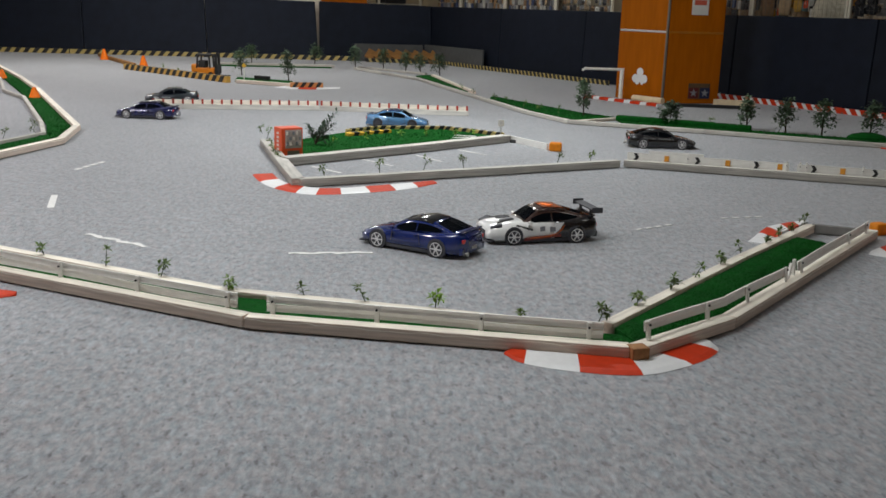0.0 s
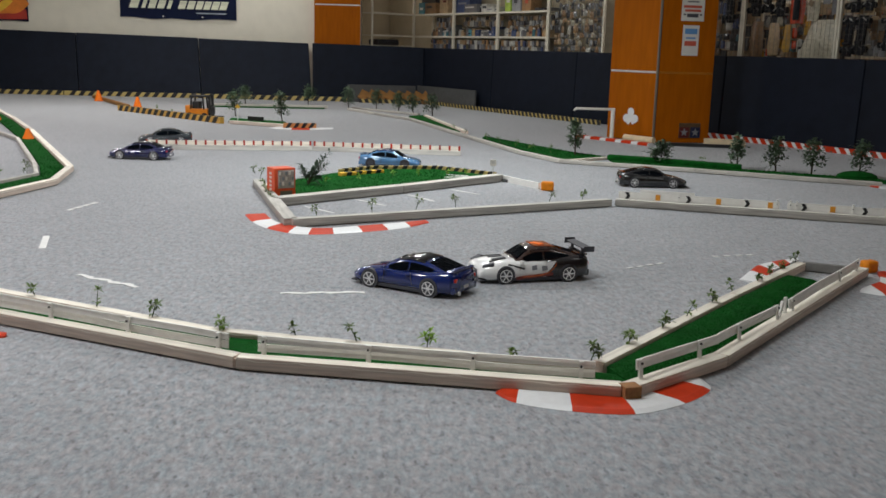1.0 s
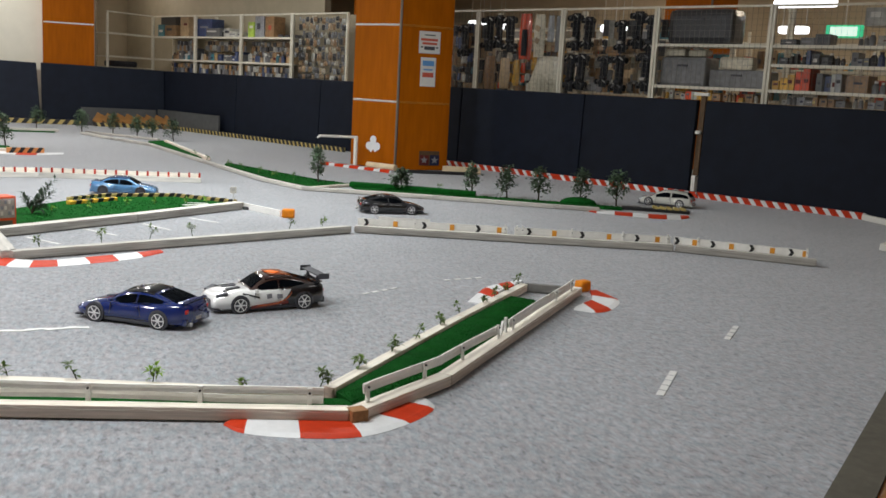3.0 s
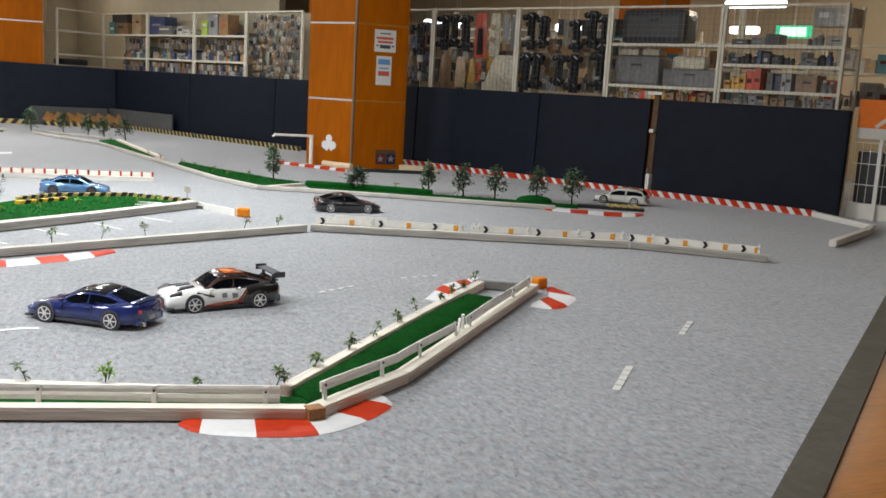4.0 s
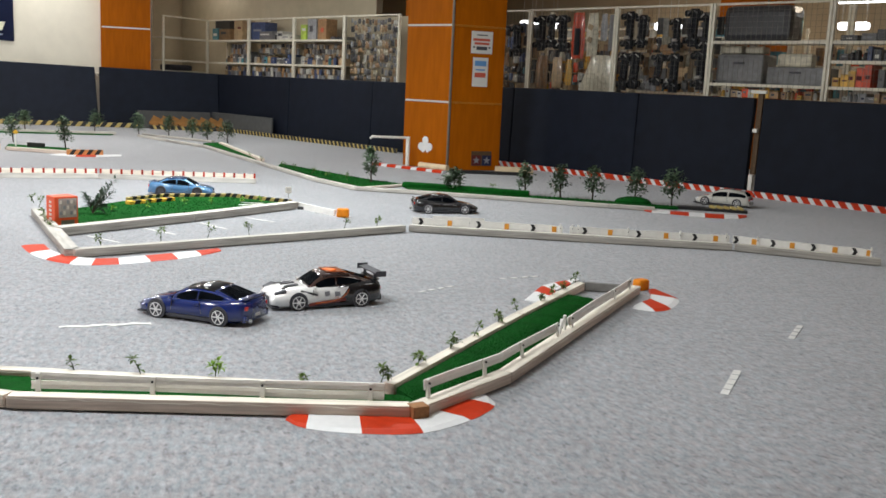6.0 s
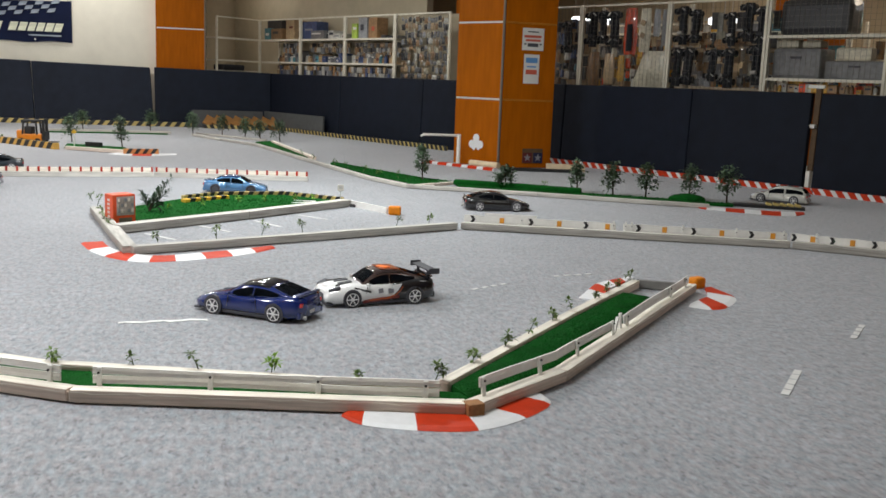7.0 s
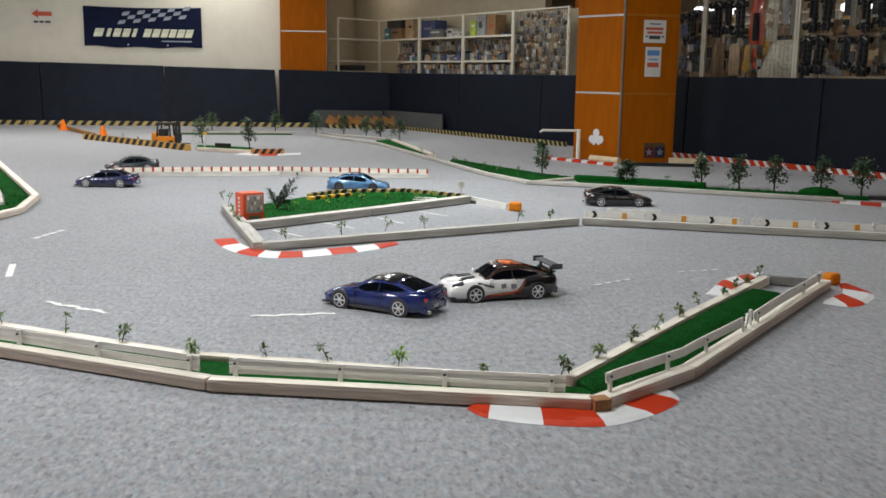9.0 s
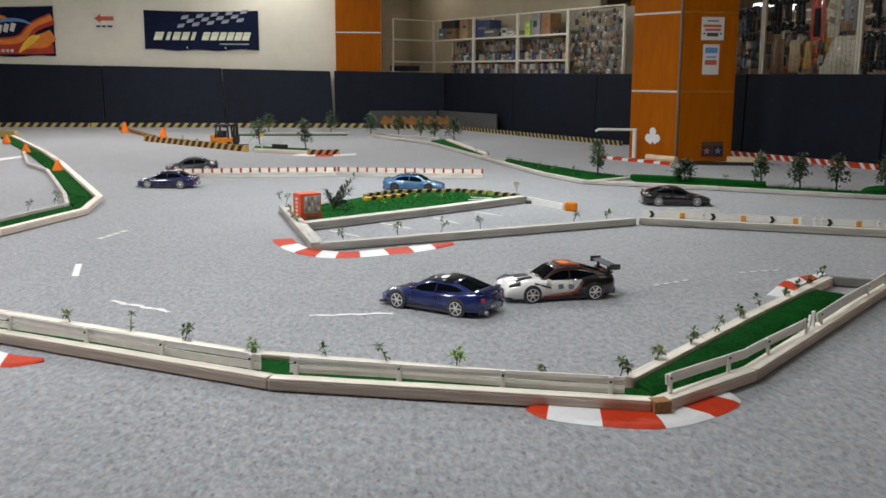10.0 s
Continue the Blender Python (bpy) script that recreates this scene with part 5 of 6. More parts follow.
SHAPES["racer"] = dict(deck=((-0.225, 0.070, 0.080), (-0.205, 0.092, 0.096), (-0.15, 0.100, 0.098), (-0.06, 0.097, 0.090), (0.04, 0.097, 0.086), (0.10, 0.098, 0.083), (0.165, 0.099, 0.077), (0.208, 0.090, 0.068), (0.226, 0.074, 0.058)),
                       cabin=((-0.195, 0.094), (-0.09, 0.124), (-0.03, 0.130), (0.02, 0.124), (0.085, 0.084)))
SHAPES["hatch"] = dict(deck=((-0.218, 0.068, 0.080), (-0.205, 0.088, 0.086), (-0.15, 0.095, 0.088), (-0.06, 0.095, 0.084), (0.06, 0.095, 0.080), (0.11, 0.094, 0.077), (0.17, 0.092, 0.066), (0.205, 0.080, 0.056), (0.220, 0.055, 0.046)),
                       cabin=((-0.212, 0.084), (-0.165, 0.124), (-0.05, 0.132), (0.03, 0.126), (0.118, 0.077)))


def stations(deck, n=30):
    """Stations along the body, smoothly between the given ones, the flanks swelling over the wheels."""
    rows = smooth_line([Vector(r) for r in deck], [k / n for k in range(n + 1)])
    out = []
    for r in rows:
        swell = sum(0.006 * math.exp(-(((r.x - wx) / 0.045) ** 2)) for wx in (0.1285, -0.1285))
        out.append((r.x, r.y + swell, r.z))
    return out


def deck_mesh(deck):
    bm = bmesh.new()
    rings = []
    for x, w, top in deck:
        low = 0.014 if abs(x) < 0.2 else 0.020
        half = [(0.86 * w, low), (1.0 * w, 0.026), (1.01 * w, 0.045), (0.975 * w, top - 0.014), (0.86 * w, top - 0.002), (0.45 * w, top + 0.003)]
        ring = [(y, z) for y, z in half] + [(-y, z) for y, z in half[::-1]]
        rings.append([bm.verts.new((x, y, z)) for y, z in ring])
    for a, b in zip(rings, rings[1:]):
        for k in range(len(a)):
            bm.faces.new((a[k], a[(k + 1) % len(a)], b[(k + 1) % len(a)], b[k]))
    bm.faces.new(rings[0])
    bm.faces.new(rings[-1][::-1])
    return bm


def cabin_rings(cabin, swell=0.0):
    out = []
    base = cabin[0][1], cabin[-1][1]
    for n, (x, z) in enumerate(cabin):
        edge = n in (0, len(cabin) - 1)
        w = 0.078 if edge else 0.064
        foot = (base[0] if n < 2 else base[1] if n > 2 else sum(base) / 2) - 0.006
        out.append(((x, foot, z, w + swell)))
    return out


def cabin_tracks(cabin):
    """Four lines along one side of the cabin, from the waist up to the middle of the roof."""
    rings = []
    for n, (x, foot, z, w) in enumerate(cabin_rings(cabin)):
        pts = [(0.087, foot), (w + 0.004, z - 0.010), (w - 0.006, z), (0.0, z + 0.004)]
        if n in (0, len(cabin) - 1):
            pts = [(0.080, foot), (0.078, foot + 0.003), (0.068, foot + 0.005), (0.0, foot + 0.009)]
        rings.append([Vector((x, y, q)) for y, q in pts])
    return [[r[k] for r in rings] for k in range(4)]


def on_track(track, u):
    return smooth_line(track, [u / 4])[0]


def cabin_mesh(cabin):
    """The upper body: wide at the waist, narrow at the roof."""
    tracks = cabin_tracks(cabin)
    bm = bmesh.new()
    rows = []
    for j in range(25):
        half = [on_track(t, j / 6) for t in tracks]
        rows.append([bm.verts.new(v) for v in half] + [bm.verts.new((v.x, -v.y, v.z)) for v in half[-2::-1]])
    for a, b in zip(rows, rows[1:]):
        for k in range(len(a) - 1):
            bm.faces.new((a[k], a[k + 1], b[k + 1], b[k]))
        bm.faces.new((a[-1], a[0], b[0], b[-1]))
    bm.faces.new(rows[0])
    bm.faces.new(rows[-1][::-1])
    return bm


def pane(rows):
    bm = bmesh.new()
    vs = [[bm.verts.new(v) for v in r] for r in rows]
    for a, b in zip(vs, vs[1:]):
        for k in range(len(a) - 1):
            bm.faces.new((a[k], a[k + 1], b[k + 1], b[k]))
    bmesh.ops.solidify(bm, geom=bm.faces[:], thickness=0.001)
    return bm


def side_pane(cabin, u0, u1, e):
    """A side window between two places along the cabin, e gives the side."""
    tracks = cabin_tracks(cabin)
    rows = []
    for j in range(9):
        u = u0 + (u1 - u0) * j / 8
        a, b = on_track(tracks[0], u), on_track(tracks[1], u)
        row = []
        for v in (0.14, 0.5, 0.88):
            p = a.lerp(b, v)
            row.append(Vector((p.x, e * (p.y + 0.0022), p.z + 0.0006)))
        rows.append(row)
    return pane(rows)


def end_pane(cabin, u0, u1, out):
    """The windscreen or the rear window."""
    tracks = cabin_tracks(cabin)
    rows = []
    for j in range(8):
        u = u0 + (u1 - u0) * j / 7
        half = [on_track(t, u) for t in tracks[1:]]
        half[0] = half[0].lerp(half[1], 0.4)
        pts = half + [Vector((v.x, -v.y, v.z)) for v in half[-2::-1]]
        rows.append([Vector((v.x + out, v.y * 0.93, v.z + 0.0022)) for v in pts])
    return pane(rows)


def roof_mesh(cabin):
    bm = bmesh.new()
    rows = []
    inner = cabin_rings(cabin)[1:-1]
    x0, x1 = inner[0][0], inner[-1][0]
    for x, foot, z, w in inner:
        ring = [(w + 0.002, z - 0.006), (w - 0.005, z + 0.003), (0.03, z + 0.006)]
        ring = ring + [(-y, q) for y, q in ring[::-1]]
        rows.append([bm.verts.new((x, y, q)) for y, q in ring])
    for a, b in zip(rows, rows[1:]):
        for k in range(len(a) - 1):
            bm.faces.new((a[k], a[k + 1], b[k + 1], b[k]))
        bm.faces.new((a[-1], a[0], b[0], b[-1]))
    bm.faces.new(rows[0])
    bm.faces.new(rows[-1][::-1])
    return bm


def wheel_mesh():
    tyre, rim, hub = bmesh.new(), bmesh.new(), bmesh.new()
    rod((0, -0.013, 0), (0, 0.013, 0), 0.0325, sides=24, bm=tyre)
    bmesh.ops.bevel(tyre, geom=[e for e in tyre.edges if abs(e.verts[0].co.y - e.verts[1].co.y) < 1e-5], offset=0.003, segments=2, affect="EDGES")
    rod((0, -0.0142, 0), (0, 0.0142, 0), 0.0245, sides=24, bm=hub)
    rod((0, -0.0150, 0), (0, 0.0150, 0), 0.0065, sides=12, bm=rim)
    for k in range(6):
        a = k * math.pi / 3
        for e in (-1, 1):
            rod((0, e * 0.0146, 0), (math.cos(a) * 0.023, e * 0.0146, math.sin(a) * 0.023), 0.0028, 0.0019, 6, rim)
    own = bmesh.new()
    for r0, r1 in ((0.0225, 0.0255),):
        for e in (-1, 1):
            vs = [[own.verts.new((math.cos(k * math.pi / 12) * r, e * 0.0150, math.sin(k * math.pi / 12) * r)) for r in (r0, r1)] for k in range(24)]
            for k in range(24):
                a, b = vs[k], vs[(k + 1) % 24]
                own.faces.new((a[0], a[1], b[1], b[0]))
    merge(rim, own)
    return mesh_of(tyre, "tyre", TYRE), mesh_of(hub, "hub", INK), mesh_of(rim, "rim", RIM)


TYRE_MESH, HUB_MESH, RIM_MESH = wheel_mesh()


def model_car(x, y, yaw, shape, body, label, roof=None, hood=None, rear=None, wing=False, rims=True, lit=False, stripe=None):
    """A model car one tenth of true size, its nose along the heading."""
    s = SHAPES[shape]
    t = thing("model_car", label, "model car", "model cars on the track", at=pose(x, y, 0.0, 0, 0, yaw) @ Matrix.Scale(1.05, 4))
    rows = stations(s["deck"])
    cut = 12 if stripe else 0
    part("body", deck_mesh(rows[cut:]), body, t, smooth=True)
    if stripe:
        part("rear_body", deck_mesh(rows[: cut + 1]), stripe, t, "black rear body", smooth=True)
    c = s["cabin"]
    upper = part("cabin", cabin_mesh(c), roof if stripe else body, t, smooth=True)
    part("windscreen", end_pane(c, 3.12, 3.86, 0.0012), GLASS, upper, "smoked windscreen")
    part("rear_window", end_pane(c, 0.14, 0.86, -0.0012), GLASS, upper, "smoked rear window")
    part("roof", roof_mesh(c), roof or body, t, smooth=True)
    for e in (-1, 1):
        part("side_window", side_pane(c, 0.55, 1.93, e), GLASS, upper, "smoked side window")
        part("side_window", side_pane(c, 2.07, 3.52, e), GLASS, upper, "smoked side window")
        for x in (0.070, -0.050):
            part("door_gap", box((0.0018, 0.003, 0.042), (x, e * 0.0972, 0.056), turn=(0, -8 if x > 0 else 10, 0)), INK, t)
        part("door_handle", box((0.016, 0.005, 0.004), (-0.035, e * 0.0985, 0.068), 0.001), body, t)
        part("mirror", box((0.014, 0.016, 0.010), (c[3][0] + 0.045, e * 0.104, 0.086), 0.003), body, t)
        part("sill", box((0.20, 0.008, 0.012), (-0.005, e * 0.094, 0.016), 0.003), INK, t, "dark sill")
        part("headlamp", box((0.046 if stripe else 0.034, 0.030, 0.014), (0.190 if stripe else 0.196, e * (0.072 if stripe else 0.064), {"coupe": 0.046, "racer": 0.0685}.get(shape, 0.050)), 0.005, turn=(0, 18, e * -22)), INK if stripe else LAMP_LENS, t, "dark headlamp" if stripe else "clear headlamp")
        part("tail_lamp", box((0.010, 0.038, 0.014), (-0.2185, e * 0.055, 0.066), 0.003), TAIL_LIT if lit else TAIL, t, "red tail lamp")
    part("boot_lip", box((0.016, 0.150, 0.006), (-0.207, 0, s["deck"][1][2] + 0.004), 0.002, turn=(0, 10, 0)), rear or body, t)
    part("exhaust", rod((-0.232, 0.055, 0.020), (-0.205, 0.055, 0.020), 0.008, sides=12), STEEL, t, "steel exhaust")
    part("grille", box((0.012, 0.095 if stripe else 0.085, 0.034 if stripe else 0.020), (0.2225, 0, 0.034 if stripe else 0.030), 0.004), INK, t, "dark grille")
    part("front_lip", box((0.030, 0.165, 0.007), (0.212, 0, 0.013), 0.003), INK, t, "dark front lip")
    part("rear_bumper", box((0.018, 0.165, 0.026), (-0.215, 0, 0.030), 0.006), rear or body, t)
    part("number_plate", box((0.003, 0.034, 0.012), (-0.2255, 0, 0.036), 0.001), PAPER, t, "pale blank plate")
    if hood:
        for e in (-1, 1):
            part("bonnet_scoop", box((0.055, 0.018, 0.005), (0.135, e * 0.022, s["deck"][6][2] + 0.0075), 0.002, turn=(0, 6, e * 4)), hood, t, "black bonnet scoop")
    if stripe:
        for e in (-1, 1):
            part("side_band", box((0.15, 0.003, 0.012), (0.01, e * 0.0985, 0.027), 0.001, turn=(0, 5, 0)), MAROON, t, "dark red side band")
            bm = bmesh.new()
            for yy in (0.0955, 0.0995):
                vs = [bm.verts.new((px, e * yy, pz)) for px, pz in ((-0.036, 0.036), (-0.036, 0.080), (-0.075, 0.083), (-0.060, 0.058))]
                bm.faces.new(vs)
            bm.verts.ensure_lookup_table()
            for k in range(4):
                bm.faces.new([bm.verts[j] for j in (k, (k + 1) % 4, 4 + (k + 1) % 4, 4 + k)])
            part("white_sweep", bm, body, t, "white sweep over the rear flank")
        part("roof_panel", box((0.075, 0.096, 0.003), (-0.040, 0, 0.1345), 0.001, turn=(0, -2, 0)), ROOF_RED, t, "orange-red roof print")
        part("roof_print", box((0.03, 0.05, 0.004), (-0.028, 0.008, 0.1368), 0.001, turn=(0, 0, 30)), ORANGE, t)
        for e in (-1, 1):
            # a swept red line parts the white flank from the black tail
            bm = bmesh.new()
            line = [(0.060, 0.026), (0.020, 0.027), (-0.020, 0.031), (-0.050, 0.041), (-0.068, 0.056), (-0.078, 0.072)]
            rows = [[bm.verts.new((px, e * yy, pz + dz)) for yy in (0.0965, 0.1005) for dz in (-0.003, 0.003)] for px, pz in line]
            for r0, r1 in zip(rows, rows[1:]):
                for i0, i1 in ((0, 1), (1, 3), (3, 2), (2, 0)):
                    bm.faces.new((r0[i0], r0[i1], r1[i1], r1[i0]))
            part("sweep_line", bm, ROOF_RED, t, "orange-red line along the sweep")
        for e in (-1, 1):
            part("printing", box((0.020, 0.002, 0.018), (0.012, e * 0.099, 0.060), 0.0005, turn=(0, 8, 0)), SILVER, t)
            part("printing", box((0.022, 0.002, 0.020), (-0.030, e * 0.0995, 0.058), 0.0005, turn=(0, 8, 0)), SILVER, t)
            part("streak", box((0.075, 0.003, 0.010), (0.145, e * 0.045, 0.0815), 0.001, turn=(0, 6, e * 14)), stripe, t, "black bonnet streak")
            part("streak", box((0.07, 0.003, 0.007), (0.085, e * 0.0975, 0.066), 0.001, turn=(0, -16, 0)), stripe, t, "black side streak")
    if wing:
        part("wing", box((0.035, 0.19, 0.005), (-0.212, 0, 0.126), 0.002, turn=(0, 8, 0)), INK, t, "black rear wing")
        for e in (-1, 1):
            part("wing_stay", box((0.012, 0.005, 0.040), (-0.205, e * 0.05, 0.107), 0.001), INK, t)
            part("wing_end", box((0.045, 0.003, 0.022), (-0.212, e * 0.095, 0.125), 0.001), INK, t)
    for wx in (0.1285, -0.1285):
        for e in (-1, 1):
            # a dark disc stands for the shade inside the uncut wheel arch
            part("arch_shade", rod((wx, e * 0.080, 0.034), (wx, e * 0.1045, 0.034), 0.0370, sides=24), INK, t)
            w = part("wheel", TYRE_MESH, TYRE, t)
            w.matrix_basis = pose(wx, e * 0.0920, 0.0325)
            part("hub", HUB_MESH, INK, w)
            if rims:
                part("rim", RIM_MESH, RIM, w, "silver spoked rim")
    return t


TAIL_LIT = glow("lit_tail_lamp", (1.0, 0.06, 0.02), 3.0)
ROOF_RED = material("burnt_orange_gloss", (0.42, 0.085, 0.018), 0.25, coat=0.7, vary=0.3, scale=40)
MAROON = material("maroon_ink", (0.16, 0.02, 0.012), 0.5)
BLACK_PAINT = paint("black_gloss", (0.010, 0.010, 0.012))
model_car(0.625, 3.90, -168, "racer", paint("white_gloss", (0.80, 0.80, 0.79), metal=0.0), "white racing model coupe with black rear and orange roof panel", roof=paint("brown_black_gloss", (0.035, 0.012, 0.008)), hood=INK, rear=BLACK_PAINT, wing=True, stripe=BLACK_PAINT)
model_car(0.145, 3.715, 145, "coupe", paint("royal_blue_gloss", (0.004, 0.017, 0.125), metal=0.05), "deep blue model coupe with black roof and silver wheels", roof=BLACK_PAINT, hood=INK)
model_car(0.10, 7.62, -12, "sedan", paint("steel_blue_gloss", (0.075, 0.19, 0.36)), "steel blue model sedan behind the turf island", roof=paint("deep_blue_gloss", (0.02, 0.05, 0.13)), rims=False)
model_car(4.62, 7.37, 135, "hatch", paint("pearl_gloss", (0.62, 0.61, 0.56)), "pearl white model hatchback with dark windows")
model_car(-1.87, 7.86, 172, "sedan", paint("navy_gloss", (0.008, 0.011, 0.075)), "dark blue model sedan with black roof", roof=BLACK_PAINT)
model_car(1.94, 6.76, -4, "coupe", BLACK_PAINT, "black model coupe with silver wheels")
model_car(-1.94, 9.10, -170, "sedan", paint("charcoal_gloss", (0.020, 0.028, 0.038)), "charcoal model sedan parked behind the reflector rail")


# ---- wire shelves of the shop ----
CARD = [material(n, c, 0.42, vary=0.35, scale=22, each=0.3, coat=0.35, bump=0.25, bump_scale=60) for n, c in (("brown_card", (0.26, 0.15, 0.07)), ("black_card", (0.02, 0.02, 0.025)), ("white_card", (0.43, 0.42, 0.38)), ("teal_card", (0.05, 0.18, 0.22)), ("blue_card", (0.035, 0.055, 0.13)), ("red_card", (0.42, 0.05, 0.03)), ("tan_card", (0.33, 0.23, 0.13)), ("grey_card", (0.13, 0.13, 0.135)), ("lime_card", (0.36, 0.50, 0.06)), ("silver_card", (0.22, 0.225, 0.235)), ("orange_card", (0.62, 0.055, 0.006)), ("yellow_card", (0.55, 0.30, 0.03)), ("cream_card", (0.46, 0.42, 0.32)))]
CHASSIS = material("matt_black_plastic", (0.016, 0.017, 0.021), 0.7, vary=0.2, specular=0.2)
LABELS = [PAPER, SILVER, DIM_RED, INK, YELLOW, INK, SILVER, DIM_BLUE]
goods = random.Random(21)
CARTON, PACK = {}, {}


def carton(s, o, z, w, d, h, colour, label_mat):
    key = (round(w, 2), round(d, 2), round(h, 2), colour)
    w, d, h = max(key[0], 0.02), max(key[1], 0.02), max(key[2], 0.02)
    if key not in CARTON:
        CARTON[key] = mesh_of(box((w, d, h), (0, 0, h / 2), 0.003), "carton", CARD[colour])
    t = part("carton", CARTON[key], CARD[colour])
    t.matrix_basis = rpose(s, o, z) @ pose(0, 0, 0, 0, 0, goods.uniform(-4, 4))
    tagged(t, CARTON_WORDS[colour] + " product carton on a shop shelf", "carton", "cartons on the shelves")
    part("print", box((w * goods.uniform(0.3, 0.7), 0.003, h * goods.uniform(0.1, 0.3)), (w * goods.uniform(-0.12, 0.12), -d / 2 - 0.001, h * goods.uniform(0.4, 0.7))), label_mat, t)
    return t


CARTON_WORDS = ["brown", "black", "white", "teal", "blue", "red", "tan", "grey", "lime green", "silver", "orange", "yellow", "cream"]


def pouch(w, h, deep, seed, lop=0.0):
    """A filled bag: swollen in the middle, pinched at its top, its foot rounded; lop slants one side."""
    rng = random.Random(seed * 7 + int(w * 1000))
    bm = bmesh.new()
    cols, rows = 4, 5
    for side_ in (-1, 1):
        grid = []
        for j in range(rows + 1):
            v = j / rows
            pinch = 1 - 0.22 * (1 - v) ** 2 - 0.16 * max(0, v - 0.75) * 4
            line = []
            for i in range(cols + 1):
                u = i / cols
                swell = max(0.0, math.sin(math.pi * u) * math.sin(math.pi * (0.08 + 0.84 * v))) ** 0.6
                edge = lop * (1 - v) * (1 - u)
                line.append(bm.verts.new(((u - 0.5) * w * pinch + edge + rng.gauss(0, w * 0.012), side_ * deep * 0.5 * swell * rng.uniform(0.6, 1.1), -h * v * rng.uniform(0.98, 1.02))))
            grid.append(line)
        for j in range(rows):
            for i in range(cols):
                bm.faces.new((grid[j][i], grid[j][i + 1], grid[j + 1][i + 1], grid[j + 1][i]))
    bmesh.ops.remove_doubles(bm, verts=bm.verts, dist=0.0005)
    return bm


def pack(s, o, z, w, h, colour, head):
    """A flat bag under a header card, hung on a hook: z is its top."""
    key = (round(w, 2), round(h, 2), colour)
    w, h = key[0], key[1]
    if key not in PACK:
        PACK[key] = mesh_of(pouch(w, h * 0.84, 0.05 * min(1, w / 0.1), colour), "hanging_pack", CARD[colour])
    t = part("hanging_pack", PACK[key], CARD[colour])
    t.matrix_basis = rpose(s, o, z + goods.uniform(-0.025, 0.015)) @ pose(0, 0, 0, goods.uniform(-4, 4), goods.uniform(-7, 7) * min(1, 0.05 / w), goods.uniform(-12, 12) * min(1, 0.08 / w))
    tagged(t, CARTON_WORDS[colour] + " parts pack hung on the wire", "pack", "packs hung on the shelves")
    part("header_card", box((w, 0.003, h * 0.16), (0, 0, -h * 0.14)), head, t)
    return t


def rack(s0, s1, rows, wires, label, o=0.5, top=1.86, depth=0.40, cell=0.055, at=None, back=True):
    """One bay of a white steel rack: posts, shelves on rails and, where it has them, wire grids."""
    t = thing("wire_rack", label, "shelf", "wire racks of the shop", at=at or rpose((s0 + s1) / 2, o))
    w = s1 - s0
    for x in (-w / 2 + 0.008, w / 2 - 0.008):
        for y in (0, depth) if back else (0,):
            part("post", box((0.030, 0.034, top), (x, y, top / 2), 0.004), RACK_WHITE, t)
    part("top_rail", box((w, 0.022, 0.022), (0, 0, top - 0.012), 0.003), RACK_WHITE, t)
    for z in rows:
        part("shelf", box((w - 0.02, depth, 0.012), (0, depth / 2, z), 0.002), RACK_WHITE, t)
        part("shelf_rail", box((w - 0.02, 0.016, 0.030), (0, -0.004, z), 0.003), RACK_WHITE, t)
    if wires:
        vs, fs = [], []

        def bar(x0, x1, z0, z1, y):
            n = len(vs)
            for yy in (y - 0.0015, y + 0.0015):
                vs.extend(((x0, yy, z0), (x1, yy, z0), (x1, yy, z1), (x0, yy, z1)))
            fs.extend(tuple(n + k for k in f) for f in ((0, 1, 2, 3), (7, 6, 5, 4), (0, 4, 5, 1), (1, 5, 6, 2), (2, 6, 7, 3), (3, 7, 4, 0)))

        k = -w / 2 + cell
        while k < w / 2 - 0.03:
            bar(k - 0.0010, k + 0.0010, 0.85, top - 0.02, wires)
            k += cell
        z = 0.9
        while z < top - 0.05:
            bar(-w / 2 + 0.03, w / 2 - 0.03, z - 0.0008, z + 0.0008, wires + 0.004)
            z += cell
        me = bpy.data.meshes.new("wire_grid")
        me.from_pydata(vs, [], fs)
        me.materials.append(WIRE)
        tagged(part("wire_grid", me, WIRE, t), kind="stuff")
    return t


BOTTLE = {}
WIRE = material("dull_wire", (0.17, 0.16, 0.135), 0.5, 0.2, vary=0.2)


def bottle(s, o, z, h, colour):
    """A small paint or oil bottle with a cap."""
    if colour not in BOTTLE:
        BOTTLE[colour] = mesh_of(rod((0, 0, 0.07), (0, 0, 0.09), 0.026, 0.014, 12, rod((0, 0, 0), (0, 0, 0.07), 0.026, sides=12)), "bottle", CARD[colour])
    t = part("bottle", BOTTLE[colour], CARD[colour])
    t.matrix_basis = rpose(s, o, z) @ Matrix.Scale(h / 0.11, 4)
    tagged(t, CARTON_WORDS[colour] + " small bottle on a shop shelf", "bottle", "bottles on the shelves")
    part("cap", rod((0, 0, 0.09), (0, 0, 0.11), 0.015, sides=10), PAPER if colour % 2 else INK, t)
    return t


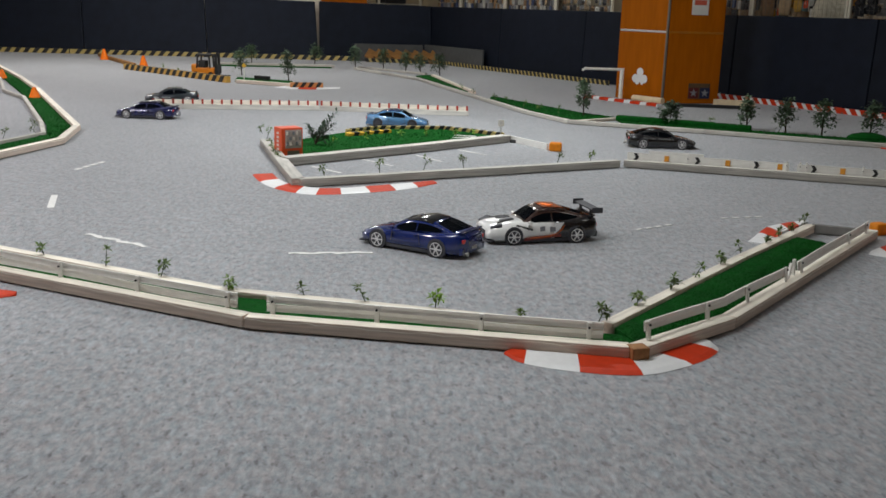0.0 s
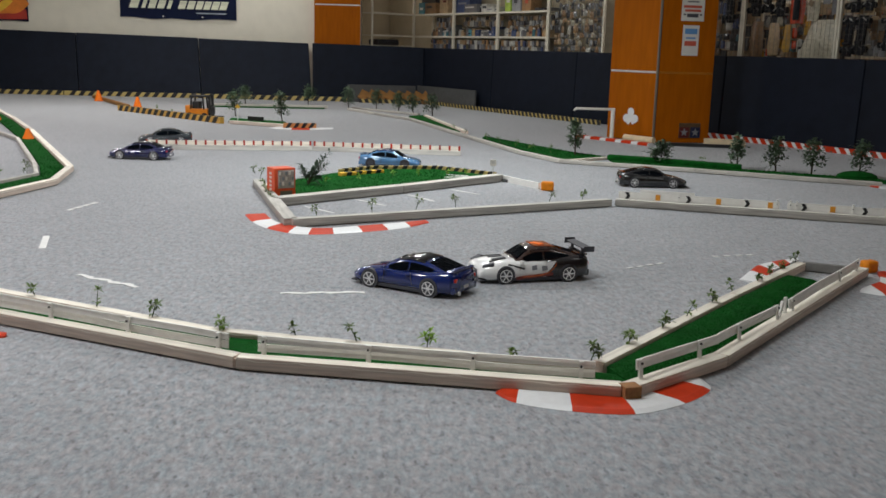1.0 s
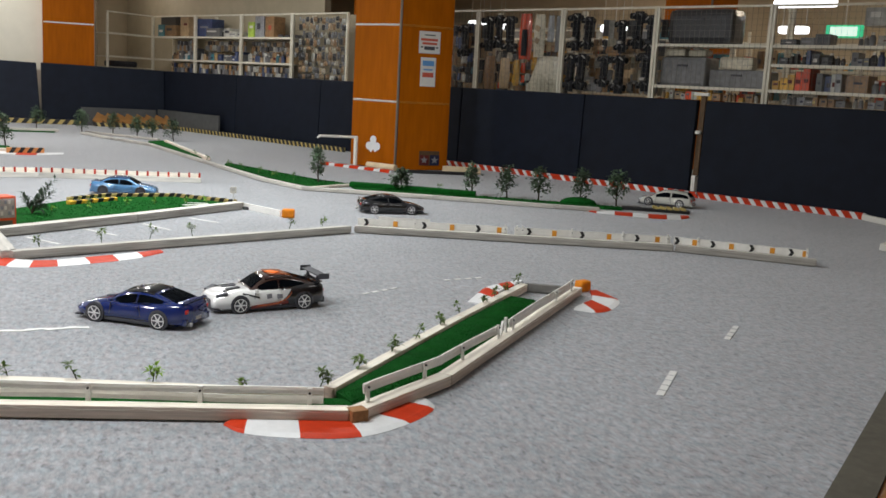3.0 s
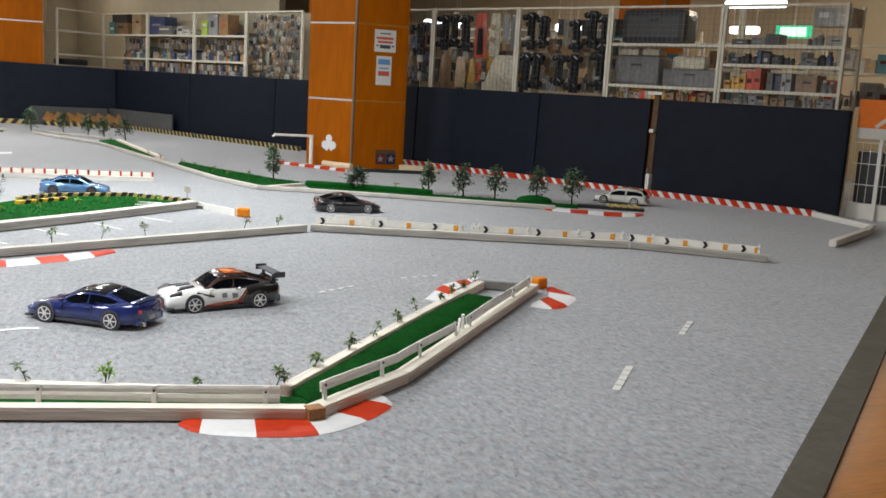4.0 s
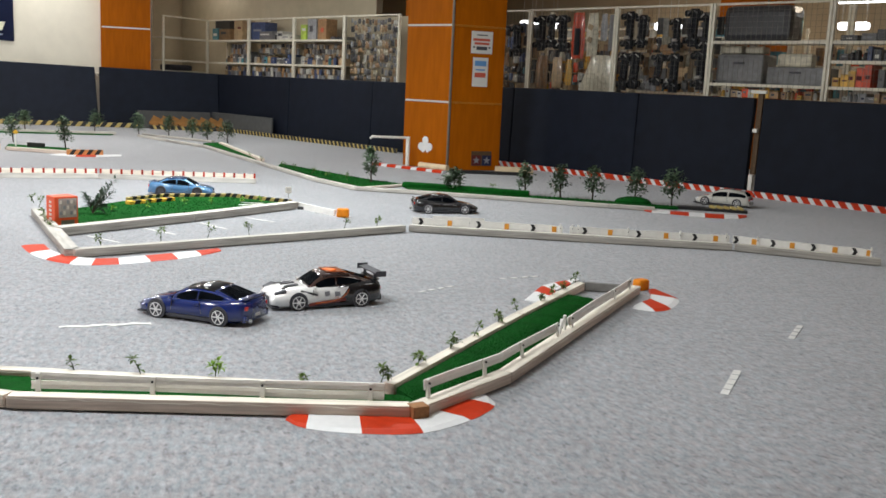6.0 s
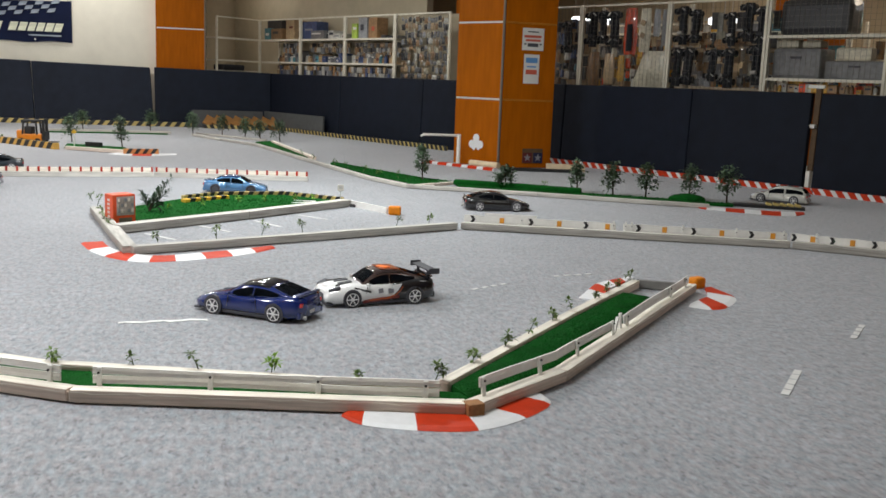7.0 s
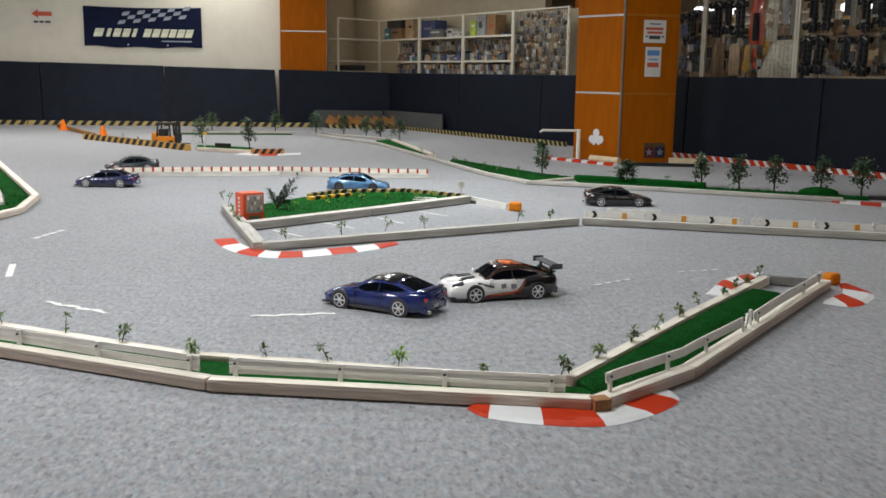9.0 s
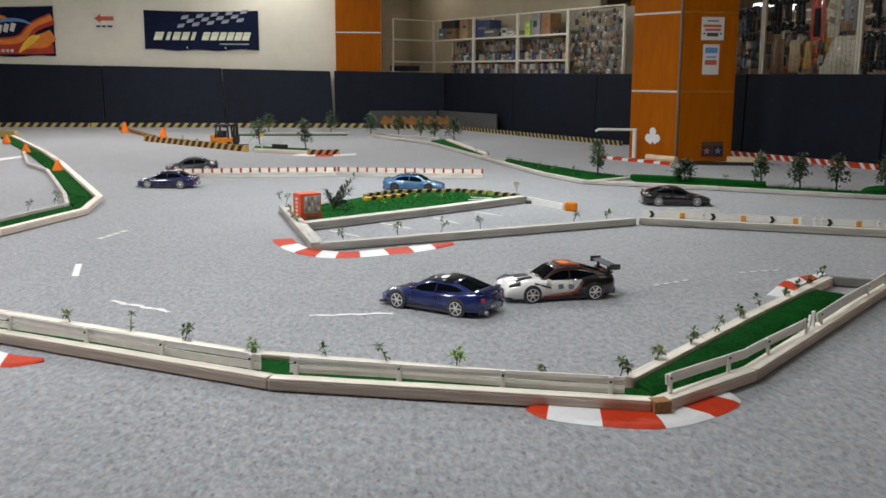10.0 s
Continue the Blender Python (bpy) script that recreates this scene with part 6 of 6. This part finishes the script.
def fill(s0, s1, o, z, hmax, palette, low=0.08, high=0.26, full=0.9, depth=0.25):
    s = s0
    while s < s1 - 0.05:
        if goods.random() < 0.25 and hmax < 0.3:
            for k in range(goods.randint(1, 3)):
                if s < s1 - 0.06:
                    h = min(hmax * 0.9, goods.uniform(0.08, 0.14))
                    bottle(s + 0.03, o + 0.08, z, h, goods.choice(palette))
                    s += 0.05 * h / 0.11 + 0.008
            continue
        w = min(goods.uniform(low, high), s1 - s)
        if goods.random() < full and w > 0.04:
            carton(s + w / 2, o + 0.03 + depth / 2 + goods.uniform(0, 0.04), z, w * 0.94, depth * goods.uniform(0.7, 1.0), hmax * goods.uniform(0.45, 1.0), goods.choice(palette), goods.choice(LABELS))
        s += w


def hang(s0, s1, o, z0, z1, palette, w=(0.05, 0.12), h=(0.10, 0.2), full=0.92, joined=False):
    """Rows of packs on hooks; the small ones deep in the shelves are joined into one mass."""
    z = z1
    vs, fs, slots = [], [], []
    while z > z0:
        step = goods.uniform(*h)
        s = s0
        while s < s1 - 0.04:
            g = goods.uniform(*w)
            if goods.random() < full and joined:
                hh, top = step * goods.uniform(0.75, 1.0), z - goods.uniform(0, 0.02)
                n = len(vs)
                for oo in (o - goods.uniform(0.006, 0.02), o + 0.008):
                    vs.extend(rw(a, oo, b) for a, b in ((s + 0.004, top - hh), (s + g * 0.94, top - hh), (s + g * 0.94, top), (s + 0.004, top)))
                fs.extend(tuple(n + k for k in f) for f in ((0, 1, 2, 3), (7, 6, 5, 4), (0, 4, 5, 1), (1, 5, 6, 2), (2, 6, 7, 3), (3, 7, 4, 0)))
                slots.extend([goods.choice(palette)] * 6)
            elif goods.random() < full:
                pack(s + g / 2, o, z, g * 0.92, step * goods.uniform(0.8, 1.05), goods.choice(palette), goods.choice(LABELS))
            s += g
        z -= step * 0.95
    if joined:
        me = bpy.data.meshes.new("small_packs")
        me.from_pydata(vs, [], fs)
        for c in CARD:
            me.materials.append(c)
        for f, slot in zip(me.polygons, slots):
            f.material_index = slot
        tagged(part("small_packs", me, CARD[0]), "many small coloured packs hung deep in the shelves", "packs", "", "stuff")


# bays left of the column: shelves with cartons, then a panel of small packs
(mx, my), long, yaw = along((-0.12, 17.27), (0.63, 18.0))
rack(0, long, (1.12, 1.50), None, "white steel rack with empty shelves turned to the wall", depth=0.30, at=pose(mx, my, 0, 0, 0, yaw), back=False)
for a, b in ((-7.46, -6.11), (-6.09, -4.80), (-4.78, -3.50)):
    rack(a, b, (1.12, 1.50), None, "white steel rack with cartons on its shelves")
rack(-3.48, -2.24, (), 0.03, "white steel rack hung full of small packs")
carton(-7.10, 0.72, 1.51, 0.52, 0.26, 0.34, 1, DIM_BLUE)
carton(-7.20, 0.56, 1.51, 0.17, 0.12, 0.20, 3, PAPER)
carton(-6.90, 0.56, 1.51, 0.42, 0.10, 0.19, 0, INK)
carton(-6.50, 0.66, 1.51, 0.28, 0.24, 0.33, 6, DIM_RED)
carton(-5.90, 0.66, 1.51, 0.40, 0.24, 0.29, 4, SILVER)
carton(-5.62, 0.56, 1.51, 0.42, 0.08, 0.14, 7, PAPER)
fill(-5.45, -4.86, 0.5, 1.51, 0.16, [2, 7, 1], 0.12, 0.26)
carton(-4.54, 0.60, 1.51, 0.14, 0.2, 0.23, 8, PAPER)
carton(-4.34, 0.62, 1.51, 0.24, 0.2, 0.32, 9, INK)
carton(-4.08, 0.62, 1.51, 0.24, 0.2, 0.31, 0, INK_RED)
fill(-3.92, -3.56, 0.5, 1.51, 0.07, [1, 7], 0.12, 0.26)
fill(-6.95, -6.17, 0.5, 1.13, 0.26, [7, 2, 3, 0], 0.06, 0.12)
for a, b in ((-6.03, -4.86), (-4.72, -3.56)):
    fill(a, b, 0.5, 1.13, 0.17, [2, 4, 3, 7, 9, 6, 0], 0.05, 0.12)
    hang(a, b, 0.66, 1.30, 1.46, [2, 6, 9, 0, 7, 1], (0.04, 0.08), (0.07, 0.11), 0.92, True)
for a, b in ((-6.9, -6.17), (-6.03, -4.86), (-4.72, -3.56)):
    hang(a, b, 0.54, 0.98, 1.08, [2, 7, 6, 9, 0, 4, 1], (0.04, 0.08), (0.07, 0.11), 0.92, True)
hang(-6.8, -6.2, 0.60, 1.28, 1.46, [7, 1, 0, 9], (0.04, 0.08), (0.07, 0.11), 0.9, True)
hang(-3.42, -2.31, 0.56, 0.98, 1.80, [2, 9, 6, 7, 1, 0, 9, 0, 1, 7, 6, 1, 12], (0.045, 0.11), (0.07, 0.14), 0.95)
# a dark bag pushed onto the lowest shelf of the empty rack
bag = part("dark_bag", box((0.52, 0.26, 0.10), (0, 0, 0.05), 0.035), CARD[1])
bag.matrix_basis = pose(mx - 0.16, my + 0.0, 0.955, 0, 0, yaw)
tagged(bag, "dark soft bag under the empty shelves", "bag")
part("strap", box((0.30, 0.02, 0.02), (0.02, -0.13, 0.07), 0.006), INK, bag)
board = part("low_shelf", box((1.0, 0.32, 0.012), (0, 0.17, 0.949), 0.002), RACK_WHITE)
board.matrix_basis = pose(mx, my, 0, 0, 0, yaw)
tagged(board, "white lowest shelf board carrying a dark bag", "shelf")
# bays right of the column: wire grids hung with black parts, then shelves
for a, b in ((-1.05, 0.17), (0.19, 1.45), (1.47, 2.66)):
    rack(a, b, (), 0.02, "white wire rack hung with black car parts")
rack(2.68, 3.92, (1.05, 1.47), -0.012, "white wire rack with grey cases behind its grid")
rack(3.94, 5.10, (1.05, 1.29, 1.47), -0.012, "white wire rack with cartons behind its grid")


def car_chassis(s, o, z, size, bright=0.3):
    """A black touring-car chassis hung upright: plate, arms, dampers and motor."""
    t = thing("hung_chassis", "black car chassis hung upright on the wire", "chassis", "chassis hung on the shelves", at=rpose(s, o, z) @ pose(0, 0, 0, 0, goods.uniform(-4, 4), goods.uniform(-10, 10)) @ Matrix.Scale(size, 4))
    part("plate", box((0.098, 0.022, 0.38), (0, 0.006, -0.2), 0.006), CHASSIS, t)
    part("battery", box((0.045, 0.03, 0.16), (0.032, -0.016, -0.19), 0.006), CHASSIS, t)
    part("servo", box((0.036, 0.03, 0.05), (-0.034, -0.016, -0.13), 0.004), CARD[1], t)
    part("top_deck", box((0.022, 0.016, 0.26), (-0.006, -0.024, -0.2), 0.004), CHASSIS, t)
    for e in (-0.06, -0.33):
        part("arm", box((0.165, 0.02, 0.06), (0, -0.010, e), 0.006), CHASSIS, t)
        for x in (-0.075, 0.075):
            part("hub", rod((x - 0.014, -0.012, e), (x + 0.014, -0.012, e), 0.032, sides=12), CHASSIS, t)
            part("damper", rod((x * 0.8, -0.03, e), (x * 0.25, -0.045, e + 0.03), 0.007, sides=8), STEEL if goods.random() < bright else CARD[7], t)
    part("motor", rod((-0.03, -0.03, -0.27), (0.03, -0.03, -0.27), 0.018, sides=12), STEEL if goods.random() < bright else CARD[1], t)
    return t


hang(-1.0, 0.12, 0.60, 1.0, 1.70, [4, 1, 4, 2, 1, 3, 7, 1, 0, 4], (0.05, 0.11), (0.10, 0.20), 0.8)
hang(0.24, 1.40, 0.64, 1.0, 1.38, [0, 6, 10, 1, 12, 11, 1, 2], (0.05, 0.11), (0.09, 0.16), 0.85)
for s_, z_ in ((0.31, 1.80), (0.46, 1.81), (0.62, 1.80), (1.59, 1.82), (1.77, 1.78), (2.20, 1.74), (2.41, 1.83), (2.57, 1.79), (1.565, 1.37), (1.71, 1.38), (2.02, 1.36), (2.21, 1.37), (2.52, 1.40), (-0.45, 1.66), (-0.1, 1.70)):
    car_chassis(s_, 0.56, z_, goods.uniform(0.85, 1.12))
hang(1.52, 2.62, 0.62, 0.98, 1.05, [0, 2, 6, 9, 7], (0.05, 0.10), (0.10, 0.12), 0.85)
hang(1.52, 2.62, 0.66, 1.38, 1.46, [0, 6, 0, 6], (0.10, 0.22), (0.06, 0.09), 0.9)
hang(-1.0, 0.12, 0.78, 1.0, 1.72, [1, 0, 7, 6, 1], (0.05, 0.12), (0.12, 0.22), 0.6, True)
hang(0.24, 1.40, 0.80, 0.98, 1.40, [1, 0, 7, 6, 1, 11, 12], (0.05, 0.12), (0.10, 0.18), 0.65, True)
hang(1.52, 2.62, 0.82, 1.0, 1.76, [1, 6, 0, 7, 12, 2, 6], (0.05, 0.12), (0.12, 0.22), 0.5, True)


def hung_good(name, s, o, z, bm, mat, label, category):
    ob = part(name, bm, mat, smooth=True)
    ob.matrix_basis = rpose(s, o, z)
    return tagged(ob, label, category)


red_bag = hung_good("red_bag", 0.875, 0.56, 1.81, pouch(0.20, 0.52, 0.10, 31), CARD[10], "shiny red bag of parts hung on the wire", "bag")
part("dark_insert", pouch(0.09, 0.30, 0.05, 32), CHASSIS, red_bag, "dark part seen through the bag").matrix_basis = pose(0.02, -0.045, -0.18)
shell = hung_good("body_shell", 1.085, 0.56, 1.80, pouch(0.17, 0.48, 0.12, 33), CARD[12], "white car body shell hung upright", "car body")
for z_, w_ in ((-0.16, 0.07), (-0.30, 0.06)):
    part("print", box((w_, 0.006, 0.06), (0.01, -0.062, z_), 0.002, turn=(0, 24, 0)), CARD[6], shell)
hung_good("clear_bag", 1.235, 0.57, 1.79, pouch(0.10, 0.30, 0.06, 34), CARD[9], "pale grey bag of parts hung on the wire", "bag")
hung_good("clear_bag", 1.36, 0.57, 1.78, pouch(0.12, 0.40, 0.06, 35), CARD[7], "pale grey bag of parts hung on the wire", "bag")
hung_good("clear_bag", 1.16, 0.58, 1.33, pouch(0.50, 0.42, 0.14, 36, 0.13), CARD[12], "large clear bag of pale parts hung low", "bag")
hung_good("tan_bag", 0.34, 0.57, 1.32, pouch(0.20, 0.40, 0.12, 37), CARD[0], "orange brown bag of parts hung low", "bag")
hung_good("tan_bag", 0.58, 0.57, 1.30, pouch(0.17, 0.36, 0.12, 38), CARD[6], "tan bag of parts hung low", "bag")
hung_good("yellow_bag", 0.75, 0.58, 1.28, pouch(0.10, 0.30, 0.06, 39), CARD[11], "yellow and black bag of parts hung low", "bag")


def case(s, o, z, w, d, h, mat, label):
    t = part("storage_case", box((w, d, h), (0, 0, h / 2), h * 0.2 if mat is CARD[1] else h * 0.12), mat)
    t.matrix_basis = rpose(s, o, z)
    tagged(t, label, "case")
    part("handle", box((0.12, 0.015, 0.02), (0, -d / 2 - 0.008, h * 0.7), 0.004), INK, t)
    return t


case(3.115, 0.72, 1.48, 0.74, 0.30, 0.36, CARD[1], "black plastic-wrapped carry case on the wire rack")
case(2.97, 0.72, 1.06, 0.52, 0.30, 0.30, CARD[7], "grey flat case on the wire rack")
case(3.58, 0.72, 1.06, 0.60, 0.30, 0.18, CARD[7], "grey low case on the wire rack")
bag = part("plastic_bag", box((0.36, 0.12, 0.13), (0, 0, 0.065), 0.03), CARD[12])
bag.matrix_basis = rpose(3.53, 0.68, 1.24)
tagged(bag, "shiny white plastic bag on a grey case", "bag")
for s_, w_, h_ in ((2.84, 0.24, 0.08), (3.10, 0.20, 0.07)):
    bag = part("plastic_bag", box((w_, 0.14, h_), (0, 0, h_ / 2), 0.02), CARD[12])
    bag.matrix_basis = rpose(s_, 0.68, 1.365)
    tagged(bag, "crumpled pale plastic bag on a grey case", "bag")
fill(2.74, 3.86, 0.5, 0.93, 0.09, [0, 10, 2, 6, 1, 11], 0.05, 0.12)
fill(4.0, 5.03, 0.5, 0.93, 0.10, [0, 2, 1, 9, 0, 5, 7], 0.05, 0.10)
for k in range(5):
    carton(4.02 + k * 0.075, 0.60, 1.06, 0.07, 0.2, 0.09 + 0.03 * k, 11 if k < 3 else 10, DIM_RED)
fill(4.38, 4.64, 0.5, 1.06, 0.19, [2, 7, 4, 9, 1, 2], 0.03, 0.08, 0.92)
carton(4.785, 0.62, 1.06, 0.20, 0.2, 0.16, 0, INK)
fill(4.90, 5.03, 0.5, 1.06, 0.17, [2, 7, 9], 0.03, 0.08, 0.92)
fill(4.0, 5.03, 0.5, 1.30, 0.15, [1, 4, 7, 1, 1, 1], 0.04, 0.10, 0.95)
fill(4.0, 4.50, 0.5, 1.48, 0.12, [1, 4, 1, 7, 1], 0.07, 0.18, 0.95)
carton(4.88, 0.66, 1.66, 0.22, 0.24, 0.16, 2, PAPER)
carton(5.06, 0.66, 1.66, 0.14, 0.24, 0.16, 2, PAPER)
fill(4.72, 5.05, 0.5, 1.48, 0.17, [2, 9, 7], 0.12, 0.26, 0.9)

# wire basket stand with an orange sign beyond the last mat
t = thing("wire_basket", "white wire basket stand with a white base", "basket", at=rpose(5.64, 0.36))
part("base", box((0.55, 0.45, 0.14), (0, 0.1, 0.07), 0.01), WHITE_PAINT, t)
for k in range(9):
    part("wire", rod((-0.26 + k * 0.065, -0.12, 0.13), (-0.26 + k * 0.065, -0.12, 0.66), 0.003, sides=5), WHITE_PAINT, t)
for z in (0.3, 0.48, 0.66):
    part("hoop", box((0.54, 0.008, 0.008), (0, -0.12, z)), WHITE_PAINT, t)
part("bin", box((0.50, 0.30, 0.45), (0, 0.08, 0.36), 0.02), CARD[1], t, "dark goods inside")
t = thing("orange_sign", "orange and white sign above the wire basket", "sign", at=rpose(5.60, 0.20, 0.86))
part("board", box((0.42, 0.01, 0.33), bevel=0.002), PAPER, t)
part("panel", box((0.42, 0.004, 0.24), (0, -0.007, 0.045)), ORANGE, t)
part("printing", box((0.2, 0.003, 0.03), (0.02, -0.010, 0.0), turn=(0, -40, 0)), PAPER, t)
part("post", box((0.03, 0.02, 0.86), (0, 0.016, -0.43)), WHITE_PAINT, t)

# deeper in the shop: a second row of racks, hanging lights and a green exit sign
for a, b in ((-0.9, 0.5), (0.5, 1.9), (1.9, 2.7), (2.72, 4.18), (4.2, 5.6)):
    low = a > 2.7
    rack(a, b, (0.95, 1.30) if low else (0.95, 1.30, 1.62), None, "white steel rack deeper in the shop", o=2.1, top=1.60 if low else 1.75)
    for z, h in ((0.96, 0.28), (1.31, 0.24)) if low else ((0.96, 0.28), (1.31, 0.26), (1.63, 0.22)):
        fill(a + 0.08, b - 0.08, 2.1, z, h, [2, 6, 0, 9, 2, 11, 7, 10, 2, 3], 0.06, 0.2, 0.9)
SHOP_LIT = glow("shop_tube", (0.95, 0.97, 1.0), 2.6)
for s, o, z, w in ((-0.6, 1.3, 1.76, 0.18), (-0.41, 1.3, 1.75, 0.14), (-0.13, 1.3, 1.74, 0.08), (1.53, 1.3, 1.7, 0.2), (1.76, 1.3, 1.72, 0.13), (3.10, 3.0, 2.12, 0.75), (2.95, 3.1, 1.82, 0.36), (5.0, 4.5, 2.1, 0.9)):
    t = thing("shop_light", "lit white tube light hanging in the shop", "ceiling light", at=rpose(s, o, z))
    part("tube", box((w, 0.12, 0.09), (0, 0, 0), 0.03), SHOP_LIT, t)
    for x in (-0.4, 0.4):
        part("rod", rod((x * w, 0, 0.04), (x * w, 0, CEILING - z), 0.003, sides=6), STEEL, t)
t = thing("exit_sign", "lit green and white exit sign hanging in the shop", "sign", at=rpose(3.20, 4.0, 1.87))
part("case", box((0.46, 0.06, 0.16), (0, 0, 0), 0.01), glow("exit_green", (0.05, 0.70, 0.36), 0.32), t)
part("panel", box((0.34, 0.006, 0.115), (0, -0.032, 0)), glow("exit_white", (0.75, 1.0, 0.9), 0.62), t)
part("rod", rod((0, 0, 0.07), (0, 0, CEILING - 1.87), 0.01, sides=6), STEEL, t)
